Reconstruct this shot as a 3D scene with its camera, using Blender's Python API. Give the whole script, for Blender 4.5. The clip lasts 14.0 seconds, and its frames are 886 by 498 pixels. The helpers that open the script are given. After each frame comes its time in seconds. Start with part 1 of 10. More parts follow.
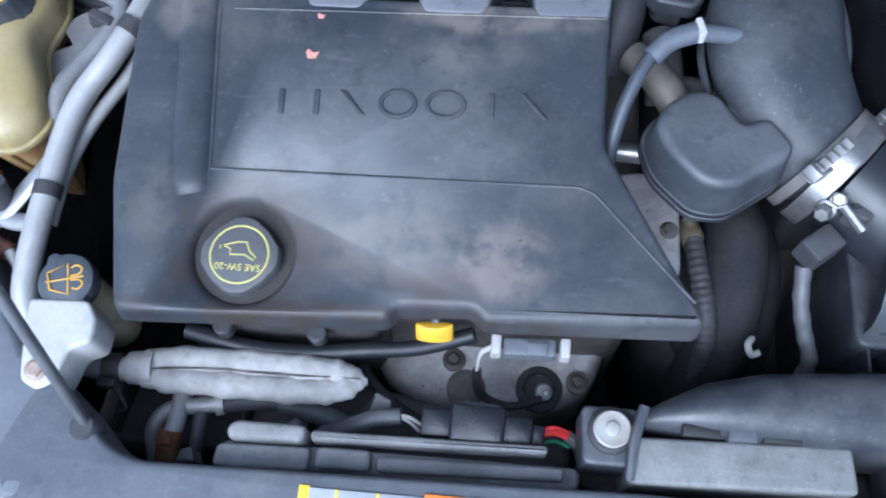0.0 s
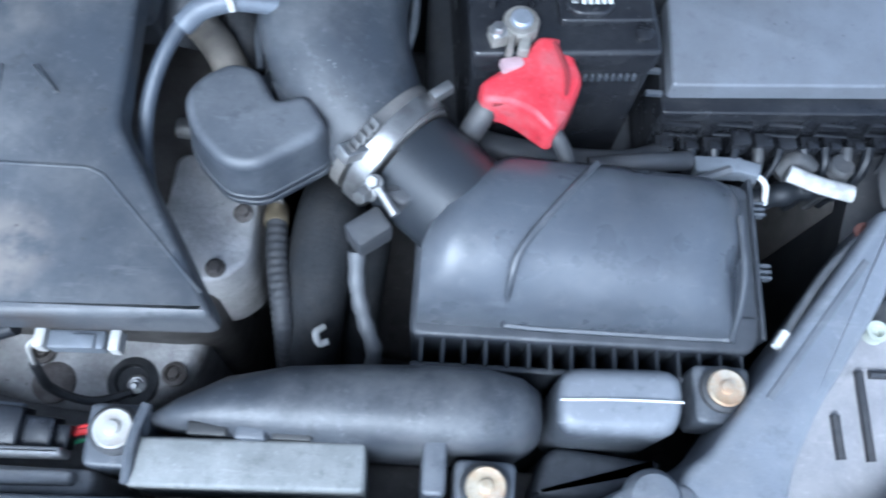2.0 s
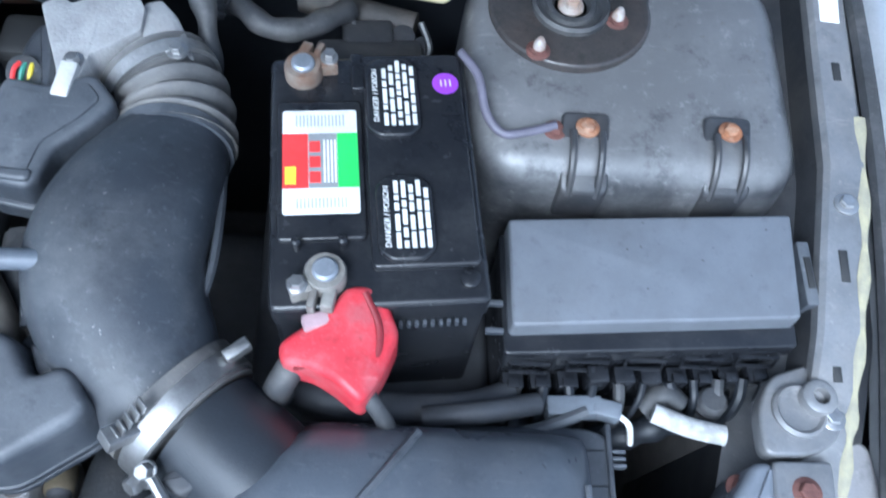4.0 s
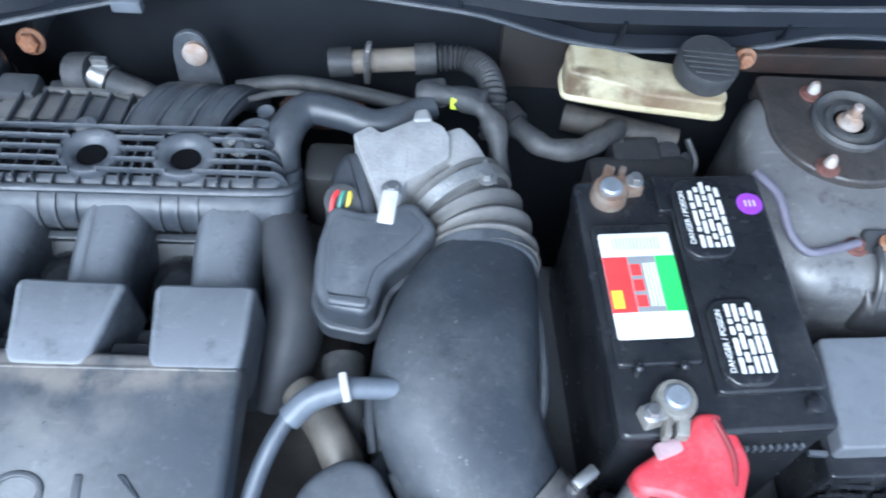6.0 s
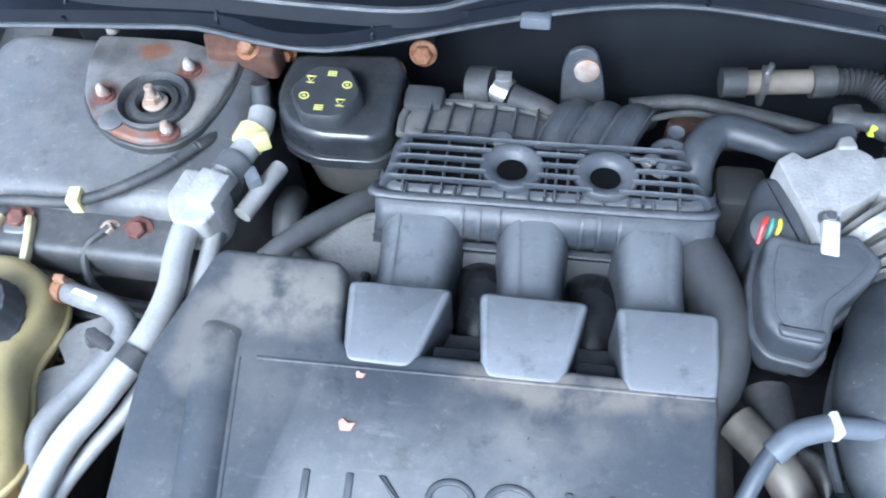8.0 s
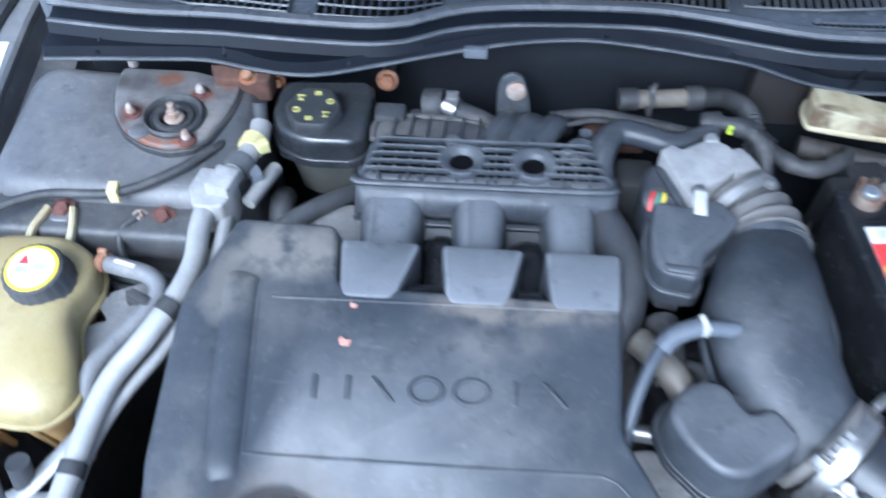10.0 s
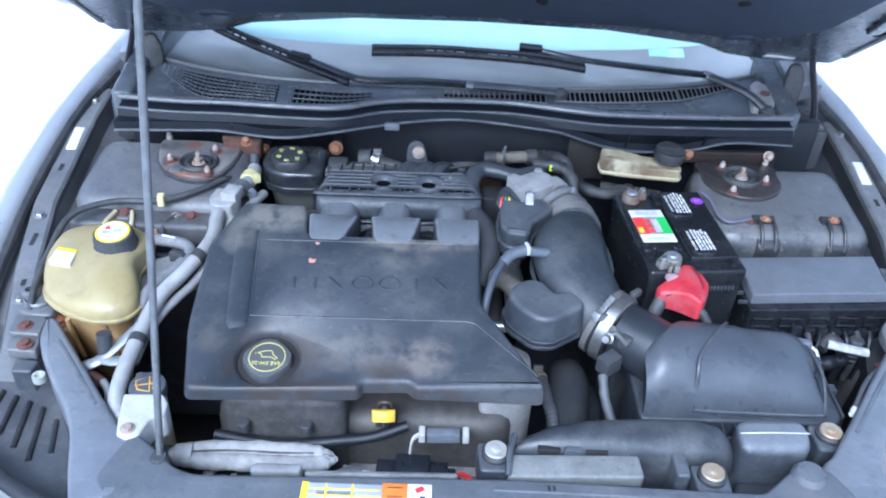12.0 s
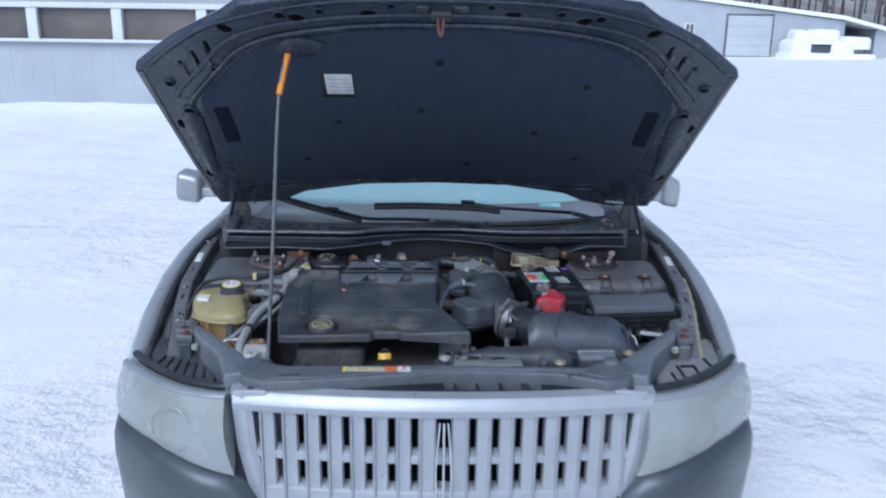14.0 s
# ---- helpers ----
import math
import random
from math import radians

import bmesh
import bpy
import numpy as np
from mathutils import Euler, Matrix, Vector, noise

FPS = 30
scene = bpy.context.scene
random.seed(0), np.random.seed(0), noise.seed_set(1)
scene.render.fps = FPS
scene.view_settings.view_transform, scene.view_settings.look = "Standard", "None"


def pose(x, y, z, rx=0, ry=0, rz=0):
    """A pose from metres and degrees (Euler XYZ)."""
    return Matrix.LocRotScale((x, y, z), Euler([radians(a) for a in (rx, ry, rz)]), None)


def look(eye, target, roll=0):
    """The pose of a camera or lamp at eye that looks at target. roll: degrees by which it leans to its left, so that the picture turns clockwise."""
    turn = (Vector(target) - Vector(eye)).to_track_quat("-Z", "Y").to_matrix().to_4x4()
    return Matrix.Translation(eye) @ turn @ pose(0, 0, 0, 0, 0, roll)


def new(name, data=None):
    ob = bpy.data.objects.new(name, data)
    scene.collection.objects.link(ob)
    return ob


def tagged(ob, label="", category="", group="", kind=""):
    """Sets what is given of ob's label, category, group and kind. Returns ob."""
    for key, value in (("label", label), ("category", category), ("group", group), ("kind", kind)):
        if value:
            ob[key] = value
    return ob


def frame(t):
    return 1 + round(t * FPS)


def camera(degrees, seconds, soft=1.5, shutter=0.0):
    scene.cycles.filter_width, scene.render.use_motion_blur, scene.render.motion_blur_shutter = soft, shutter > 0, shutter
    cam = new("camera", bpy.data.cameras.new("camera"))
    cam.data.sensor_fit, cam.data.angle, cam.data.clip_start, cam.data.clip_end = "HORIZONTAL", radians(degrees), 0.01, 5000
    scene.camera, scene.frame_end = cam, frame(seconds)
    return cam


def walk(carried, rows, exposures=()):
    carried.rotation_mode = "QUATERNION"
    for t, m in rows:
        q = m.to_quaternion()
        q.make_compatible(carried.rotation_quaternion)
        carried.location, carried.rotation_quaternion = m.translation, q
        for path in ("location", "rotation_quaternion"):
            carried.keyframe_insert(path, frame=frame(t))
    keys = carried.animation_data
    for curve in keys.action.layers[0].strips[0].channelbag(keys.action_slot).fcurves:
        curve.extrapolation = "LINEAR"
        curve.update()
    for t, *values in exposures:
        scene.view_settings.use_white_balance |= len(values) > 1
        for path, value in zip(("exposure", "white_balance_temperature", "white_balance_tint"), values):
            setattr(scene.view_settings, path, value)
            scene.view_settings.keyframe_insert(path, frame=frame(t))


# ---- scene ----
cam = camera(56.1, 14.0, 1.9, 0.4)
PATH = [
    (0.0, (0.081, 0.0232, 1.6074), (-0.0248, 0.6188, 0.2347), -5.19),
    (0.5, (0.125, 0.0355, 1.5983), (0.032, 0.6215, 0.2207), -4.24),
    (1.0, (0.178, 0.0365, 1.5862), (0.1203, 0.6136, 0.2029), -1.3),
    (1.5, (0.313, 0.057, 1.5786), (0.292, 0.6264, 0.191), 2.13),
    (2.0, (0.423, 0.0751, 1.5671), (0.4635, 0.6416, 0.1787), 7.73),
    (2.5, (0.5, 0.0974, 1.5572), (0.581, 0.6865, 0.1801), 10.84),
    (3.0, (0.544, 0.1584, 1.5423), (0.6588, 0.7804, 0.1822), 12.99),
    (3.2, (0.56, 0.1852, 1.5381), (0.6755, 0.8181, 0.1831), 12.75),
    (5.3, (0.414, 0.2821, 1.5584), (0.4635, 1.0987, 0.3012), 5.36),
    (5.5, (0.381, 0.2802, 1.5596), (0.423, 1.0992, 0.3036), 4.98),
    (6.0, (0.312, 0.279, 1.5577), (0.3195, 1.1019, 0.3036), 3.07),
    (6.5, (0.244, 0.2792, 1.5597), (0.2155, 1.0966, 0.3023), 1.54),
    (7.0, (0.166, 0.2829, 1.5554), (0.0903, 1.0902, 0.2934), -0.41),
    (7.5, (0.08, 0.28, 1.5576), (-0.0603, 1.081, 0.2972), -3.21),
    (7.7, (0.047, 0.2774, 1.5618), (-0.1195, 1.0762, 0.3032), -4.24),
    (9.8, (-0.029, 0.125, 1.6634), (-0.098, 1.0198, 0.4615), 0.97),
    (10.0, (0.015, 0.0582, 1.6808), (-0.0442, 0.9824, 0.5008), 0.97),
    (10.5, (0.121, -0.1558, 1.7271), (0.0775, 0.842, 0.6079), 1.62),
    (11.0, (0.115, -0.3459, 1.7454), (0.127, 0.7434, 0.7142), 3.26),
    (11.5, (0.075, -0.4906, 1.7801), (0.1012, 0.6615, 0.8199), 3.43),
    (12.0, (0.073, -0.6069, 1.7935), (0.1075, 0.6102, 0.9174), 3.35),
    (12.5, (0.128, -0.8308, 1.8035), (0.1363, 0.454, 1.0295), 2.23),
    (13.0, (0.149, -1.1229, 1.8019), (0.1303, 0.2477, 1.1928), 1.63),
    (13.5, (0.116, -1.4994, 1.761), (0.098, -0.0524, 1.3661), 0.84),
    (14.0, (0.135, -1.8712, 1.7407), (0.165, -0.4242, 1.3467), 0.8),
]
EXPOSURE = [(0.0, 1.0, 5000, 9), (1.0, 1.29, 5000, 6), (2.0, 1.5, 4950, 4), (3.0, 1.4, 4950, 4), (5.5, 1.6, 5000, 3), (6.5, 1.7, 5000, 3), (7.5, 1.85, 5100, 4),
            (10.0, 1.5, 4900, 6), (11.0, 1.4, 4850, 7), (12.5, 0.90, 4750, 8), (13.0, 0.52, 4650, 9), (13.5, 0.12, 4850, 13), (14.0, -0.16, 5050, 8)]
walk(cam, [(t, look(eye, target, roll)) for t, eye, target, roll in PATH], EXPOSURE)

# ---- light and exposure ----
world = bpy.data.worlds.new("overcast_sky")
scene.world = world
world.use_nodes = True
wn, wl = world.node_tree.nodes, world.node_tree.links
sky = wn.new("ShaderNodeTexSky")
sky.sky_type = "NISHITA"
sky.sun_disc = False
sky.sun_elevation, sky.sun_rotation = radians(48), radians(200)
sky.air_density, sky.dust_density, sky.ozone_density = 1.0, 6.0, 2.0
soften = wn.new("ShaderNodeHueSaturation")
soften.inputs["Saturation"].default_value = 0.55
wl.new(sky.outputs[0], soften.inputs["Color"])
wl.new(soften.outputs[0], wn["Background"].inputs["Color"])
wn["Background"].inputs["Strength"].default_value = 0.13

sun = new("sun", bpy.data.lights.new("sun", "SUN"))
sun.data.energy, sun.data.angle, sun.data.color = 1.0, radians(35), (1.0, 0.97, 0.93)
sun.matrix_world = look((0, 0, 10), (1.6, 4.5, 4.7))

# ---- materials ----
def node(t, kind, **values):
    n = t.nodes.new(kind)
    for k, v in values.items():
        n.inputs[k].default_value = v
    return n


def noise_of(t, pos, scale, detail=4.0, rough=0.6):
    n = node(t, "ShaderNodeTexNoise", Scale=scale, Detail=detail, Roughness=rough)
    t.links.new(pos, n.inputs["Vector"])
    return n.outputs["Fac"]


def ramp(t, fac, low, high):
    n = node(t, "ShaderNodeMapRange", **{"From Min": low, "From Max": high})
    n.interpolation_type = "SMOOTHSTEP"
    t.links.new(fac, n.inputs["Value"])
    return n.outputs["Result"]


def times(t, a, b):
    n = t.nodes.new("ShaderNodeMath")
    n.operation = "MULTIPLY"
    t.links.new(a, n.inputs[0])
    if isinstance(b, float):
        n.inputs[1].default_value = b
    else:
        t.links.new(b, n.inputs[1])
    return n.outputs[0]


def blend(t, fac, a, b):
    n = t.nodes.new("ShaderNodeMix")
    n.data_type = "RGBA"
    t.links.new(fac, n.inputs[0])
    for i, c in ((6, a), (7, b)):
        if isinstance(c, tuple):
            n.inputs[i].default_value = (*c, 1)
        else:
            t.links.new(c, n.inputs[i])
    return n.outputs[2]


def surface(name, base, other=None, rough=0.5, metal=0.0, scale=18.0, bump=0.15, grain=500.0, dust=None, amount=0.5,
            spots=None, coat=0.0, rough_var=0.12, stains=(), specular=0.5, toplight_dust=0.0):
    """base and other mix in blotches; dust settles in patches and, as painted top light, on up-facing faces; spots are
    small specks; stains are (x, y, rx, ry, colour, strength).
    """
    m = bpy.data.materials.new(name)
    m.use_nodes = True
    t = m.node_tree
    b = t.nodes["Principled BSDF"]
    pos = t.nodes.new("ShaderNodeNewGeometry").outputs["Position"]
    other = other or tuple(c * 0.65 for c in base)
    blotch = noise_of(t, pos, scale, 6.0)
    col = blend(t, ramp(t, blotch, 0.32, 0.68), base, other)
    fine = noise_of(t, pos, grain, 3.0)
    col = blend(t, times(t, ramp(t, fine, 0.35, 0.75), 0.25), col, tuple(c * 0.55 for c in base))
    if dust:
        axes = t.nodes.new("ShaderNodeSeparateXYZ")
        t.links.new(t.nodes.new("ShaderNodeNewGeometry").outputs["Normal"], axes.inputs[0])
        lit_tops = ramp(t, axes.outputs["Z"], 0.25, 0.95)  # dust on up-facing faces also stands in for light from above
        col = blend(t, times(t, lit_tops, amount * toplight_dust), col, dust)
        d = times(t, ramp(t, noise_of(t, pos, scale * 0.6, 8.0, 0.7), 0.42, 0.72), amount)
        col = blend(t, d, col, dust)
        grit = times(t, ramp(t, noise_of(t, pos, scale * 7.0, 9.0, 0.78), 0.54, 0.74), amount * 0.55)
        col = blend(t, grit, col, tuple(min(0.8, c * 1.9) for c in dust))
        st = node(t, "ShaderNodeMapping", Scale=(9.0, 70.0, 30.0), Rotation=(0.3, 0.2, 0.6))
        t.links.new(pos, st.inputs["Vector"])
        streak = times(t, ramp(t, noise_of(t, st.outputs[0], 1.3, 5.0, 0.7), 0.60, 0.74), amount * 0.45)
        col = blend(t, streak, col, tuple(min(0.8, c * 1.5) for c in dust))
        dirt = times(t, ramp(t, noise_of(t, pos, scale * 2.6, 7.0, 0.72), 0.53, 0.70), amount * 0.9)
        col = blend(t, dirt, col, tuple(c * 0.45 for c in base))
    for x, y, rx, ry, c, k in stains:
        mp = node(t, "ShaderNodeMapping", Location=(-x / rx, -y / ry, 0), Scale=(1 / rx, 1 / ry, 0))
        t.links.new(pos, mp.inputs["Vector"])
        wob = t.nodes.new("ShaderNodeVectorMath")
        wob.operation = "MULTIPLY_ADD"
        wc = node(t, "ShaderNodeTexNoise", Scale=30.0, Detail=5.0)
        t.links.new(pos, wc.inputs["Vector"])
        t.links.new(wc.outputs["Color"], wob.inputs[0])
        wob.inputs[1].default_value = (0.9, 0.9, 0)
        off = t.nodes.new("ShaderNodeVectorMath")
        off.operation = "SUBTRACT"
        off.inputs[1].default_value = (0.45, 0.45, 0)
        t.links.new(mp.outputs[0], wob.inputs[2])
        t.links.new(wob.outputs[0], off.inputs[0])
        ln = t.nodes.new("ShaderNodeVectorMath")
        ln.operation = "LENGTH"
        t.links.new(off.outputs[0], ln.inputs[0])
        mottle = ramp(t, noise_of(t, pos, 30.0, 5.0, 0.58), 0.30, 0.58)
        col = blend(t, times(t, times(t, ramp(t, ln.outputs["Value"], 1.10, 0.45), k), mottle), col, c)
    if spots:
        s = ramp(t, noise_of(t, pos, 160.0, 2.0), 0.70, 0.76)
        col = blend(t, times(t, s, 0.8), col, spots)
    t.links.new(col, b.inputs["Base Color"])
    r = node(t, "ShaderNodeMapRange", **{"To Min": max(0.03, rough - rough_var), "To Max": min(1.0, rough + rough_var)})
    t.links.new(noise_of(t, pos, scale * 1.7, 5.0), r.inputs["Value"])
    t.links.new(r.outputs["Result"], b.inputs["Roughness"])
    b.inputs["Metallic"].default_value = metal
    b.inputs["Coat Weight"].default_value = coat
    b.inputs["Coat Roughness"].default_value = 0.12
    b.inputs["Specular IOR Level"].default_value = specular
    if bump:
        bp = node(t, "ShaderNodeBump", Strength=bump, Distance=0.002)
        t.links.new(noise_of(t, pos, grain, 4.0), bp.inputs["Height"])
        t.links.new(bp.outputs[0], b.inputs["Normal"])
    return m


def plain(name, base, rough=0.5, metal=0.0):
    return surface(name, base, tuple(c * 0.8 for c in base), rough, metal, scale=40.0, bump=0.05)


M_RUNNER = surface("pale_worn_plastic_arm", (0.060, 0.067, 0.079), (0.048, 0.053, 0.063), 0.42, scale=17.0, rough_var=0.18, dust=(0.225, 0.236, 0.258), amount=0.5, grain=700.0, toplight_dust=1.1)
M_COVER = surface("cover_plastic", (0.044, 0.051, 0.063), (0.035, 0.041, 0.051), 0.40, scale=12.0, dust=(0.105, 0.106, 0.109), amount=0.7, rough_var=0.18, specular=0.4,
                  spots=(0.03, 0.03, 0.03), grain=900.0, bump=0.12,
                  stains=((-0.01, 0.312, 0.110, 0.040, (0.125, 0.112, 0.102), 0.60), (0.085, 0.310, 0.050, 0.045, (0.175, 0.155, 0.14), 0.75),
                          (-0.15, 0.300, 0.095, 0.080, (0.062, 0.050, 0.043), 0.8), (0.0, 0.246, 0.30, 0.018, (0.046, 0.036, 0.030), 0.85), (0.03, 0.275, 0.05, 0.03, (0.055, 0.045, 0.040), 0.7), (0.07, 0.538, 0.11, 0.022, (0.18, 0.162, 0.146), 0.8),
                          (-0.175, 0.585, 0.075, 0.040, (0.22, 0.205, 0.185), 0.7), (-0.235, 0.540, 0.03, 0.05, (0.18, 0.168, 0.152), 0.5), (0.05, 0.505, 0.06, 0.03, (0.16, 0.15, 0.14), 0.3),
                          (-0.24, 0.340, 0.03, 0.045, (0.13, 0.12, 0.11), 0.4)))
M_PLASTIC = surface("black_plastic", (0.032, 0.037, 0.046), (0.022, 0.025, 0.032), 0.40, scale=22.0, rough_var=0.18, dust=(0.105, 0.109, 0.118), amount=0.55, grain=800.0, toplight_dust=0.45)
M_GREYPLASTIC = surface("worn_grey_plastic", (0.052, 0.059, 0.071), (0.038, 0.043, 0.053), 0.44, scale=17.0, rough_var=0.18, dust=(0.150, 0.155, 0.166), amount=0.55, grain=700.0, toplight_dust=0.4)
M_DEEP = surface("road_grime", (0.085, 0.080, 0.078), (0.055, 0.052, 0.050), 0.8, scale=14.0, dust=(0.13, 0.12, 0.11), amount=0.6)
M_DARK = surface("grimy_black", (0.052, 0.055, 0.062), (0.037, 0.039, 0.045), 0.6, scale=25.0, dust=(0.085, 0.080, 0.075), amount=0.4)
M_GLOSS = surface("glossy_black_plastic", (0.011, 0.012, 0.015), (0.016, 0.017, 0.020), 0.24, scale=26.0, bump=0.05, dust=(0.050, 0.050, 0.052), amount=0.35, specular=0.4)
M_RUBBER = surface("rubber", (0.040, 0.042, 0.047), (0.034, 0.035, 0.037), 0.58, scale=26.0, dust=(0.115, 0.110, 0.106), amount=0.6)
M_GREYHOSE = surface("grey_rubber_hose", (0.115, 0.120, 0.128), (0.085, 0.088, 0.095), 0.5, scale=30.0)
M_BELLOW = surface("dusty_bellow_rubber", (0.125, 0.122, 0.120), (0.085, 0.084, 0.084), 0.6, scale=26.0, dust=(0.17, 0.155, 0.135), amount=0.6)
M_ALU = surface("cast_aluminium", (0.52, 0.52, 0.52), (0.36, 0.36, 0.35), 0.48, 0.75, scale=26.0, bump=0.5, grain=260.0, dust=(0.16, 0.14, 0.12), amount=0.5)
M_GRIMEALU = surface("grimy_aluminium", (0.24, 0.22, 0.21), (0.12, 0.105, 0.095), 0.62, 0.45, scale=34.0, bump=0.6, grain=220.0, dust=(0.09, 0.075, 0.06), amount=0.75)
M_PIPE = surface("pale_aluminium_pipe", (0.44, 0.44, 0.44), (0.34, 0.34, 0.335), 0.42, 0.2, scale=22.0, dust=(0.33, 0.31, 0.28), amount=0.35)
M_THROTTLE = surface("pale_matte_casting", (0.40, 0.40, 0.40), (0.29, 0.29, 0.29), 0.62, 0.1, scale=30.0, bump=0.5, grain=300.0, dust=(0.30, 0.28, 0.26), amount=0.4)
M_STUD = surface("whitish_stud", (0.46, 0.44, 0.42), (0.28, 0.18, 0.125), 0.6, 0.1, scale=90.0, bump=0.3)
M_TOWER = surface("dusty_grey_tower", (0.122, 0.126, 0.137), (0.082, 0.084, 0.091), 0.42, scale=11.0, dust=(0.19, 0.182, 0.175), amount=0.7, spots=(0.07, 0.065, 0.06), grain=350.0)
M_FOIL = surface("foil_wrap", (0.47, 0.465, 0.455), (0.34, 0.335, 0.325), 0.75, 0.0, scale=40.0, bump=0.8, grain=90.0, dust=(0.22, 0.2, 0.18), amount=0.5)
M_STEEL = surface("zinc_steel", (0.44, 0.44, 0.44), (0.31, 0.305, 0.30), 0.35, 0.85, scale=60.0)
M_RUST = surface("rusty_steel", (0.34, 0.15, 0.07), (0.20, 0.075, 0.035), 0.8, 0.2, scale=90.0, bump=0.5, dust=(0.46, 0.36, 0.27), amount=0.6)
M_RUSTRED = surface("red_rusty_bolt", (0.17, 0.075, 0.06), (0.10, 0.045, 0.038), 0.75, 0.2, scale=90.0, bump=0.4)
M_ZINC = surface("worn_yellow_zinc", (0.46, 0.38, 0.26), (0.50, 0.45, 0.37), 0.5, 0.5, scale=60.0, dust=(0.40, 0.19, 0.08), amount=0.6)
M_PALERUST = surface("pale_rusty_stud", (0.46, 0.41, 0.37), (0.36, 0.24, 0.17), 0.65, 0.35, scale=70.0, bump=0.4)
M_BODYBLACK = surface("dirty_black_body_panel", (0.030, 0.032, 0.037), (0.022, 0.023, 0.027), 0.36, scale=16.0, dust=(0.085, 0.081, 0.077), amount=0.5, grain=350.0)
M_SUPPORT = surface("radiator_support_plastic", (0.125, 0.135, 0.153), (0.098, 0.106, 0.121), 0.42, scale=18.0, dust=(0.175, 0.174, 0.176), amount=0.55, rough_var=0.18, grain=600.0, specular=0.3)
M_PAINT = surface("silver_car_paint", (0.41, 0.423, 0.445), (0.37, 0.382, 0.40), 0.32, 0.35, scale=5.0, bump=0.03, coat=0.6, dust=(0.38, 0.39, 0.40), amount=0.3)
# the silver paint darkened, so that the bumper looks shaded
M_SHADEPAINT = surface("shaded_silver_paint", (0.085, 0.095, 0.112), (0.070, 0.078, 0.092), 0.42, 0.3, scale=6.0, coat=0.3, dust=(0.10, 0.105, 0.115), amount=0.4)
M_CHROME = surface("satin_chrome", (0.78, 0.79, 0.80), (0.68, 0.69, 0.70), 0.16, 0.9, scale=30.0, bump=0.02, rough_var=0.06)
M_CREAM = surface("cream_plastic", (0.62, 0.57, 0.39), (0.54, 0.47, 0.28), 0.42, scale=26.0, dust=(0.24, 0.165, 0.085), amount=0.6, bump=0.04)
M_AMBER = surface("amber_coolant_plastic", (0.40, 0.340, 0.185), (0.34, 0.275, 0.125), 0.36, scale=9.0, dust=(0.26, 0.19, 0.09), amount=0.5, bump=0.04)
M_AMBERLOW = surface("stained_amber_plastic", (0.44, 0.30, 0.13), (0.30, 0.18, 0.075), 0.45, scale=16.0, dust=(0.15, 0.08, 0.04), amount=0.5, bump=0.05)
M_WHITEPL = surface("white_plastic", (0.54, 0.54, 0.53), (0.43, 0.425, 0.41), 0.45, scale=30.0, dust=(0.45, 0.38, 0.30), amount=0.3, bump=0.04)
M_WASHER = surface("pale_worn_washer", (0.44, 0.44, 0.42), (0.36, 0.33, 0.29), 0.5, 0.2, scale=60.0)
M_ELBOW = surface("slate_connector", (0.115, 0.130, 0.155), (0.09, 0.10, 0.12), 0.42, scale=40.0)
M_YELLOW = surface("yellow_plastic", (0.72, 0.44, 0.03), (0.62, 0.36, 0.02), 0.4, scale=60.0, bump=0.03)
M_RED = surface("red_rubber", (0.50, 0.030, 0.045), (0.38, 0.022, 0.035), 0.46, scale=40.0, bump=0.05, dust=(0.36, 0.16, 0.17), amount=0.6)
M_ORANGE = plain("orange_rubber", (0.85, 0.30, 0.02), 0.5)
M_LABELWHITE = plain("white_label", (0.80, 0.80, 0.78), 0.4)
M_LABELRED = plain("red_ink", (0.75, 0.05, 0.05), 0.4)
M_LABELGREEN = plain("green_ink", (0.10, 0.60, 0.12), 0.4)
M_LABELYELLOW = plain("yellow_ink", (0.85, 0.68, 0.05), 0.4)
M_LABELORANGE = plain("orange_ink", (0.85, 0.24, 0.04), 0.4)
M_INKGREY = plain("grey_ink", (0.42, 0.44, 0.46), 0.5)
# serves for print, and for shade painted in slots
M_INKSHADE = plain("black_ink_and_slot_shade", (0.02, 0.02, 0.02), 0.5)
# near black, painted where openings would lie in shade
M_HOLESHADE = surface("painted_hole_shade", (0.004, 0.004, 0.005), (0.006, 0.006, 0.007), 0.95, scale=40.0, bump=0.0, specular=0.05)
M_CAPINK = plain("pale_yellow_ink", (0.62, 0.58, 0.18), 0.5)
M_AMBERINK = plain("amber_ink", (0.70, 0.40, 0.06), 0.5)
M_PURPLE = plain("purple_sticker", (0.30, 0.06, 0.60), 0.4)
M_CYANST = plain("pale_cyan_sticker", (0.45, 0.72, 0.74), 0.4)
M_YELCLIP = plain("pale_yellow_clip", (0.68, 0.62, 0.30), 0.5)
M_LIME = plain("lime_clip", (0.62, 0.80, 0.05), 0.5)
M_GREYCONN = plain("light_grey_connector", (0.16, 0.175, 0.20), 0.45)
M_LINER = surface("hood_liner_felt", (0.023, 0.034, 0.062), (0.030, 0.041, 0.070), 0.9, scale=12.0, bump=0.6, grain=420.0, dust=(0.028, 0.034, 0.046), amount=0.4)
M_HOODIN = surface("hood_inner_paint", (0.038, 0.047, 0.069), (0.026, 0.033, 0.049), 0.26, scale=10.0, dust=(0.075, 0.082, 0.098), amount=0.6)
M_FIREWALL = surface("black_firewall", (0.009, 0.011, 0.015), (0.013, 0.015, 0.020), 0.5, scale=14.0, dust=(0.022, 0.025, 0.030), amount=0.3)
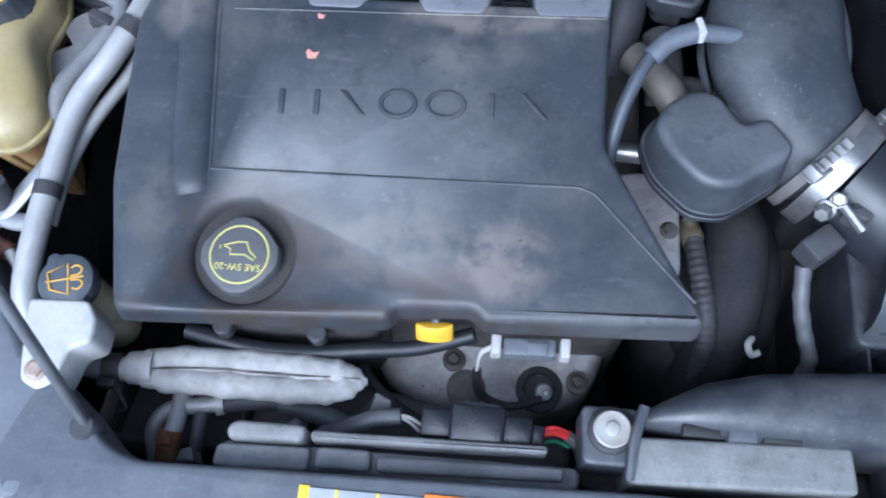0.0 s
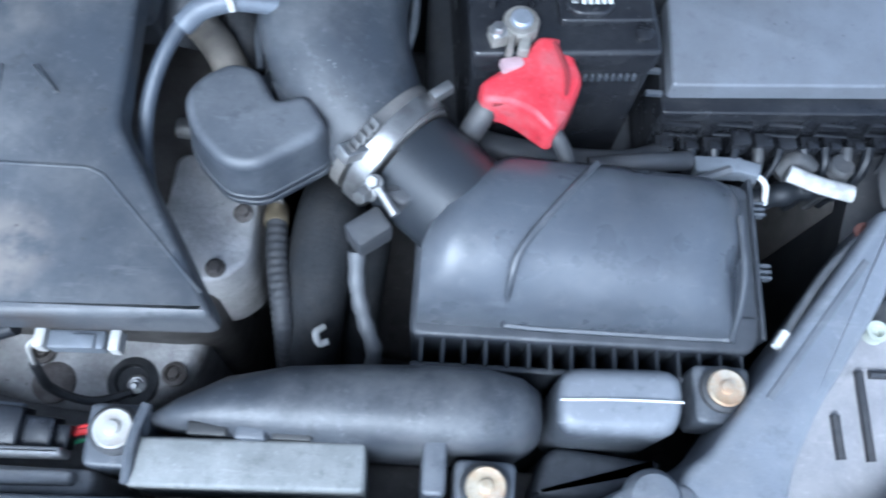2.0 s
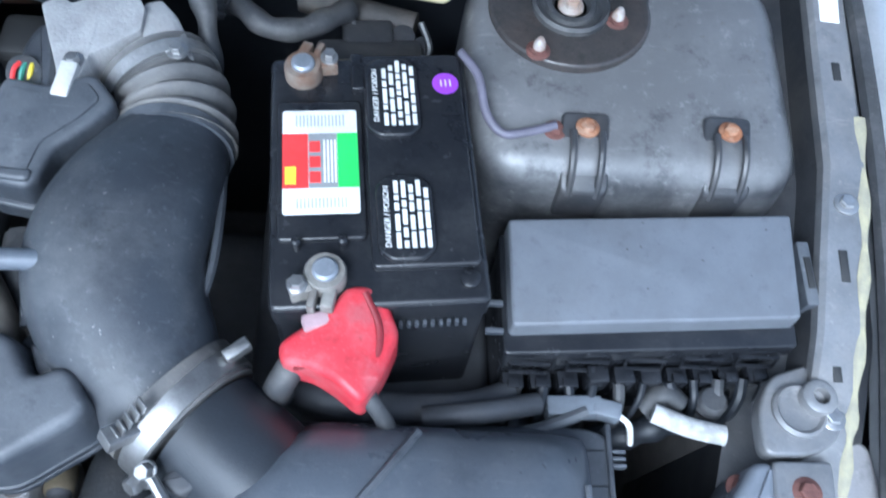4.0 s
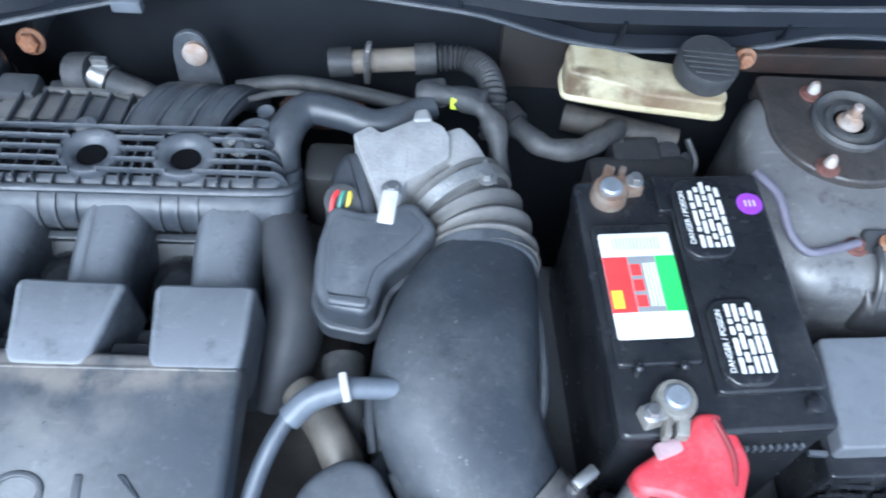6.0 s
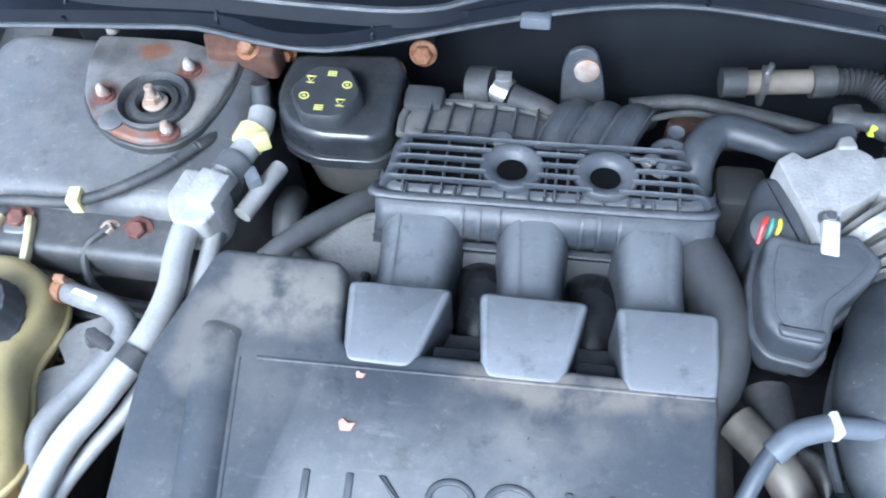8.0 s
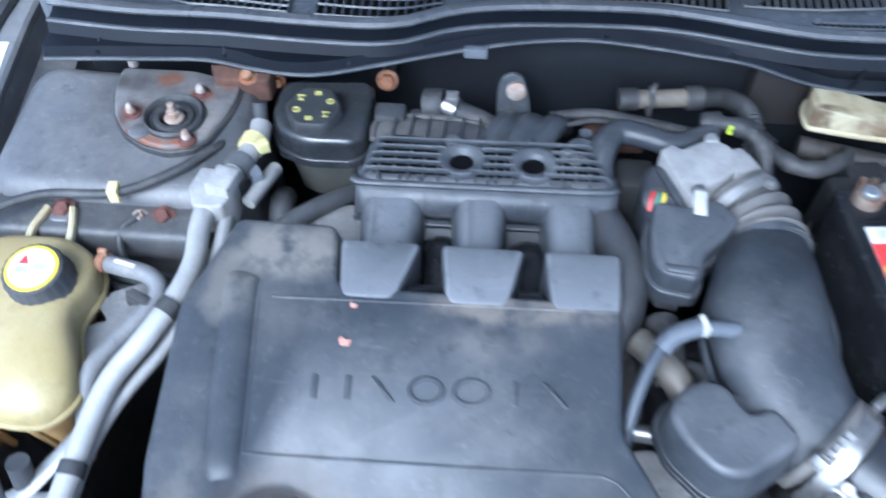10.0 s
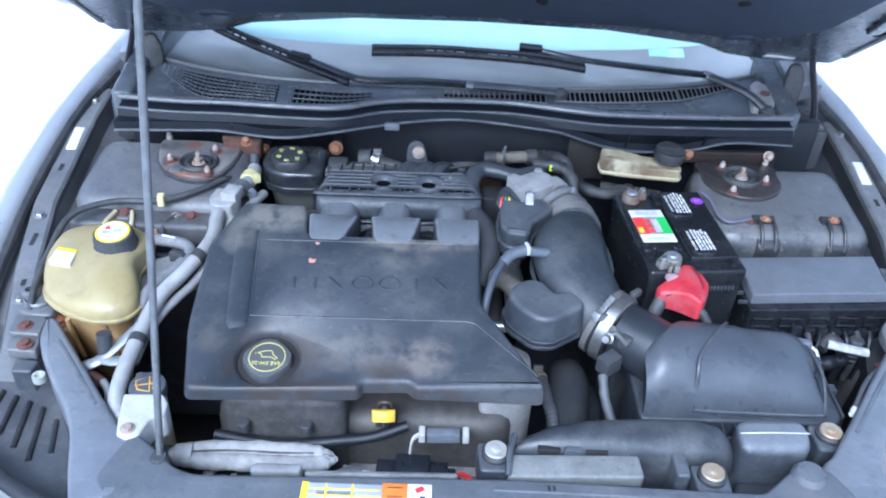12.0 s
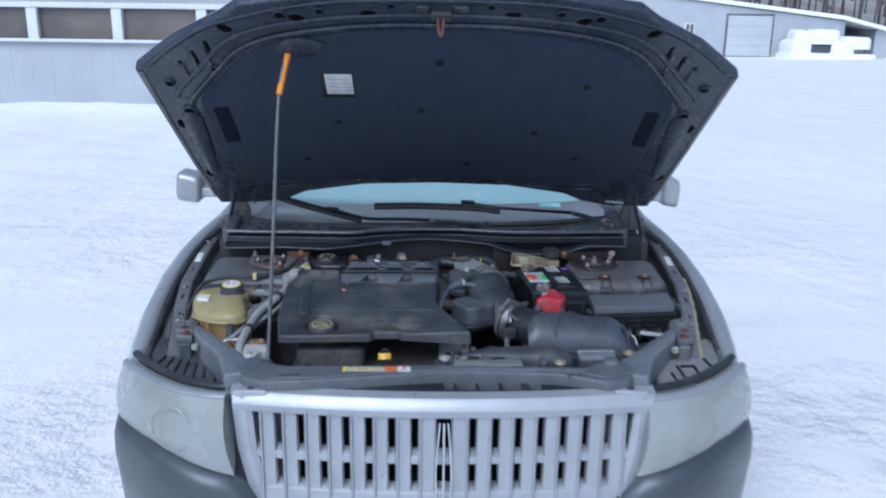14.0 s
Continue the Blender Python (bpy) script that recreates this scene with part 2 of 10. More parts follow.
M_COWL = surface("glossy_cowl_plastic", (0.012, 0.015, 0.022), (0.009, 0.011, 0.016), 0.45, scale=9.0, dust=(0.022, 0.026, 0.033), amount=0.3, specular=0.15)
M_LEAF = plain("dry_leaf", (0.55, 0.28, 0.22), 0.8)
M_RUSTPLATE = surface("orange_rust_plate", (0.13, 0.062, 0.042), (0.07, 0.042, 0.032), 0.85, 0.1, scale=50.0)
M_GREYDASH = surface("grey_dashboard", (0.34, 0.345, 0.36), (0.28, 0.285, 0.30), 0.7, scale=8.0)
# pale cyan that paints reflected sky onto the windshield
M_SKYSHEEN = surface("sky_sheen_on_glass", (0.28, 0.43, 0.45), (0.33, 0.47, 0.49), 0.35, scale=7.0, bump=0.08, rough_var=0.1)
M_SNOW = surface("snow", (0.93, 0.93, 0.93), (0.89, 0.893, 0.897), 0.75, scale=1.6, bump=0.3, grain=60.0)


def trodden(m, scale, height):
    """A second, coarser relief under a material's fine one: footprints and clods, strongest in the yard's front."""
    t = m.node_tree
    fine = next(n for n in t.nodes if n.type == "BUMP")
    coarse = node(t, "ShaderNodeBump", Strength=1.0, Distance=height)
    pos = t.nodes.new("ShaderNodeNewGeometry").outputs["Position"]
    axes = t.nodes.new("ShaderNodeSeparateXYZ")
    t.links.new(pos, axes.inputs[0])
    walked = node(t, "ShaderNodeMapRange", **{"From Min": 9.0, "From Max": 1.0, "To Min": 0.25, "To Max": 1.0})
    t.links.new(axes.outputs["Y"], walked.inputs["Value"])
    clods = times(t, ramp(t, noise_of(t, pos, scale, 8.0, 0.62), 0.38, 0.70), ramp(t, noise_of(t, pos, 0.5, 3.0), 0.36, 0.60))
    t.links.new(times(t, clods, walked.outputs["Result"]), coarse.inputs["Height"])
    t.links.new(coarse.outputs[0], fine.inputs["Normal"])


trodden(M_SNOW, 3.0, 0.032)
M_SIDING = surface("pale_painted_siding", (0.46, 0.49, 0.525), (0.41, 0.435, 0.47), 0.6, scale=1.2, bump=0.1, grain=30.0)
M_TRIM = plain("white_trim", (0.76, 0.78, 0.80), 0.5)
M_BARK = surface("bare_bark", (0.17, 0.145, 0.13), (0.10, 0.085, 0.075), 0.9, scale=3.0, grain=20.0)
M_TYRE = surface("tyre_rubber", (0.025, 0.025, 0.026), (0.04, 0.04, 0.04), 0.8, scale=20.0)


def glass(name, tint, rough=0.02):
    m = bpy.data.materials.new(name)
    m.use_nodes = True
    b = m.node_tree.nodes["Principled BSDF"]
    b.inputs["Base Color"].default_value = (*tint, 1)
    b.inputs["Roughness"].default_value = rough
    b.inputs["Transmission Weight"].default_value = 1.0
    b.inputs["IOR"].default_value = 1.45
    return m


M_GLASS = glass("tinted_glass", (0.92, 0.95, 0.97))
M_PANE = surface("dark_window_pane", (0.17, 0.145, 0.13), (0.11, 0.10, 0.098), 0.2, scale=0.9, bump=0.0)
M_LENS = surface("yellowed_headlight_lens", (0.35, 0.375, 0.365), (0.28, 0.30, 0.285), 0.25, scale=5.0, coat=0.7, bump=0.02)


# ---- mesh helpers ----
def catmull(pts, n=6):
    p = [Vector(q) for q in pts]
    if len(p) < 3:
        return [p[0].lerp(p[-1], i / n) for i in range(n + 1)]
    p = [p[0] * 2 - p[1]] + p + [p[-1] * 2 - p[-2]]
    out = []
    for a, b, c, d in zip(p, p[1:], p[2:], p[3:]):
        for i in range(n):
            s = i / n
            out.append(0.5 * (2 * b + (c - a) * s + (2 * a - 5 * b + 4 * c - d) * s * s + (3 * b - a - 3 * c + d) * s ** 3))
    return out + [p[-2]]


def loft(bm, rings, caps=True, closed=True):
    rows = [[bm.verts.new(v) for v in r] for r in rings]
    n = len(rows[0])
    for a, b in zip(rows, rows[1:]):
        for i in range(n if closed else n - 1):
            j = (i + 1) % n
            bm.faces.new((a[i], a[j], b[j], b[i]))
    if caps and closed:
        bm.faces.new(rows[0][::-1])
        bm.faces.new(rows[-1])
    return bm


def tube(bm, pts, r, seg=14, n=6, smooth=True, flat=1.0, up=None):
    """A round (or flattened) bar swept along a smooth line. r: a number, or a function of 0..1 along it."""
    line = catmull(pts, n) if smooth else [Vector(q) for q in pts]
    total = len(line) - 1
    d0 = (line[1] - line[0]).normalized()
    side = d0.cross(Vector(up) if up else (Vector((0, 0, 1)) if abs(d0.z) < 0.9 else Vector((1, 0, 0)))).normalized()
    rings = []
    for i, p in enumerate(line):
        d = (line[min(i + 1, total)] - line[max(i - 1, 0)]).normalized()
        side = (side - d * side.dot(d)).normalized()
        top = side.cross(d)
        rr = r(i / total) if callable(r) else r
        ra, rb = rr if isinstance(rr, tuple) else (rr, rr * flat)
        rings.append([p + side * (ra * math.cos(a)) + top * (rb * math.sin(a)) for a in (2 * math.pi * k / seg for k in range(seg))])
    return loft(bm, rings)


def fillet(poly, r, n=4):
    out = []
    m = len(poly)
    for i in range(m):
        a, b, c = (Vector(poly[j % m]).to_2d() for j in (i - 1, i, i + 1))
        u, v = a - b, c - b
        d = min(r, u.length * 0.45, v.length * 0.45)
        s, e = b + u.normalized() * d, b + v.normalized() * d
        for k in range(n + 1):
            q = k / n
            out.append(tuple((1 - q) ** 2 * s + 2 * q * (1 - q) * b + q * q * e))
    return out


def inset(poly, d):
    """The outline moved inwards by d (anticlockwise outlines)."""
    out = []
    m = len(poly)
    for i in range(m):
        a, b, c = (Vector(poly[j % m]).to_2d() for j in (i - 1, i, i + 1))
        u, v = (b - a), (c - b)
        if u.length < 1e-7 or v.length < 1e-7:
            out.append(tuple(b))
            continue
        u, v = u.normalized(), v.normalized()
        nrm = Vector((-u.y - v.y, u.x + v.x))
        nrm = nrm.normalized() if nrm.length > 1e-6 else Vector((-u.y, u.x))
        k = max(0.5, nrm.dot(Vector((-u.y, u.x))))
        out.append(tuple(b + nrm * (d / k)))
    return out


def area(poly):
    return sum(a[0] * b[1] - b[0] * a[1] for a, b in zip(poly, poly[1:] + poly[:1])) / 2


def slab(bm, poly, low, high, bevel=0.006, round_r=0.0, steps=3, draft=0.0, m=None):
    """A plate of that outline between two heights (numbers or functions of x, y) with a rounded upper edge. draft: how far the foot spreads."""
    poly = [tuple(p[:2]) for p in poly]
    if area(poly) < 0:
        poly = poly[::-1]
    round_r = max(round_r, bevel * 1.5) if steps > 1 else round_r
    if round_r:
        poly = fillet(poly, round_r)
    lo = low if callable(low) else (lambda x, y: low)
    hi = high if callable(high) else (lambda x, y: high)
    rings = [[(x, y, lo(x, y)) for x, y in inset(poly, -draft)]]
    for k in range(steps + 1):
        a = k / steps * math.pi / 2
        ring = inset(poly, bevel * (1 - math.cos(a)))
        rings.append([(x, y, hi(x, y) - bevel * (1 - math.sin(a))) for x, y in ring])
    if m is not None:
        rings = [[m @ Vector(v) for v in r] for r in rings]
    return loft(bm, rings)


def box(bm, at, size, turn=(0, 0, 0), bevel=0.003, steps=2, m=None):
    """A bevelled block; at: the middle of its foot."""
    sx, sy, sz = (s / 2 for s in size)
    poly = [(-sx, -sy), (sx, -sy), (sx, sy), (-sx, sy)]
    b = min(bevel, sx * 0.45, sy * 0.45, sz * 0.9)
    p = fillet(poly, b, 2)
    rings = [[(x, y, b * 0.5) for x, y in inset(p, 0)]]
    rings.insert(0, [(x, y, 0) for x, y in inset(p, b * 0.4)])
    for k in range(steps + 1):
        a = k / steps * math.pi / 2
        rings.append([(x, y, 2 * sz - b * (1 - math.sin(a))) for x, y in inset(p, b * 0.9 * (1 - math.cos(a)))])
    w = pose(*at, *turn)
    if m is not None:
        w = m @ w
    return loft(bm, [[w @ Vector(v) for v in r] for r in rings])


def aim(p, d):
    """A pose at p whose z axis points along d."""
    return Matrix.Translation(p) @ Vector(d).to_track_quat("Z", "Y").to_matrix().to_4x4()


def lathe(bm, profile, m=None, seg=24, wobble=None):
    """profile: (radius, height) from foot to top."""
    m = m or Matrix()
    rings = []
    for r, z in profile:
        ring = []
        for k in range(seg):
            a = 2 * math.pi * k / seg
            rr = max(r, 1e-4) * (wobble(a) if wobble else 1)
            ring.append(m @ Vector((rr * math.cos(a), rr * math.sin(a), z)))
        rings.append(ring)
    return loft(bm, rings)


def bolt(bm, at, d=(0, 0, 1), r=0.008, h=0.007, washer=1.6):
    m = aim(at, d)
    if washer:
        lathe(bm, [(r * washer, 0), (r * washer, r * 0.25), (r * washer * 0.9, r * 0.35)], m, 18)
    lathe(bm, [(r, 0), (r, h * 0.85), (r * 0.85, h)], m, 6)
    return bm


def stud(bm, at, d=(0, 0, 1), r=0.009, h=0.03):
    """A nut with a flange on a threaded stud."""
    m = aim(at, d)
    lathe(bm, [(r * 1.5, 0), (r * 1.5, 0.002), (r * 1.15, 0.004)], m, 18)
    lathe(bm, [(r, 0.002), (r, h * 0.45), (r * 0.85, h * 0.5)], m, 6)
    lathe(bm, [(r * 0.55, h * 0.4), (r * 0.55, h * 0.95), (r * 0.4, h)], m, 10)
    return bm


def finish(name, bm, material, sharp=38):
    bmesh.ops.recalc_face_normals(bm, faces=bm.faces)
    me = bpy.data.meshes.new(name)
    bm.to_mesh(me)
    bm.free()
    me.polygons.foreach_set("use_smooth", [len(f.vertices) < 5 for f in me.polygons])
    me.set_sharp_from_angle(angle=radians(sharp))
    me.materials.append(material)
    return new(name, me)


def thing(name, at, label, category, group="", kind=""):
    """An empty at the thing's base, which carries its parts."""
    ob = tagged(new(name), label, category, group, kind)
    ob.empty_display_size = 0.02
    ob.location = at
    bpy.context.view_layer.update()
    return ob


JOINED = {"print", "batten", "vent_slot", "wall", "casing", "clamp"}


def islands(bm):
    """The separate lumps of a mesh, those that touch or overlap taken together."""
    bm.verts.ensure_lookup_table()
    bm.verts.index_update()
    mark = [-1] * len(bm.verts)
    boxes = []
    for v in bm.verts:
        if mark[v.index] >= 0:
            continue
        todo, k = [v], len(boxes)
        mark[v.index] = k
        lo, hi = v.co.copy(), v.co.copy()
        while todo:
            w = todo.pop()
            for i in range(3):
                lo[i], hi[i] = min(lo[i], w.co[i]), max(hi[i], w.co[i])
            for e in w.link_edges:
                o = e.other_vert(w)
                if mark[o.index] < 0:
                    mark[o.index] = k
                    todo.append(o)
        boxes.append((lo, hi))
    root = list(range(len(boxes)))
    def top(i):
        while root[i] != i:
            i = root[i]
        return i
    for i, (a, b) in enumerate(boxes):
        for j in range(i):
            c, d = boxes[j]
            if all(a[n] < d[n] + 0.001 and c[n] < b[n] + 0.001 for n in range(3)):
                root[top(i)] = top(j)
    return [top(m) for m in mark]


def part(name, bm, material, parent, label="", sharp=38):
    """One mesh under a thing; lumps that stand apart become parts of their own."""
    if name not in JOINED and len(bm.verts) < 20000:
        owner = islands(bm)
        groups = sorted(set(owner))
        if len(groups) > 1:
            obs = []
            for g in groups:
                one = bm.copy()
                one.verts.ensure_lookup_table()
                bmesh.ops.delete(one, geom=[one.verts[i] for i, o in enumerate(owner) if o != g], context="VERTS")
                obs.append(link_part(name, one, material, parent, label, sharp))
            bm.free()
            return obs[0]
    return link_part(name, bm, material, parent, label, sharp)


def link_part(name, bm, material, parent, label, sharp):
    ob = finish(name, bm, material, sharp)
    ob.parent = parent
    at, up = Vector(), parent
    while up:
        at, up = at + up.location, up.parent
    ob.data.transform(Matrix.Translation(-at))
    return tagged(ob, label)


def single(name, bm, material, label, category, group="", kind="", sharp=38):
    return tagged(finish(name, bm, material, sharp), label, category, group, kind)


def B():
    return bmesh.new()


def words(name, text, size, m, material, parent, depth=0.0006, label=""):
    """Raised lettering as a mesh, centred on the pose m."""
    cu = bpy.data.curves.new(name, "FONT")
    cu.body, cu.size, cu.extrude, cu.align_x, cu.align_y = text, size, depth, "CENTER", "CENTER"
    tmp = bpy.data.objects.new(name, cu)
    scene.collection.objects.link(tmp)
    me = bpy.data.meshes.new_from_object(tmp.evaluated_get(bpy.context.evaluated_depsgraph_get()))
    bpy.data.objects.remove(tmp)
    me.transform(m)
    me.materials.clear()
    me.materials.append(material)
    ob = new(name, me)
    ob.parent = parent
    at, up = Vector(), parent
    while up:
        at, up = at + up.location, up.parent
    me.transform(Matrix.Translation(-at))
    return tagged(ob, label)


CX = 0.166  # the car's middle

# ---- ground and distance ----
def snow_height(x, y):
    """Rolling, trodden snow, flattened under the car."""
    z = 0.09 * noise.noise((x * 0.22, y * 0.22, 0)) + 0.030 * noise.noise((x * 0.9, y * 0.6, 4))
    near = max(0.0, 1 - math.hypot(x, y - 5) / 34)
    z += near * (0.034 * noise.noise((x * 1.7, y * 2.1, 9)) + 0.017 * noise.noise((x * 4.7, y * 4.3, 2)))
    rut = math.exp(-((x + 2.6 + 0.12 * y) / 0.30) ** 2) + math.exp(-((x + 4.2 + 0.12 * y) / 0.30) ** 2) + math.exp(-((x - 6.5 - 0.5 * y) / 0.35) ** 2) + math.exp(-((x - 8.2 - 0.5 * y) / 0.35) ** 2)
    z -= 0.035 * rut
    if abs(x - CX) < 1.3 and -1.0 < y < 5.5:
        z *= 0.3
    z += 0.13 * max(0.0, 1 - abs(y - 15.0) / 1.1) * (0.6 + 0.4 * noise.noise((x * 0.7, 0, 3))) if x < -1.0 else 0.0
    return z - 0.02


def snow_ground():
    bm = B()
    xs = [-220, -120, -70, -40, -30] + [-24 + 1.0 * i for i in range(12)] + [-12 + 0.22 * i for i in range(128)] + [16.5 + 1.2 * i for i in range(14)] + [36, 45, 70, 120, 220]
    ys = [-220, -120, -60, -30, -15, -8, -5] + [-3.5 + 0.22 * i for i in range(98)] + [18.5 + 0.9 * i for i in range(22)] + [42, 50, 70, 120, 220]
    rows = [[bm.verts.new((x, y, snow_height(x, y))) for x in xs] for y in ys]
    for a, b in zip(rows, rows[1:]):
        for i in range(len(a) - 1):
            bm.faces.new((a[i], a[i + 1], b[i + 1], b[i]))
    return single("ground", bm, M_SNOW, "snow-covered yard with faint tyre tracks", "snow", kind="structure", sharp=180)


snow_ground()


def long_building():
    at = (-9.0, 15.3, 0)
    b = thing("long_building", at, "long pale painted building with a band of windows", "building")
    x0, x1, y = -26.0, -1.2, 15.3
    bm = B()
    box(bm, ((x0 + x1) / 2, y + 4, -0.1), (x1 - x0, 8, 1.40), bevel=0.01)
    box(bm, ((x0 + x1) / 2, y + 4, 1.92), (x1 - x0, 8, 1.0), bevel=0.01)
    part("wall", bm, M_SIDING, b)
    bm = B()
    for i in range(62):
        x = x0 + 0.2 + i * 0.4
        box(bm, (x, y - 0.001, 0), (0.03, 0.008, 1.22), bevel=0.002)
    tagged(part("batten", bm, M_SIDING, b), kind="stuff")
    bm = B()
    box(bm, ((x0 + x1) / 2, y - 0.03, 1.27), (x1 - x0 + 0.1, 0.16, 0.06), bevel=0.01)
    part("sill", bm, M_TRIM, b, "white sill with a little snow")
    bm = B()
    box(bm, ((x0 + x1) / 2, y - 0.03, 1.93), (x1 - x0 + 0.1, 0.12, 0.10), bevel=0.01)
    part("lintel", bm, M_TRIM, b)
    for i in range(15):
        x = x0 + 0.9 + i * 1.66
        if x > x1 - 1.0:
            break
        bm = B()
        box(bm, (x, y + 0.06, 1.33), (1.44, 0.03, 0.60), bevel=0.004)
        pane = part("pane", bm, M_PANE, b)
        bm = B()
        box(bm, (x + 0.83, y, 1.30), (0.20, 0.14, 0.66), bevel=0.008)
        part("mullion", bm, M_TRIM, b)
    bm = B()
    slab(bm, [(x0 - 0.4, y - 0.5), (x1 + 0.4, y - 0.5), (x1 + 0.4, y + 9), (x0 - 0.4, y + 9)], 2.9, lambda x, yy: 3.15 + (yy - y) * 0.12, bevel=0.12)
    part("roof", bm, M_SNOW, b, "low roof under snow")


long_building()


def garage():
    at = (20, 50, 0)
    b = thing("garage", at, "pale garage with a wide door under a snowy roof", "building")
    y = 50.0
    def roof_z(x):
        return 2.28 + 0.112 * (25.3 - x) - 0.12 * max(0.0, x - 25.3)
    bm = B()
    slab(bm, [(9.0, y), (25.3, y), (25.3, y + 9), (9.0, y + 9)], -0.1, lambda x, yy: roof_z(x) - 0.1, bevel=0.02)
    part("wall", bm, M_SIDING, b)
    bm = B()
    slab(bm, [(8.5, y - 0.2), (16.0, y - 0.2), (25.3, y - 0.2), (27.5, y - 0.2), (30.5, y - 0.2), (30.5, y + 9.4), (8.5, y + 9.4)], lambda x, yy: roof_z(x) - 0.04, lambda x, yy: roof_z(x) + 0.20, bevel=0.07)
    part("roof", bm, M_SNOW, b, "sloping roof under thick snow")
    bm = B()
    box(bm, (19.60, y - 0.06, 0.0), (2.90, 0.10, 2.50), bevel=0.02)
    part("door_frame", bm, plain("dark_door_frame", (0.13, 0.125, 0.12)), b)
    bm = B()
    for k in range(4):
        box(bm, (19.6, y - 0.12, 0.02 + k * 0.595), (2.7, 0.05, 0.585), bevel=0.012)
    part("door", bm, surface("grey_white_door", (0.52, 0.55, 0.58), (0.47, 0.50, 0.53), 0.6, scale=1.5), b, "grey-white sectional garage door")
    bm = B()
    box(bm, (15.95, y - 0.05, 1.2), (0.62, 0.06, 0.72), bevel=0.01)
    w = part("window", bm, M_TRIM, b)
    bm = B()
    box(bm, (15.95, y - 0.085, 1.27), (0.46, 0.03, 0.58), bevel=0.005)
    part("pane", bm, M_PANE, w)
    bm = B()
    box(bm, (15.95, y - 0.11, 1.27), (0.05, 0.03, 0.58), bevel=0.005)
    part("glazing_bar", bm, M_TRIM, w)
    bm = B()
    for x in (25.45, 27.55):
        box(bm, (x, y + 0.2, -0.05), (0.16, 0.16, roof_z(x) - 0.02), bevel=0.02)
    part("lean_to_post", bm, M_SIDING, b)
    bm = B()
    slab(bm, [(27.6, y + 0.1), (30.4, y + 0.1), (30.4, y + 0.3), (27.6, y + 0.3)], -0.1, lambda x, yy: roof_z(x) - 0.02, bevel=0.01)
    slab(bm, [(27.6, y + 0.3), (27.8, y + 0.3), (27.8, y + 9), (27.6, y + 9)], -0.1, lambda x, yy: roof_z(x) - 0.02, bevel=0.01)
    part("lean_to_wall", bm, M_SIDING, b)
    # back and floor painted near black for the shade inside the lean-to
    shed = surface("shed_inner_shade", (0.045, 0.040, 0.036), (0.030, 0.027, 0.025), 0.85, scale=2.0)
    bm = B()
    box(bm, (26.4, y + 6.0, -0.05), (2.4, 0.1, 2.3), bevel=0.02)
    part("lean_to_back", bm, shed, b)
    bm = B()
    box(bm, (26.45, y + 3.5, 0.0), (2.2, 5.0, 0.04), bevel=0.01)
    part("lean_to_floor", bm, shed, b)
garage()


def snowed_vehicle():
    b = thing("parked_vehicle", (23.55, 48.80, 0), "parked pickup buried under thick rounded snow", "car")
    bm = B()
    slab(bm, [(21.69, 47.80), (25.81, 47.80), (25.81, 49.60), (21.69, 49.60)], 0.28, 0.80, bevel=0.14, round_r=0.4)
    part("body", bm, plain("grey_vehicle_paint", (0.24, 0.25, 0.27)), b)
    bm = B()
    for k in range(4):
        box(bm, (23.06, 47.74, 0.40 + 0.11 * k), (1.25, 0.10, 0.06), bevel=0.02)
    part("front_bar", bm, M_GREYCONN, b, "grey slatted front")
    for x in (22.18, 25.12):
        bm = B()
        lathe(bm, [(0.30, 0), (0.32, 0.05), (0.32, 0.18), (0.30, 0.22)], aim((x, 47.82, 0.06), (0, 1, 0)), 20)
        part("wheel", bm, M_TYRE, b)
    for x0, x1, z0, z1, y0 in ((21.10, 26.30, -0.05, 0.30, 47.20), (21.30, 22.57, 0.12, 1.02, 47.50), (22.38, 23.85, 0.82, 1.06, 47.55), (23.65, 25.12, 0.15, 1.00, 47.50), (24.53, 26.10, 0.55, 1.24, 47.60), (21.69, 23.06, 1.00, 1.60, 48.10), (22.77, 24.44, 1.06, 1.64, 48.10)):
        bm = B()
        slab(bm, [(x0, y0), (x1, y0), (x1, 49.70), (x0, 49.70)], z0, lambda x, y, z1=z1, x0=x0: z1 + 0.05 * math.sin(5 * (x - x0)), bevel=min(0.30, (z1 - z0) * 0.7), round_r=0.45, steps=5)
        part("snow_cap", bm, M_SNOW, b, "thick rounded cap of snow", 60)


snowed_vehicle()


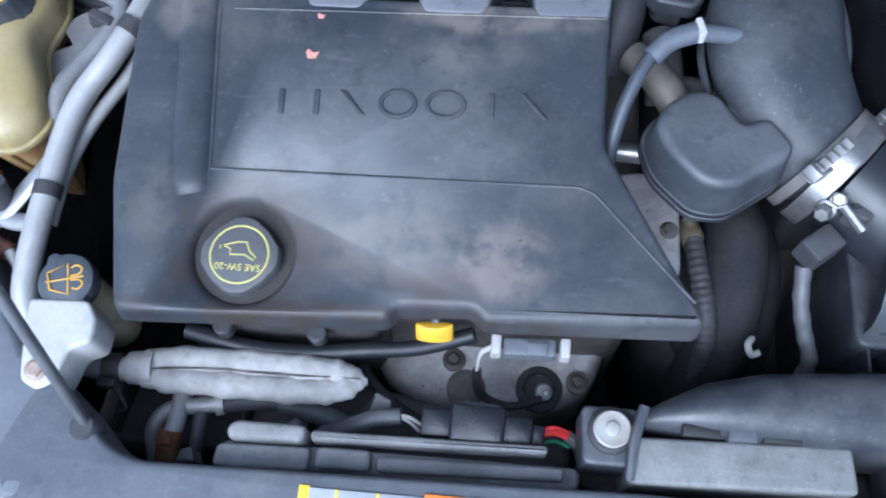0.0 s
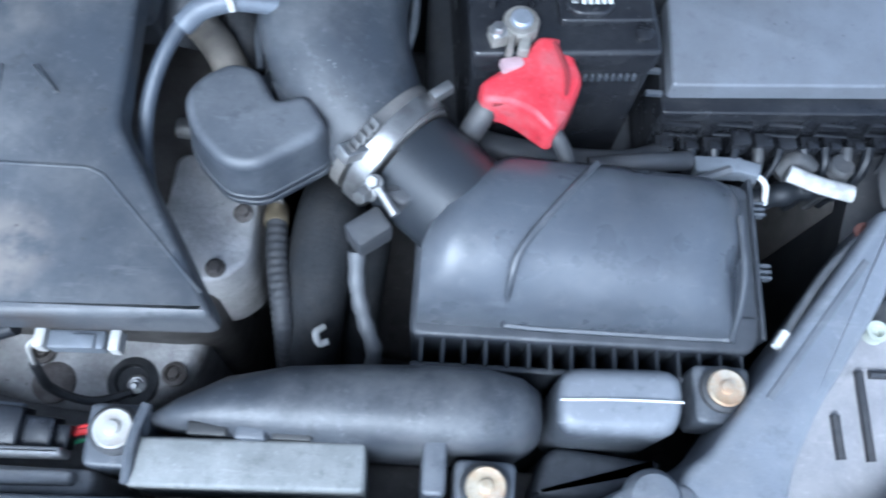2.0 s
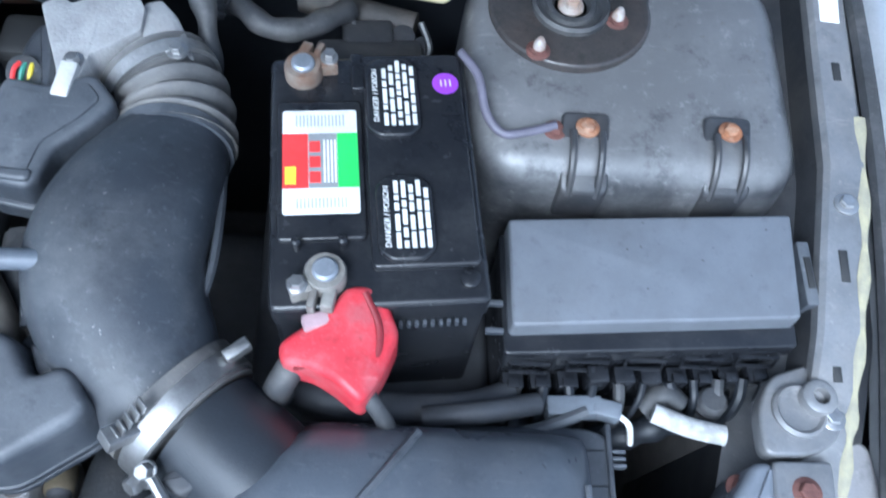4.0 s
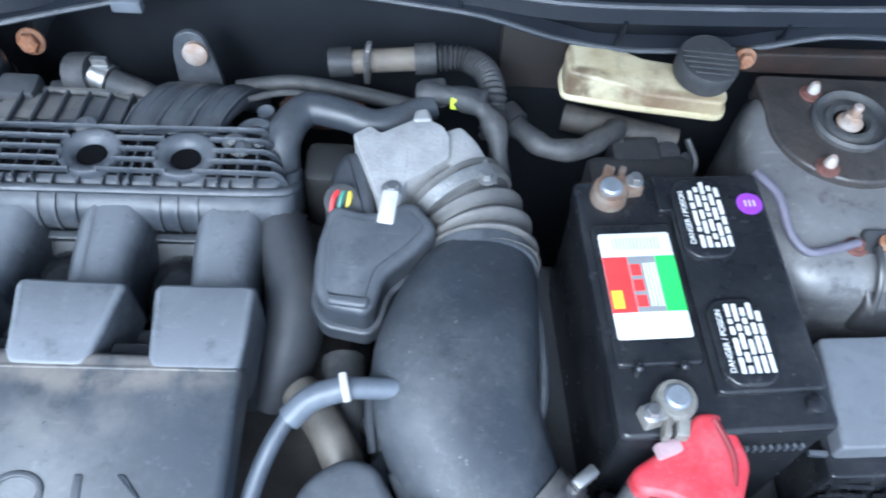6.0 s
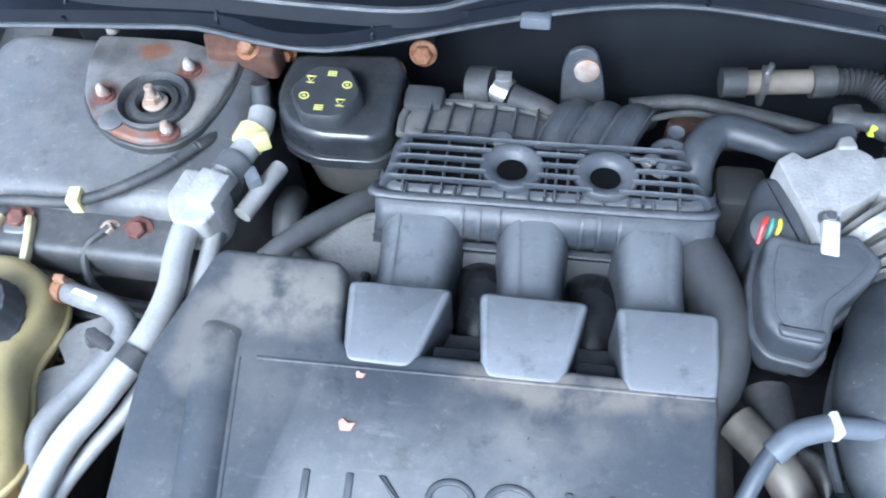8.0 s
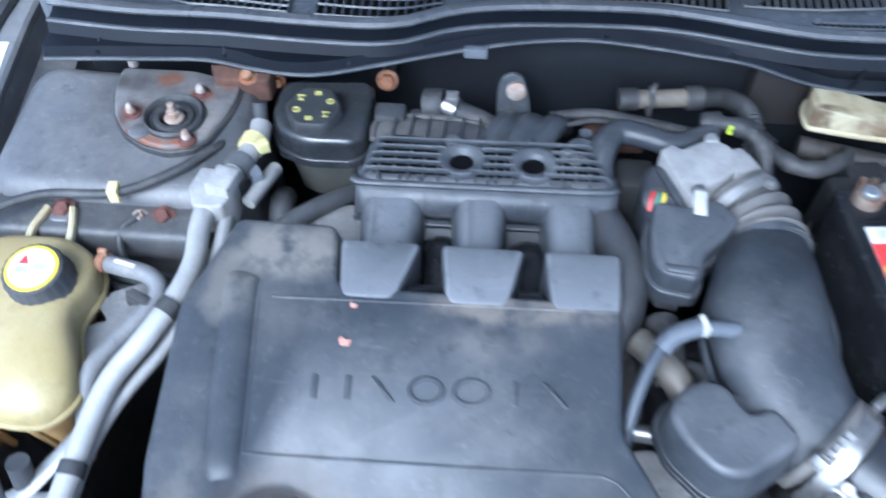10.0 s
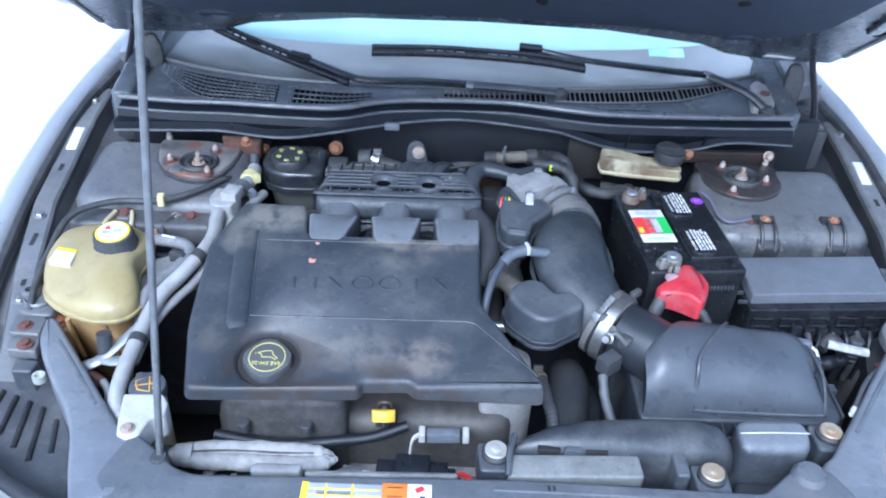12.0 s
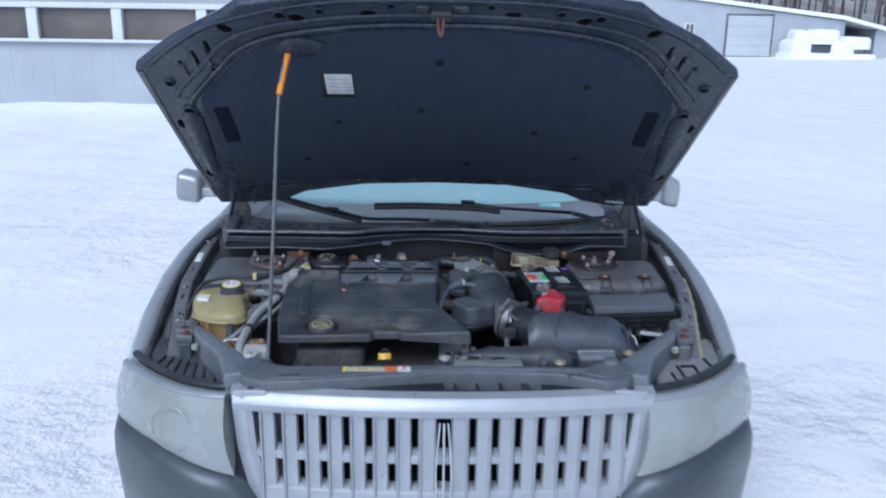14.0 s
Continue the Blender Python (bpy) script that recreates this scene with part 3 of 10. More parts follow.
def far_wood():
    """Bare trees on a hillside far behind the yard."""
    bm = B()
    slab(bm, [(-120, 85), (190, 85), (190, 180), (-120, 180)], -1, lambda x, y: max(0.0, (y - 85)) * 0.16, bevel=0.01)
    single("hillside", bm, surface("wooded_slope", (0.24, 0.215, 0.20), (0.40, 0.38, 0.37), 0.9, scale=0.25, bump=0.3, grain=4.0), "brown wooded hillside far behind the buildings", "hill", kind="structure")
    bm = B()
    rng = random.Random(3)
    for i in range(900):
        x, y = rng.uniform(-100, 170), rng.uniform(86, 130)
        z, h, r = (y - 85) * 0.16 - 0.2, rng.uniform(7, 13), rng.uniform(0.10, 0.22)
        top = Vector((x + rng.uniform(-0.6, 0.6), y, z + h))
        loft(bm, [[(x + r * math.cos(a), y + r * math.sin(a), z) for a in (0, 2.1, 4.2)],
                  [(top.x + 0.02 * math.cos(a), top.y + 0.02 * math.sin(a), top.z) for a in (0, 2.1, 4.2)]])
        for k in range(6):
            s = rng.uniform(0.35, 0.95)
            p = Vector((x, y, z)).lerp(top, s)
            a, l = rng.uniform(0, 6.28), (1.1 - s) * rng.uniform(2.5, 4.5)
            q = p + Vector((math.cos(a) * l, math.sin(a) * l, l * 0.7))
            rr = r * (1.1 - s) * 0.7
            loft(bm, [[p + Vector((0, 0, rr)), p + Vector((rr, 0, -rr)), p + Vector((-rr, 0, -rr))],
                      [q + Vector((0, 0, 0.02)), q + Vector((0.02, 0, 0)), q + Vector((-0.02, 0, 0))]])
    single("bare_trees", bm, M_BARK, "bare brown winter trees on the hillside", "trees", kind="stuff")


far_wood()

# ---- the car's body ----
M_RAIL = surface("dusty_metal_rail", (0.17, 0.175, 0.185), (0.12, 0.123, 0.13), 0.42, 0.2, scale=15.0, dust=(0.26, 0.245, 0.23), amount=0.5, grain=350.0)
car = thing("car", (CX, 1.0, 0), "silver sedan parked in snow with its hood propped open", "car")


def side(bm_build):
    """Both sides: -1 and 1."""
    return [bm_build(s) for s in (-1, 1)]


def fender(s):
    bm = B()
    rows = []
    for y, h, z in ((0.245, 0.812, 0.806), (0.30, 0.826, 0.818), (0.37, 0.832, 0.845), (0.43, 0.834, 0.866), (0.55, 0.842, 0.902), (0.75, 0.848, 0.946), (0.95, 0.845, 0.975), (1.12, 0.828, 0.998), (1.32, 0.80, 1.018), (1.6, 0.80, 1.03)):
        k = 0.40 if y < 0.27 else 0.66 if y < 0.32 else 0.84 if y < 0.4 else 0.95 if y < 0.5 else 1.0
        rows.append([(CX + s * (h + a * k), y, max(0.40, z + b)) for a, b in
                     ((-0.012, -0.05), (-0.010, -0.012), (-0.004, 0.0), (0.020, 0.004), (0.045, -0.014), (0.066, -0.055), (0.080, -0.13), (0.090, -0.26), (0.088, -0.60))])
    loft(bm, rows, caps=False, closed=False)
    f = part("fender", bm, M_PAINT, car, sharp=60)
    bm = B()
    tube(bm, [(CX + s * 0.822, 0.34, 0.815), (CX + s * 0.832, 0.55, 0.885), (CX + s * 0.838, 0.75, 0.930), (CX + s * 0.834, 0.98, 0.965), (CX + s * 0.80, 1.14, 0.99)], 0.011, 8)
    part("edge_seal", bm, M_RUBBER, f)


def inner_ledge(s):
    """The upper rail beside the engine bay."""
    bm = B()
    line = [(0.30, 0.740, 0.806), (0.43, 0.758, 0.862), (0.54, 0.778, 0.898), (0.70, 0.803, 0.926), (0.98, 0.815, 0.962), (1.08, 0.812, 0.975)]
    def at(y):
        for a, b in zip(line, line[1:]):
            if y <= b[0]:
                k = (y - a[0]) / (b[0] - a[0])
                return a[1] + (b[1] - a[1]) * k, a[2] + (b[2] - a[2]) * k
        return line[-1][1:]
    rows = []
    for y, h, z in line:
        rows.append([(CX + s * (h + a), y, z + b) for a, b in ((-0.024, -0.030), (-0.021, -0.004), (-0.016, 0.0), (0.016, 0.0), (0.020, -0.004), (0.024, -0.030))])
    loft(bm, rows, closed=False)
    ledge = part("inner_rail", bm, M_RAIL, car, "dusty grey rail beside the engine bay")
    for flank in (((-0.075, -0.40), (-0.070, -0.066), (-0.030, -0.041), (-0.0235, -0.012)), ((0.0235, -0.012), (0.026, -0.036), (0.050, -0.041), (0.055, -0.40))):
        bm = B()
        loft(bm, [[(CX + s * (h + a), y, z + b) for a, b in flank] for y, h, z in line], caps=False, closed=False)
        part("rail_flank", bm, M_BODYBLACK if s > 0 else M_TOWER, ledge, "dark flank of the rail")
    h, z = at(0.895)
    bm = B()
    box(bm, (CX + s * h, 0.895, z - 0.0005), (0.020, 0.075, 0.002), (7.5, 0, -4 * s), bevel=0.0008)
    part("sticker", bm, M_LABELWHITE, ledge, "white sticker")
    for y in (0.47, 0.66, 1.03):
        h, z = at(y)
        bm = B()
        bolt(bm, (CX + s * h, y, z - 0.001), r=0.0075, h=0.007)
        part("bolt", bm, M_STEEL, ledge)
    if s > 0:
        bm = B()
        tube(bm, [(CX + at(y)[0] + 0.018, y, at(y)[1]) for y in (0.33, 0.43, 0.48, 0.56, 0.65, 0.75)], lambda u: 0.0045 + 0.002 * math.sin(u * 40), 6, flat=0.4)
        part("sealant", bm, surface("flaking_yellow_sealant", (0.34, 0.31, 0.20), (0.24, 0.225, 0.17), 0.8, scale=60.0), ledge, "flaking yellowish sealant")
    # black bars on the rail, painted for the shade in its slots
    for y, l in ((0.60, 0.03), (0.505, 0.014), (0.80, 0.02)):
        h, z = at(y)
        bm = B()
        box(bm, (CX + s * h, y, z - 0.0005), (0.008, l, 0.0015), (10, 0, 0), bevel=0.0004)
        part("slot_shade", bm, M_INKSHADE, ledge)


def strut_tower(s):
    bm = B()
    h0, h1 = 0.440, 0.755
    front = 0.686 if s < 0 else 0.662
    slab(bm, [(CX + s * h1, front), (CX + s * (h0 + 0.02), front), (CX + s * (h0 - 0.005), 0.74), (CX + s * h0, 0.895), (CX + s * h1, 0.905)], 0.40,
         lambda x, y: 0.946 + 0.08 * (y - 0.75), bevel=0.030, round_r=0.05, steps=6, draft=0.02)
    # dark front, paler top: light from above painted in as dust
    t = part("strut_tower", bm, M_TOWER if s < 0 else surface("dirty_black_tower_lit_top", (0.032, 0.034, 0.039), (0.020, 0.021, 0.025), 0.34, scale=8.0, dust=(0.20, 0.198, 0.198), amount=0.75, toplight_dust=0.65, spots=(0.10, 0.09, 0.08), grain=350.0), car, "dusty grey strut tower with rust marks" if s < 0 else "dirty black strut tower with rubbed patches and a top painted as lit")
    c = Vector((-0.371, 0.800, 0.952)) if s < 0 else Vector((0.707, 0.842, 0.9475))
    bm = B()
    plate = [(c.x - 0.082, c.y + 0.062), *[(c.x + 0.080 * math.cos(a), c.y + 0.074 * math.sin(a)) for a in (math.pi * (0.95 + 1.1 * k / 16) for k in range(17))], (c.x + 0.086, c.y + 0.062)]
    if s < 0:
        plate = [(-0.466, 0.890), (-0.462, 0.845), (-0.450, 0.805), (-0.430, 0.776), (-0.400, 0.757), (-0.368, 0.749), (-0.340, 0.756), (-0.322, 0.776), (-0.308, 0.815), (-0.303, 0.845), (-0.302, 0.872), (-0.335, 0.882), (-0.37, 0.892)]
    slab(bm, plate, 0.93, c.z + 0.010, bevel=0.004, round_r=0.01)
    if s < 0:
        rust = (0.20, 0.075, 0.035)
        metal = surface("rust_flecked_plate", (0.19, 0.188, 0.190), (0.10, 0.095, 0.095), 0.5, 0.0, scale=34.0, bump=0.4, dust=(0.21, 0.20, 0.19), amount=0.6, spots=(0.13, 0.06, 0.035),
                        stains=((-0.395, 0.872, 0.022, 0.016, rust, 0.95), (-0.425, 0.795, 0.022, 0.040, (0.085, 0.045, 0.034), 0.95), (-0.385, 0.765, 0.040, 0.018, rust, 0.85), (-0.350, 0.762, 0.018, 0.014, rust, 0.95),
                                (-0.346, 0.845, 0.020, 0.018, rust, 0.7), (-0.440, 0.862, 0.03, 0.02, (0.06, 0.055, 0.055), 0.8), (-0.315, 0.868, 0.016, 0.02, rust, 0.9), (-0.33, 0.80, 0.018, 0.04, (0.25, 0.23, 0.21), 0.7)))
        rim = B()
        slab(rim, inset(plate, -0.0035) if area(plate) > 0 else inset(plate[::-1], -0.0035), 0.93, c.z + 0.0035, bevel=0.0015, round_r=0.01, steps=1)
        part("plate_rim", rim, M_RUBBER, t, "dark rim under the plate")
    else:
        metal = surface("dark_rusty_plate", (0.036, 0.035, 0.036), (0.055, 0.050, 0.048), 0.22, 0.1, scale=30.0, dust=(0.095, 0.072, 0.060), amount=0.35)
    part("mount_plate", bm, metal, t, "dirty mount plate flecked with rust")
    bm = B()
    lathe(bm, [(0.038, 0.0), (0.038, 0.006), (0.0355, 0.009), (0.033, 0.007), (0.031, 0.002), (0.026, 0.002), (0.024, 0.0055), (0.019, 0.006), (0.016, 0.001), (0.010, 0.001)], Matrix.Translation(c + Vector((0, 0, 0.009))), 32)
    part("bearing_ring", bm, M_RUBBER, t)
    bm = B()
    stud(bm, c + Vector((0, 0, 0.010)), r=0.0085, h=0.024)
    part("strut_nut", bm, M_PALERUST, t)
    spots = ((-0.055, 0.003), (0.022, 0.047), (0.026, -0.037)) if s < 0 else ((-0.030, 0.036), (0.044, -0.014), (-0.034, -0.058))
    for dx, dy in spots:
        bm = B()
        bolt(bm, c + Vector((dx, dy, 0.009)), r=0.0085, h=0.006, washer=1.35)
        part("nut", bm, M_RUSTRED, t, "rusty nut")
        bm = B()
        lathe(bm, [(0.0062, 0.003), (0.0060, 0.009), (0.0050, 0.013), (0.0030, 0.017), (0.0018, 0.0175)], Matrix.Translation(c + Vector((dx, dy, 0.009))), 12)
        part("stud", bm, M_STUD, t, "whitish stud")
    bm = B()
    lathe(bm, [(0.007, 0), (0.0062, 0.009), (0.0045, 0.015), (0.003, 0.0165)], Matrix.Translation((-0.455, 0.900, 0.958) if s < 0 else (0.775, 0.905, 0.950)), 12)
    part("stud", bm, M_STUD, t)
    if s < 0:
        for x, y, z, mt in ((-0.480, 0.672, 0.921, M_RUSTRED), (-0.360, 0.673, 0.918, M_RUSTRED), (-0.388, 0.672, 0.918, M_PALERUST)):
            bm = B()
            bolt(bm, (x, y, z), (0, -0.25, 1), 0.0095 if mt == M_RUSTRED else 0.0065, 0.010, 1.7)
            part("bolt", bm, mt, t, "rust-red bolt")
        bm = B()
        slab(bm, [(-0.575, 0.640), (-0.318, 0.640), (-0.306, 0.655), (-0.306, 0.700), (-0.575, 0.700)], 0.885, lambda x, y: 0.917 - 0.010 * math.cos(26 * x), bevel=0.010, round_r=0.015, steps=4)
        part("shelf", bm, surface("stained_grey_shelf", (0.090, 0.092, 0.098), (0.062, 0.063, 0.067), 0.5, scale=24.0, dust=(0.16, 0.15, 0.14), amount=0.6, spots=(0.10, 0.05, 0.035), grain=350.0), t, "stained shelf below the tower")
        bm = B()
        slab(bm, [(-0.492, 0.655), (-0.468, 0.655), (-0.466, 0.690), (-0.478, 0.698), (-0.494, 0.690)], 0.905, 0.9235, bevel=0.003, round_r=0.006)
        part("lug_plate", bm, M_RAIL, t)
        bm = B()
        lathe(bm, [(0.013, 0), (0.013, 0.002), (0.011, 0.0035)], Matrix.Translation(c + Vector((-0.036, -0.028, 0.010))), 18)
        part("weld_nut", bm, M_TOWER, t)
    else:
        for x, y in ((0.716, 0.704), (0.848, 0.709)):
            bm = B()
            slab(bm, [(x - 0.022, y - 0.050), (x + 0.022, y - 0.050), (x + 0.022, y + 0.018), (x - 0.022, y + 0.018)], 0.88, lambda xx, yy: 0.950 - 14.0 * max(0.0, y - 0.010 - yy) ** 2 - 0.25 * max(0.0, y - 0.010 - yy), bevel=0.003, round_r=0.006)
            br = part("bracket", bm, M_BODYBLACK, t, "black ribbed strap bracket")
            for dx in (-0.013, 0.013):
                bm = B()
                tube(bm, [(x + dx, y - 0.004, 0.951), (x + dx, y - 0.022, 0.947), (x + dx, y - 0.038, 0.934), (x + dx, y - 0.049, 0.912)], 0.0035, 8)
                part("strap_rib", bm, M_BODYBLACK, br)
            bm = B()
            bolt(bm, (x, y, 0.950), r=0.0068, h=0.007)
            part("bolt", bm, M_RUST, br, "rusty bolt")
        bm = B()
        bolt(bm, (0.688, 0.706, 0.941), r=0.0068, h=0.008)
        part("bolt", bm, M_RUSTRED, t, "rust-red bolt")


def hinge(s):
    """Hood hinge: foot plate on the rail, a flat bent strap, and the rubber flap beside it."""
    bm = B()
    slab(bm, [(CX + s * 0.715, 1.00), (CX + s * 0.765, 0.99), (CX + s * 0.775, 1.13), (CX + s * 0.725, 1.13)][::int(s)], 0.90, 0.992, bevel=0.006, round_r=0.010)
    h = part("hood_hinge", bm, M_DARK, car, "dark hood hinge")
    bm = B()
    tube(bm, [(CX + s * 0.748, 1.035, 0.985), (CX + s * 0.742, 1.055, 1.040), (CX + s * 0.732, 1.080, 1.090), (CX + s * 0.722, 1.092, 1.135)], lambda u: (0.013, 0.005), 8)
    part("strap", bm, M_DARK, h)
    bm = B()
    slab(bm, [(-0.020, -0.048), (0.020, -0.052), (0.024, 0.020), (0.010, 0.052), (-0.014, 0.046)], 0, 0.016, bevel=0.005, round_r=0.014, m=Matrix.Translation((CX + s * 0.690, 1.075, 1.060)) @ pose(0, 0, 0, 80, 0, -14 * s))
    part("flap", bm, M_RUBBER, h, "black rubber flap")
    for y, z in ((1.015, 0.992), (1.085, 0.992)):
        bm = B()
        bolt(bm, (CX + s * 0.752, y, z), r=0.007, h=0.008, washer=1.6)
        part("hinge_bolt", bm, M_GRIMEALU, h)


def corner_panel(s):
    """The ribbed splash panel behind the headlight, with its raised rim."""
    lie = lambda x, y: 0.800 + 0.09 * (y - 0.1)
    flat = [(0.575, 0.125), (0.640, 0.118), (0.700, 0.165), (0.760, 0.222), (0.806, 0.290), (0.828, 0.390), (0.820, 0.465), (0.735, 0.455), (0.690, 0.380), (0.668, 0.330), (0.606, 0.235)]
    bm = B()
    slab(bm, [(CX + s * h, y) for h, y in flat], 0.70, lie, bevel=0.006, round_r=0.015)
    p = part("splash_panel", bm, surface("pale_dusty_splash_panel", (0.24, 0.236, 0.248), (0.18, 0.177, 0.187), 0.5, scale=13.0, dust=(0.31, 0.295, 0.29), amount=0.6, grain=350.0) if s > 0
             else surface("dirty_dark_splash_panel", (0.075, 0.078, 0.087), (0.048, 0.050, 0.057), 0.45, scale=16.0, dust=(0.15, 0.145, 0.14), amount=0.6, grain=350.0), car, "dirty splash panel with moulded ribs")
    # moulded ribs, black for the shadows of slots: two uprights joined by a bar, and single ones beside them
    ribs = [((0.676, 0.285), (0.681, 0.203)), ((0.686, 0.283), (0.724, 0.284)), ((0.724, 0.284), (0.727, 0.213)), ((0.650, 0.243), (0.653, 0.203)), ((0.765, 0.331), (0.775, 0.270)), ((0.735, 0.210), (0.705, 0.190))]
    if s < 0:
        ribs = [((0.668 + 0.024 * k, 0.285 + 0.010 * k), (0.655 + 0.030 * k, 0.190 + 0.022 * k)) for k in range(5)] + [((0.640, 0.262), (0.628, 0.205)), ((0.680, 0.365), (0.735, 0.395))]
    for a, c in ribs:
        bm = B()
        tube(bm, [(CX + s * h, y, lie(0, y) + 0.001) for h, y in (a, ((a[0] + c[0]) / 2, (a[1] + c[1]) / 2), c)], lambda u: (0.0042, 0.0060), 8, 2)
        part("rib", bm, M_BODYBLACK, p)
    bm = B()
    tube(bm, [(CX + s * h, y, lie(0, y) + 0.004) for h, y in ((0.590, 0.120), (0.640, 0.120), (0.700, 0.166), (0.758, 0.222), (0.803, 0.290), (0.826, 0.390))], lambda u: (0.008, 0.007), 10, 6)
    part("panel_rim", bm, M_RAIL if s > 0 else M_GREYPLASTIC, p, "raised rim of the panel")
    bm = B()
    slab(bm, [(CX + s * h, y) for h, y in ((0.640, 0.105), (0.715, 0.165), (0.780, 0.225), (0.835, 0.310), (0.842, 0.300), (0.792, 0.205), (0.725, 0.140), (0.655, 0.088))], 0.76, 0.812, bevel=0.006, round_r=0.01)
    part("lamp_back", bm, M_SUPPORT, p, "grey back edge of the headlight housing")
    bm = B()
    lathe(bm, [(0.010, 0), (0.010, 0.012), (0.006, 0.012), (0.004, 0.006)], Matrix.Translation((CX + s * 0.676, 0.312, 0.850)), 18)
    part("plug", bm, plain("pale_green_plug", (0.42, 0.44, 0.38)), p)
    bm = B()
    slab(bm, [(CX + s * 0.690, 0.318), (CX + s * 0.722, 0.318), (CX + s * 0.724, 0.347), (CX + s * 0.688, 0.345)], 0.80, 0.862, bevel=0.004, round_r=0.006)
    part("clip_block", bm, M_RAIL if s > 0 else M_GREYPLASTIC, p)


def cross_arm(s):
    """The arm from the radiator support back to the rail, with its bolted foot."""
    bm = B()
    up = lambda x, y: 0.884 - 0.02 * (y - 0.15)
    slab(bm, [(CX + s * h, y) for h, y in ((0.470, 0.150), (0.478, 0.075), (0.535, 0.060), (0.556, 0.115), (0.578, 0.184), (0.606, 0.235), (0.632, 0.270), (0.676, 0.335), (0.698, 0.377), (0.708, 0.428), (0.690, 0.430), (0.507, 0.192), (0.490, 0.180))], 0.80, up, bevel=0.008, round_r=0.012)
    a = part("cross_arm", bm, surface("worn_arm_plastic", (0.175, 0.188, 0.214), (0.140, 0.151, 0.173), 0.40, scale=16.0, dust=(0.23, 0.233, 0.238), amount=0.5, grain=600.0), car)
    bm = B()
    tube(bm, [(CX + s * 0.664, 0.372, 0.8795), (CX + s * 0.634, 0.334, 0.8802), (CX + s * 0.560, 0.238, 0.882)], lambda u: (0.0035, 0.0018), 8, 6)
    part("crease", bm, M_SUPPORT, a)
    bm = B()
    slab(bm, [(CX + s * h, y) for h, y in ((0.700, 0.384), (0.752, 0.388), (0.756, 0.431), (0.704, 0.430))], 0.862, 0.8785, bevel=0.003, round_r=0.006)
    f = part("foot", bm, M_RAIL, a, "pale bolted foot plate")
    bm = B()
    slab(bm, [(CX + s * h, y) for h, y in ((0.693, 0.350), (0.740, 0.352), (0.746, 0.383), (0.698, 0.382))], 0.858, 0.875, bevel=0.003, round_r=0.005)
    part("foot", bm, M_RAIL, a, "pale bolted foot plate")
    for h, y in ((0.729, 0.405), (0.713, 0.363)):
        bm = B()
        bolt(bm, (CX + s * h, y, 0.8765), r=0.0080, h=0.008)
        part("bolt", bm, M_RUSTRED, f, "rust-red bolt")
    bm = B()
    slab(bm, [(CX + s * h, y) for h, y in ((0.700, 0.434), (0.745, 0.436), (0.770, 0.452), (0.782, 0.500), (0.766, 0.522), (0.742, 0.514), (0.716, 0.505), (0.701, 0.476))], 0.858, 0.876, bevel=0.004, round_r=0.012)
    br = part("mount_bracket", bm, M_RAIL, a)
    bm = B()
    lathe(bm, [(0.024, 0), (0.024, 0.003), (0.021, 0.006), (0.018, 0.003), (0.010, 0.002)], Matrix.Translation((CX + s * 0.736, 0.474, 0.876)), 24)
    part("dished_washer", bm, M_RAIL, br)
    bm = B()
    lathe(bm, [(0.016, 0), (0.015, 0.012), (0.012, 0.014), (0.0075, 0.014), (0.007, 0.004)], Matrix.Translation((CX + s * 0.752, 0.484, 0.876)), 20)
    part("nut", bm, M_RAIL, br)
    if s < 0:
        return
    bm = B()
    lathe(bm, [(0.024, 0), (0.024, 0.012), (0.021, 0.017), (0.019, 0.020), (0.008, 0.021)], Matrix.Translation((CX + s * 0.452 + (0.004 if s > 0 else 0), 0.150, 0.875)), 20)
    part("rubber_stop", bm, M_SUPPORT, a, "round grey rubber hood stop")


for s in (-1, 1):
    fender(s)
    inner_ledge(s)
    strut_tower(s)
    hinge(s)
    corner_panel(s)
    cross_arm(s)


GX = 0.182


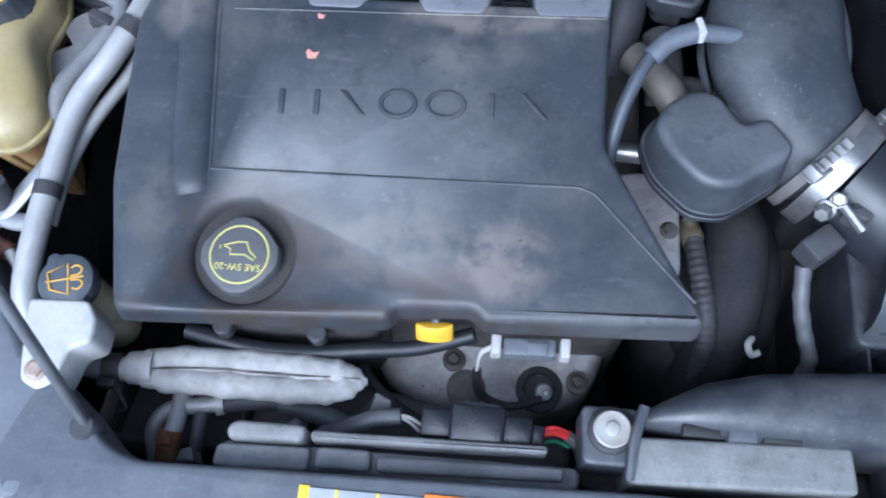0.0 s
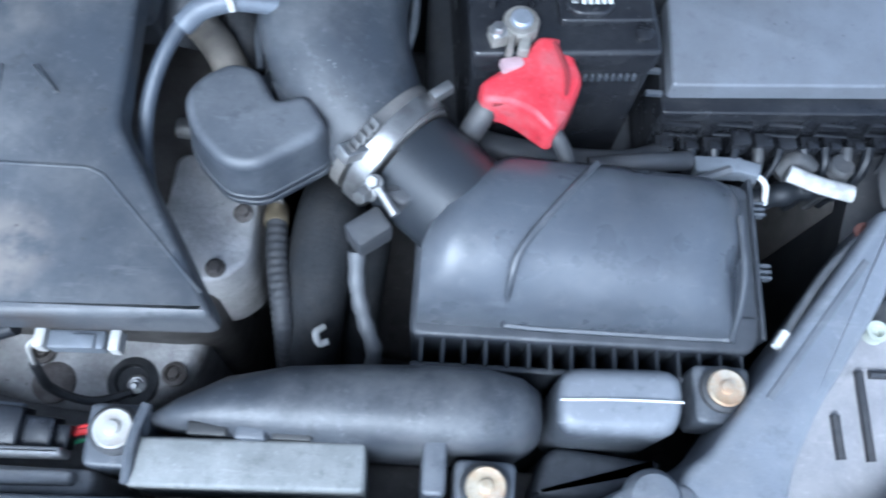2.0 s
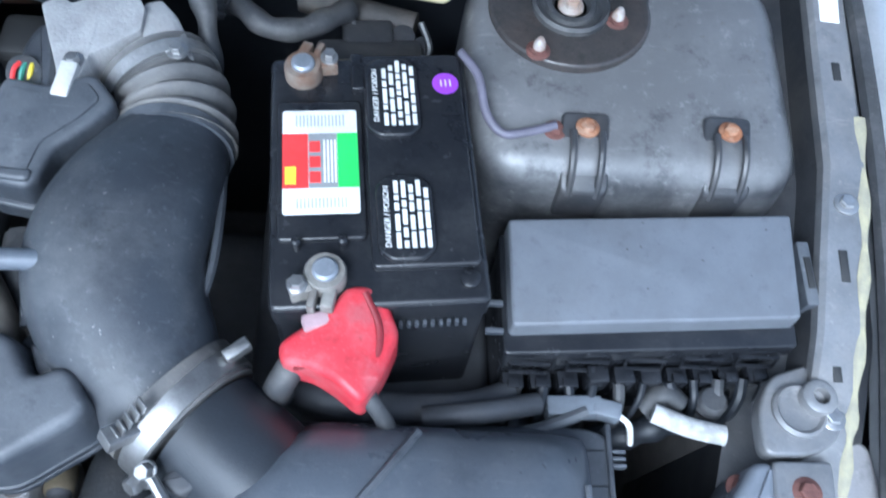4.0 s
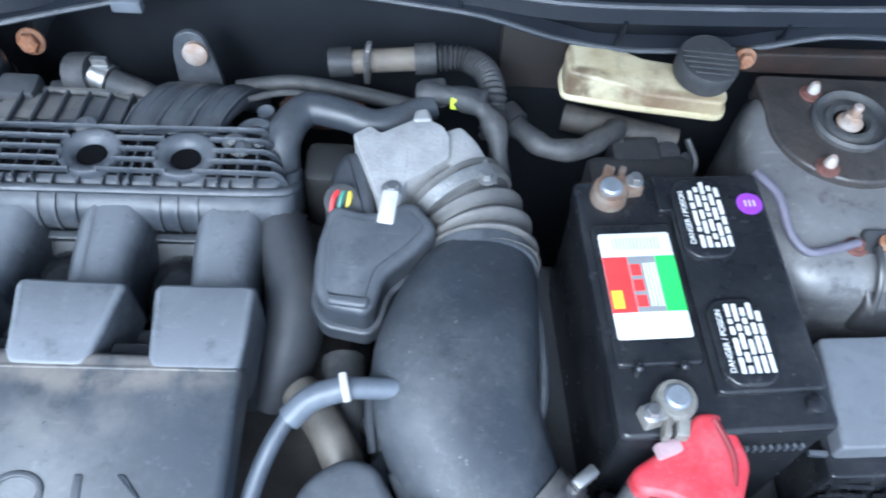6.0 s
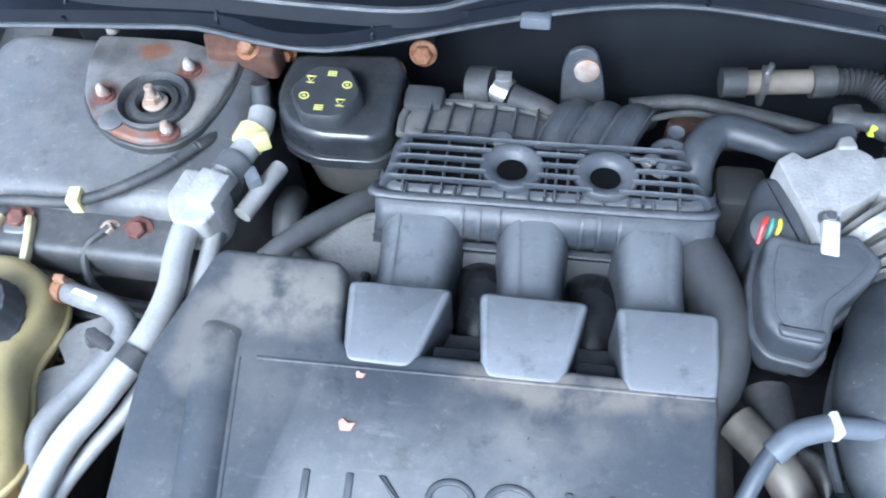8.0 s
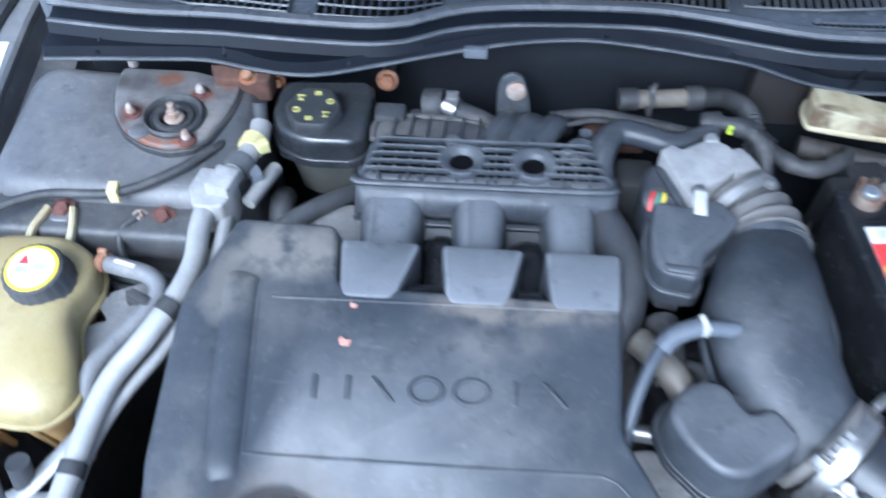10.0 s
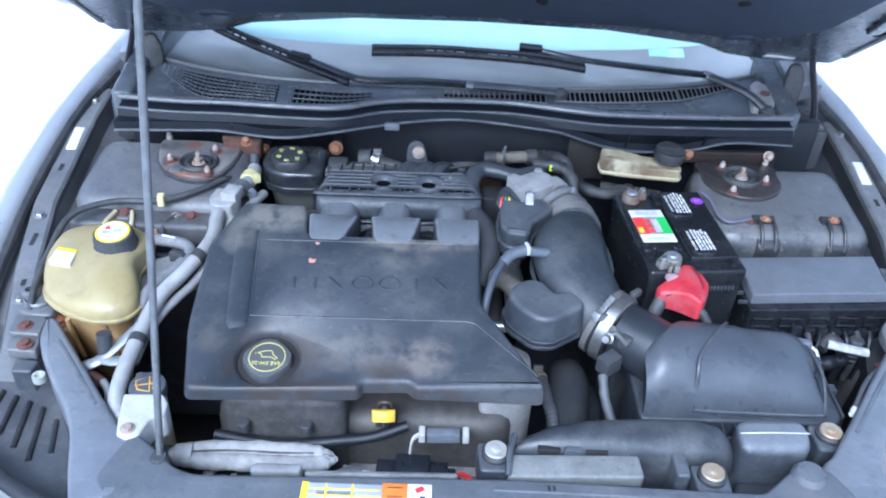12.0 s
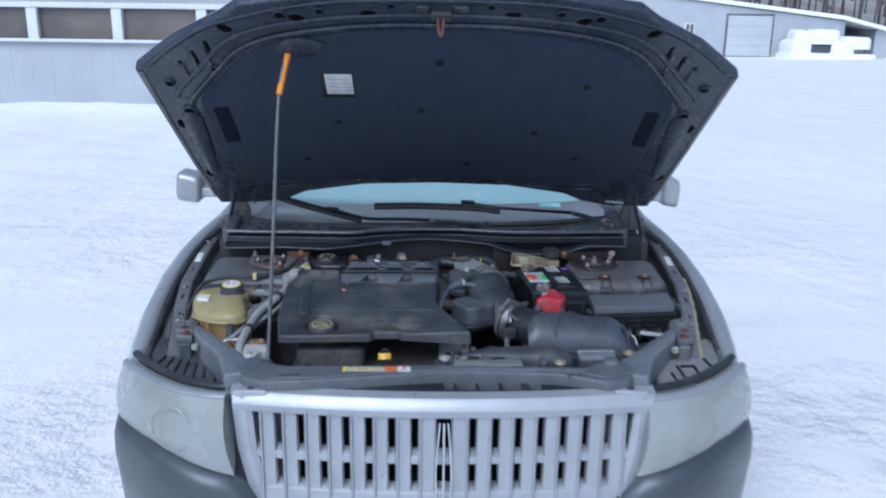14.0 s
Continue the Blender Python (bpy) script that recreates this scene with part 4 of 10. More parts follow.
def radiator_support():
    bm = B()
    slab(bm, [(-0.352, 0.110), (-0.318, 0.046), (-0.266, 0.024), (-0.170, 0.030), (-0.019, 0.050), (0.100, 0.072), (0.180, 0.082), (0.352, 0.082), (0.473, 0.074), (0.540, 0.050), (0.590, 0.032), (0.650, 0.046), (0.684, 0.105), (0.656, 0.165),
              (0.60, 0.160), (0.55, 0.118), (0.22, 0.128), (-0.22, 0.118), (-0.25, 0.128), (-0.285, 0.160), (-0.324, 0.19)], 0.83, lambda x, y: 0.886 + 0.06 * min(0.0, y - 0.085), bevel=0.006, round_r=0.012)
    p = part("radiator_support", bm, M_SUPPORT, car, "grey plastic radiator support panel")
    low = surface("dark_support_ledge", (0.026, 0.029, 0.036), (0.019, 0.021, 0.026), 0.5, scale=18.0, dust=(0.06, 0.06, 0.064), amount=0.5, grain=600.0, specular=0.2)
    # lower ledge before the plate: a front strip, and posts with open windows between them
    bm = B()
    slab(bm, [(GX - 0.505, 0.030), (GX - 0.40, 0.008), (GX - 0.2, -0.006), (GX, -0.010), (GX + 0.2, -0.006), (GX + 0.40, 0.008), (GX + 0.505, 0.030), (GX + 0.49, 0.060), (GX + 0.3, 0.046), (GX - 0.3, 0.046), (GX - 0.49, 0.060)], 0.80,
         lambda x, y: 0.852 + 0.10 * (y - 0.03), bevel=0.004, round_r=0.01)
    ledge = part("front_ledge", bm, low, p, "dark ledge before the support panel")
    for x0, x1 in ((-0.315, 0.181), (0.207, 0.213), (0.263, 0.270), (0.322, 0.330), (0.380, 0.399), (0.431, 0.672)):
        bm = B()
        slab(bm, [(x0, 0.044), (x1, 0.044), (x1, 0.098), (x0, 0.098)], 0.81, 0.8555, bevel=0.002, round_r=0.002)
        part("post", bm, low, ledge)
    bm = B()
    for x in (-0.22, 0.005, 0.18, 0.357, 0.53):
        y = 0.006 + 0.10 * (x - GX) ** 2
        lathe(bm, [(0.0115, 0), (0.0115, 0.004), (0.005, 0.007)], Matrix.Translation((x, y, 0.8505 + 0.10 * (y - 0.03))), 14)
    part("clip", bm, plain("pale_grey_clip", (0.40, 0.41, 0.43)), p, "pale plastic push clip")
    bm = B()
    tube(bm, [(-0.255, 0.040, 0.884), (-0.10, 0.052, 0.885), (0.10, 0.086, 0.886), (0.35, 0.095, 0.886), (0.50, 0.088, 0.886), (0.585, 0.060, 0.885)], lambda u: (0.0030, 0.0022), 6, 8)
    tube(bm, [(0.18, 0.108, 0.886), (0.42, 0.104, 0.886), (0.55, 0.098, 0.886)], lambda u: (0.0025, 0.0018), 6)
    part("bead", bm, M_SUPPORT, p)
    # thin black bars stand for the shade inside slits
    for x, y, l, a in ((0.255, 0.112, 0.012, 90), (0.262, 0.112, 0.012, 90), (0.505, 0.072, 0.014, 20), (0.522, 0.066, 0.010, 30), (0.498, 0.060, 0.012, 15), (-0.20, 0.060, 0.05, 5), (-0.225, 0.056, 0.016, 0)):
        bm = B()
        box(bm, (x, y, 0.8845), (l, 0.004, 0.002), (0, 0, a), bevel=0.0006, steps=1)
        part("slit_shade", bm, M_INKSHADE, p)
    # warning label in three fields
    bm = B()
    box(bm, (-0.018, 0.094, 0.8865), (0.098, 0.028, 0.0012), bevel=0.0004)
    lab = part("warning_label", bm, plain("silvery_label", (0.40, 0.42, 0.45)), p, "silvery warning label with yellow and orange fields")
    bm = B()
    box(bm, (-0.071, 0.094, 0.8865), (0.009, 0.031, 0.0014), bevel=0.0004)
    box(bm, (-0.018, 0.0985, 0.8872), (0.094, 0.0022, 0.0010), bevel=0.0003)
    box(bm, (-0.018, 0.0885, 0.8872), (0.094, 0.0022, 0.0010), bevel=0.0003)
    for x in (-0.043, -0.008):
        box(bm, (x, 0.094, 0.8872), (0.0025, 0.028, 0.0010), bevel=0.0003)
    part("yellow_field", bm, M_LABELYELLOW, lab)
    bm = B()
    box(bm, (0.048, 0.0955, 0.8865), (0.034, 0.031, 0.0014), bevel=0.0004)
    part("orange_field", bm, M_LABELORANGE, lab)
    bm = B()
    box(bm, (0.081, 0.0955, 0.8865), (0.032, 0.031, 0.0014), bevel=0.0004)
    part("white_field", bm, M_LABELWHITE, lab)
    bm = B()
    box(bm, (0.081, 0.102, 0.8878), (0.012, 0.008, 0.0006), (0, 0, 30), bevel=0.0002)
    part("red_mark", bm, M_LABELRED, lab)
    bm = B()
    for y in (0.0945, 0.0925, 0.0905):
        box(bm, (-0.03, y, 0.8873), (0.05, 0.0009, 0.0006), bevel=0.0001)
    for dx, dy in ((-0.004, 0.086), (0.006, 0.089)):
        box(bm, (0.079 + dx, dy, 0.8878), (0.007, 0.0045, 0.0006), bevel=0.0002)
    for dy in (0.086, 0.090, 0.104):
        box(bm, (0.048, dy, 0.8878), (0.02, 0.0015, 0.0006), bevel=0.0002)
    part("print", bm, M_INKSHADE, lab)


radiator_support()


M_GRILLE = surface("silver_grille_paint", (0.42, 0.437, 0.465), (0.37, 0.386, 0.41), 0.32, 0.2, scale=12.0, bump=0.02, coat=0.4)


def face_y(h):
    return -0.020 + 0.045 * (abs(h) / 0.525) ** 2


def grille():
    """A silver panel of upright bars with narrow openings between them, in two rows."""
    bm = B()
    def bar(z0, z1, h0, depth=0.03, proud=0.0, belly=0.004):
        rows = []
        for i in range(25):
            h = -h0 + 2 * h0 * i / 24
            y = face_y(h) - proud
            rows.append([(GX + h, y + depth, z0), (GX + h, y, z0 + 0.004), (GX + h, y - belly, z0 + (z1 - z0) * 0.45), (GX + h, y + belly * 0.6, z1 - 0.012), (GX + h, y + 0.014, z1 - 0.002), (GX + h, y + depth, z1)])
        loft(bm, rows)
    bar(0.806, 0.858, 0.522, 0.05, 0.006, 0.005)
    bar(0.45, 0.612, 0.455, 0.05, 0.004)
    g = part("grille", bm, M_GRILLE, car, "silver painted grille with upright bars")
    bm = B()
    bar(0.676, 0.710, 0.48, 0.03, -0.004, 0.001)
    part("cross_bar", bm, M_GRILLE, g)
    for s in (-1, 1):
        bm = B()
        loft(bm, [[(GX + s * (h0 + a), face_y(h0 + a) + b, z) for a, b in ((-0.016, 0.03), (-0.016, 0.004), (0.0, -0.006), (0.020, -0.003), (0.034, 0.006), (0.036, 0.05))]
                  for h0, z in ((0.496, 0.856), (0.492, 0.80), (0.484, 0.70), (0.462, 0.60), (0.430, 0.46))])
        part("side_bar", bm, M_GRILLE, g)
    for x, y in ((-0.296, 0.022), (0.650, 0.030)):
        bm = B()
        slab(bm, [(x - 0.045, y - 0.004), (x + 0.045, y - 0.010), (x + 0.024, y + 0.012), (x + 0.014, y + 0.028), (x - 0.014, y + 0.028), (x - 0.024, y + 0.012)], 0.846, 0.8625, bevel=0.003, round_r=0.010)
        ear = part("mounting_ear", bm, M_GRILLE, g, "silver mounting ear")
        bm = B()
        lathe(bm, [(0.0105, 0), (0.0105, 0.0022), (0.0075, 0.003)], Matrix.Translation((x, y + 0.012, 0.8610)), 16)
        part("ear_bolt", bm, M_DARK, ear)
    # near-black sheet painted for the shade behind the bars
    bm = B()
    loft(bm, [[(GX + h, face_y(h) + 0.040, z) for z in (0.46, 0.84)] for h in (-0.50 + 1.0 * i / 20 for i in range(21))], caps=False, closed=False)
    part("grille_shade_sheet", bm, M_HOLESHADE, g)
    for s in (-1, 1):
        for k in range(8):
            h = 0.0437 + 0.0565 * k
            w0, w1 = (0.0255, 0.0203) if k == 0 else (0.0203, 0.0203)
            y = face_y(h)
            prof = [(-w0, 0.028), (-w0, 0.006), (-w0 * 0.82, 0.001), (0.0, 0.002), (w1 * 0.45, 0.0), (w1 * 0.62, -0.009), (w1 * 0.74, -0.009), (w1, 0.004), (w1, 0.028)]
            bm = B()
            loft(bm, [[(GX + s * (h + a), y + b, z) for a, b in prof] for z in (0.52, 0.60, 0.70, 0.82)])
            part("grille_bar", bm, M_GRILLE, g)
    bm = B()
    tube(bm, [(GX, face_y(0) - 0.012, 0.52), (GX, face_y(0) - 0.014, 0.66), (GX, face_y(0) - 0.012, 0.80)], 0.003, 8)
    badge = part("badge", bm, M_CHROME, g, "plain narrow upright chrome badge")
    for s in (-1, 1):
        bm = B()
        tube(bm, [(GX + s * 0.010, face_y(0) - 0.010, 0.80), (GX + s * 0.0175, face_y(0) - 0.012, 0.70), (GX + s * 0.019, face_y(0) - 0.012, 0.64), (GX + s * 0.015, face_y(0) - 0.010, 0.54)], 0.0025, 8)
        part("badge_rim", bm, M_CHROME, badge)


grille()


def lens_line(u):
    """Half width, depth, foot and top of the headlight, from the grille outwards."""
    return 0.528 + 0.335 * u, 0.006 + 0.245 * u ** 1.8, 0.636 + 0.05 * min(1.0, 1.7 * u) - 0.012 * u, 0.836 - 0.014 * u


def headlight(s):
    rows = []
    for i in range(17):
        h, y, zb, zt = lens_line(i / 16)
        row = [(CX + s * (h - 0.01), y + 0.07, zt - 0.002)]
        for k in range(9):
            v = k / 8
            bulge = 0.020 * math.sin(math.pi * v)
            row.append((CX + s * (h + (0.012 - 0.032 * (1 - i / 16) ** 2) * v + bulge * 0.5), y + 0.018 - 0.022 * v - bulge * 0.7, zt + (zb - zt) * v))
        row.append((CX + s * (h - 0.01), y + 0.07, zb + 0.03))
        rows.append(row)
    bm = B()
    loft(bm, rows)
    l = part("headlight", bm, M_LENS, car, "hazy yellowed headlight")
    bm = B()
    strip = []
    for i in range(17):
        h, y, zb, zt = lens_line(i / 16)
        strip.append([(CX + s * (h + a), y + b, zt + c) for a, b, c in ((-0.006, 0.032, 0.001), (0.0, 0.016, 0.001), (0.001, 0.014, 0.006), (-0.002, 0.018, 0.011), (-0.005, 0.025, 0.013), (-0.008, 0.032, 0.012))])
    loft(bm, strip)
    part("lens_rim", bm, M_PAINT, l, "silver strip along the lens")
    bm = B()
    tube(bm, [(CX + s * (h - 0.022), y + 0.066, zt + 0.012) for h, y, zb, zt in (lens_line(i / 8) for i in range(9))], lambda u: (0.012, 0.010), 10, 3)
    part("gasket", bm, M_BODYBLACK, l, "black rubber gasket behind the strip")
    bm = B()
    h, y, zb, zt = lens_line(0.36)
    m = aim((CX + s * (h + 0.020), y - 0.008, 0.745), (s * 0.30, -0.95, 0.05))
    tube(bm, [m @ Vector((0.058 * math.cos(a), 0.058 * math.sin(a), -0.002)) for a in (2 * math.pi * i / 36 for i in range(37))], 0.0018, 8, 1, smooth=False)
    part("lamp_ring", bm, M_LENS, l, "faint round lamp behind the lens")


headlight(-1)
headlight(1)


def bumper():
    """The painted bumper skin below lamps and grille."""
    bm = B()
    line = []
    for i in range(-24, 25):
        u = i / 24
        a = abs(u)
        if a < 0.42:
            h, y, z = 0.400 * a / 0.42, -0.030 + 0.026 * (a / 0.42) ** 2, 0.47
        else:
            k = (a - 0.42) / 0.58
            h, y, zb, zt = lens_line(max(0.0, k * 1.14 - 0.14))
            if k < 0.16:
                q = k / 0.16
                h, y, zb = 0.400 + (h - 0.400) * q, 0.0 + y * q, 0.50 + (zb - 0.50) * min(1.0, 1.4 * q)
            z = zb - 0.004
            h, y = h + 0.014, y - 0.012
        line.append((math.copysign(h, u), y, z))
    end = line[-1]
    for dy, z in ((0.05, 0.674), (0.10, 0.670), (0.16, 0.662)):
        line = [(-end[0] - 0.26 * dy, end[1] + dy, z)] + line + [(end[0] + 0.26 * dy, end[1] + dy, z)]
    rows = [[(CX + h * 0.97, y + 0.05, z + 0.004), (CX + h, y + 0.004, z), (CX + h * 1.012, y - 0.014, z - 0.03), (CX + h * 1.012, y - 0.02, z - 0.09), (CX + h, y + 0.01, 0.34), (CX + h * 0.97, y + 0.05, 0.24), (CX + h * 0.95, y + 0.12, 0.20)] for h, y, z in line]
    loft(bm, rows, caps=False, closed=False)
    part("bumper", bm, M_SHADEPAINT, car, "slate-coloured bumper, silver paint darkened for shade", sharp=60)


bumper()


def cabin():
    """Doors, roof, pillars, tail and wheels, behind the engine bay."""
    bm = B()
    rows = []
    for y, zt, h in ((1.55, 1.03, 0.89), (2.2, 1.02, 0.915), (3.2, 1.03, 0.91), (4.0, 1.06, 0.88), (4.55, 1.05, 0.80), (4.72, 0.95, 0.72)):
        rows.append([(CX - h * a, y, z) for a, z in ((0.86, 0.22), (0.98, 0.35), (1.0, 0.6), (0.985, 0.85), (0.93, zt))] + [(CX + h * a, y, z) for a, z in ((0.93, zt), (0.985, 0.85), (1.0, 0.6), (0.98, 0.35), (0.86, 0.22))])
    loft(bm, rows)
    part("body_shell", bm, M_PAINT, car, sharp=50)
    bm = B()
    rows = []
    for y, z, h in ((1.72, 1.415, 0.56), (1.95, 1.47, 0.58), (2.6, 1.49, 0.58), (3.1, 1.46, 0.56), (3.3, 1.42, 0.54)):
        rows.append([(CX - h, y, z - 0.03), (CX - h * 0.9, y, z), (CX, y, z + 0.015), (CX + h * 0.9, y, z), (CX + h, y, z - 0.03), (CX, y, z - 0.05)])
    loft(bm, rows)
    part("roof", bm, M_PAINT, car, "silver roof dusted with snow", sharp=50)
    for s in (-1, 1):
        bm = B()
        tube(bm, [(CX + s * 0.74, 1.10, 1.035), (CX + s * 0.66, 1.42, 1.24), (CX + s * 0.57, 1.74, 1.40)], 0.035, 8)
        tube(bm, [(CX + s * 0.80, 2.5, 1.02), (CX + s * 0.57, 2.55, 1.46)], 0.04, 8)
        tube(bm, [(CX + s * 0.76, 3.75, 1.05), (CX + s * 0.54, 3.25, 1.42)], 0.05, 8)
        part("pillar", bm, M_PAINT, car)
        bm = B()
        slab(bm, [(1.30, 1.05), (3.6, 1.05), (3.2, 1.42), (1.80, 1.42)], -0.004, 0.004, bevel=0.002,
             m=Matrix(((0, 0, 1, CX + s * 0.70), (1, 0, 0, 0), (0, 1, 0, 0), (0, 0, 0, 1))) @ Matrix.Rotation(0, 4, "X"))
        part("side_window", bm, M_PANE, car)
        bm = B()
        slab(bm, [(-0.11, -0.06), (0.10, -0.075), (0.11, 0.05), (-0.09, 0.075)], 0, 0.10, bevel=0.03, round_r=0.03, m=pose(CX + s * (0.985 if s < 0 else 0.955), 1.50, 1.092, 90, 0, 0) @ Matrix.Diagonal((0.48 if s < 0 else 0.35, 0.9, 1, 1)))
        box(bm, (CX + s * 0.92, 1.46, 1.05), (0.14, 0.06, 0.04), bevel=0.01)
        part("mirror", bm, M_PAINT, car, "silver door mirror")
        for y in (0.72, 3.55):
            bm = B()
            lathe(bm, [(0.22, 0), (0.31, 0.01), (0.325, 0.03), (0.325, 0.18), (0.31, 0.20), (0.22, 0.21)], aim((CX + s * 0.71, y, 0.30), (s, 0, 0)), 36)
            w = part("wheel", bm, M_TYRE, car)
            bm = B()
            lathe(bm, [(0.21, 0.19), (0.21, 0.205), (0.19, 0.20), (0.17, 0.17), (0.06, 0.185), (0.05, 0.20), (0.02, 0.20)], aim((CX + s * 0.71, y, 0.30), (s, 0, 0)), 30, lambda a: 1.0)
            part("rim", bm, M_CHROME, w)
    bm = B()
    slab(bm, [(CX - 0.60, 3.30), (CX + 0.60, 3.30), (CX + 0.66, 3.78), (CX - 0.66, 3.78)], lambda x, y: 1.42 - (y - 3.30) * 0.75, lambda x, y: 1.428 - (y - 3.30) * 0.75, bevel=0.002)
    part("rear_window", bm, M_PANE, car)
    bm = B()
    slab(bm, [(CX - 0.70, 1.16), (CX + 0.70, 1.16), (CX + 0.66, 1.62), (CX - 0.66, 1.62)], 0.9, lambda x, y: 1.02 + 0.02 * math.sin((y - 1.16) * 5), bevel=0.02)
    part("dashboard", bm, M_GREYDASH, car)
    bm = B()
    for x in (CX - 0.36, CX + 0.36):
        slab(bm, [(x - 0.24, 2.35), (x + 0.24, 2.35), (x + 0.22, 2.50), (x - 0.22, 2.50)], 0.5, 1.16, bevel=0.04, round_r=0.04)
        slab(bm, [(x - 0.13, 2.40), (x + 0.13, 2.40), (x + 0.13, 2.49), (x - 0.13, 2.49)], 1.18, 1.34, bevel=0.03, round_r=0.02)
    part("seat", bm, M_GREYDASH, car)


cabin()


def glass_foot(u):
    """Depth of the windshield's foot, u from -1 to 1 across the car."""
    return 1.005 + 0.045 * u + 0.05 * u * u + 0.11 * u ** 4


def windshield():
    """A bowed pane from the cowl to the roof, with a sky reflection painted over its upper part."""
    def row(v, out=0.0):
        r = []
        for i in range(21):
            u = -1 + i / 10
            h = (0.735 - 0.19 * v) * u
            y = 1.010 + (glass_foot(u) - 1.010) * (1 - 0.4 * v) + 0.725 * v
            z = 1.048 + 0.385 * v - 0.03 * v * v
            r.append((CX + h, y - out * 0.45, z + out * 0.9))
        return r
    bm = B()
    loft(bm, [row(k / 8) for k in range(9)] + [row(1 - k / 8, -0.005) for k in range(9)], caps=False, closed=False)
    w = part("windshield", bm, M_GLASS, car, "tinted windshield with a sky reflection painted over its upper part", sharp=60)
    w.visible_shadow = False
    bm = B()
    # opaque sheet just above the glass, coloured as the sky it reflects
    def sky_sheen(v, out):
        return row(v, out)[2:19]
    loft(bm, [sky_sheen(0.13 + 0.8 * k / 8, 0.003) for k in range(9)], caps=False, closed=False)
    part("sky_sheen", bm, M_SKYSHEEN, w, "pale cyan sheet painted as sky reflected in the glass", sharp=60).visible_shadow = False
    bm = B()
    slab(bm, [(0.60, -0.02), (0.68, -0.02), (0.68, 0.005), (0.60, 0.005)], 0.0, 0.002, bevel=0.0006, m=Matrix.Translation((-0.048, 1.133, 1.094)) @ pose(0, 0, 0, 26, 0, 2))
    part("sticker", bm, M_CYANST, w, "small pale cyan sticker")


windshield()

SEAL = [(-0.56, 0.922), (-0.435, 0.912), (-0.33, 0.914), (-0.22, 0.909), (-0.11, 0.912), (-0.037, 0.945), (0.05, 0.964), (0.22, 0.972), (0.33, 0.955), (0.44, 0.938), (0.665, 0.946), (0.84, 0.960)]
LIP = [(-0.575, 0.858), (-0.44, 0.870), (-0.318, 0.876), (-0.256, 0.858), (-0.192, 0.860), (-0.103, 0.888), (-0.004, 0.915), (0.076, 0.930), (0.149, 0.936), (0.258, 0.930), (0.363, 0.923), (0.46, 0.922), (0.60, 0.926), (0.72, 0.925), (0.90, 0.918)]


def cowl():
    left, right = -0.548, 0.826
    def even(points, height):
        """The line through those points, at 61 even steps of x."""
        line, out = catmull([(x, y, 0.0) for x, y in points], 8), []
        for i in range(61):
            x = left + (right - left) * i / 60
            a, c = next(((p, q) for p, q in zip(line, line[1:]) if q.x >= x), (line[-2], line[-1]))
            k = (x - a.x) / max(1e-6, c.x - a.x)
            out.append(Vector((x, a.y + (c.y - a.y) * k, height(x))))
        return out
    def at(line, x):
        k = (x - left) / (right - left) * 60
        i = max(0, min(59, int(k)))
        return line[i].lerp(line[i + 1], k - i)
    seal = even(SEAL, lambda x: 1.036)
    lip = even(LIP, lambda x: 0.994 + 0.018 * math.exp(-((x - 0.13) / 0.20) ** 2) - 0.030 * min(1.0, max(0.0, (x - 0.34) / 0.12)) * min(1.0, max(0.0, (0.70 - x) / 0.10)))
    bm = B()
    loft(bm, [[(a.x, a.y, a.z) for a in lip], [(a.x, a.y + 0.004, a.z + 0.016) for a in lip], [(b.x, b.y - 0.030, b.z - 0.026) for b in seal], [(b.x, b.y - 0.022, b.z - 0.012) for b in seal],
              [(b.x, b.y - 0.004, b.z - 0.010) for b in seal], [(b.x, b.y + 0.012, b.z - 0.004) for b in seal]], caps=False, closed=False)
    c = part("cowl_trim", bm, M_COWL, car, "black cowl trim along the firewall")
    bm = B()
    tube(bm, [(p.x, p.y, p.z + 0.003) for p in seal[::2]], lambda u: (0.0085, 0.0065), 8, 2)
    part("cowl_seal", bm, surface("pale_sheen_rubber", (0.115, 0.122, 0.135), (0.085, 0.09, 0.10), 0.30, scale=20.0, dust=(0.18, 0.18, 0.185), amount=0.5), c, "shiny grey rubber cowl seal")
    bm = B()
    tube(bm, [(p.x, p.y - 0.021, p.z - 0.012) for p in seal[::2]], lambda u: (0.0040, 0.0030), 6, 2)
    part("seal_lip", bm, M_GREYPLASTIC, c)
    bm = B()
    tube(bm, [(p.x, p.y - 0.001, p.z) for p in lip[::3]], 0.0030, 6, 3)
    part("lip", bm, M_GREYPLASTIC, c)
    for i in range(8):
        p = lip[3 + i * 7]
        q = at(seal, p.x)
        bm = B()
        tube(bm, [(p.x, p.y - 0.001, p.z + 0.008), (p.x, p.y * 0.5 + q.y * 0.5 - 0.017, p.z * 0.5 + q.z * 0.5 - 0.012), (p.x, q.y - 0.030, q.z - 0.024)], 0.0025, 6, 2)
        part("rib", bm, M_COWL, c)
    bm = B()
    box(bm, (-0.002, 0.911, 0.996), (0.030, 0.012, 0.014), bevel=0.003)
    part("clip", bm, M_GREYCONN, c, "pale grey clip on the cowl edge")
    # panel up to the glass
    back = [Vector((p.x, glass_foot(max(-1.0, min(1.0, (p.x - CX) / 0.735))) + 0.008, 1.052)) for p in seal]
    mid = [Vector((p.x, p.y * 0.55 + q.y * 0.45, 1.036)) for p, q in zip(seal, back)]
    bm = B()
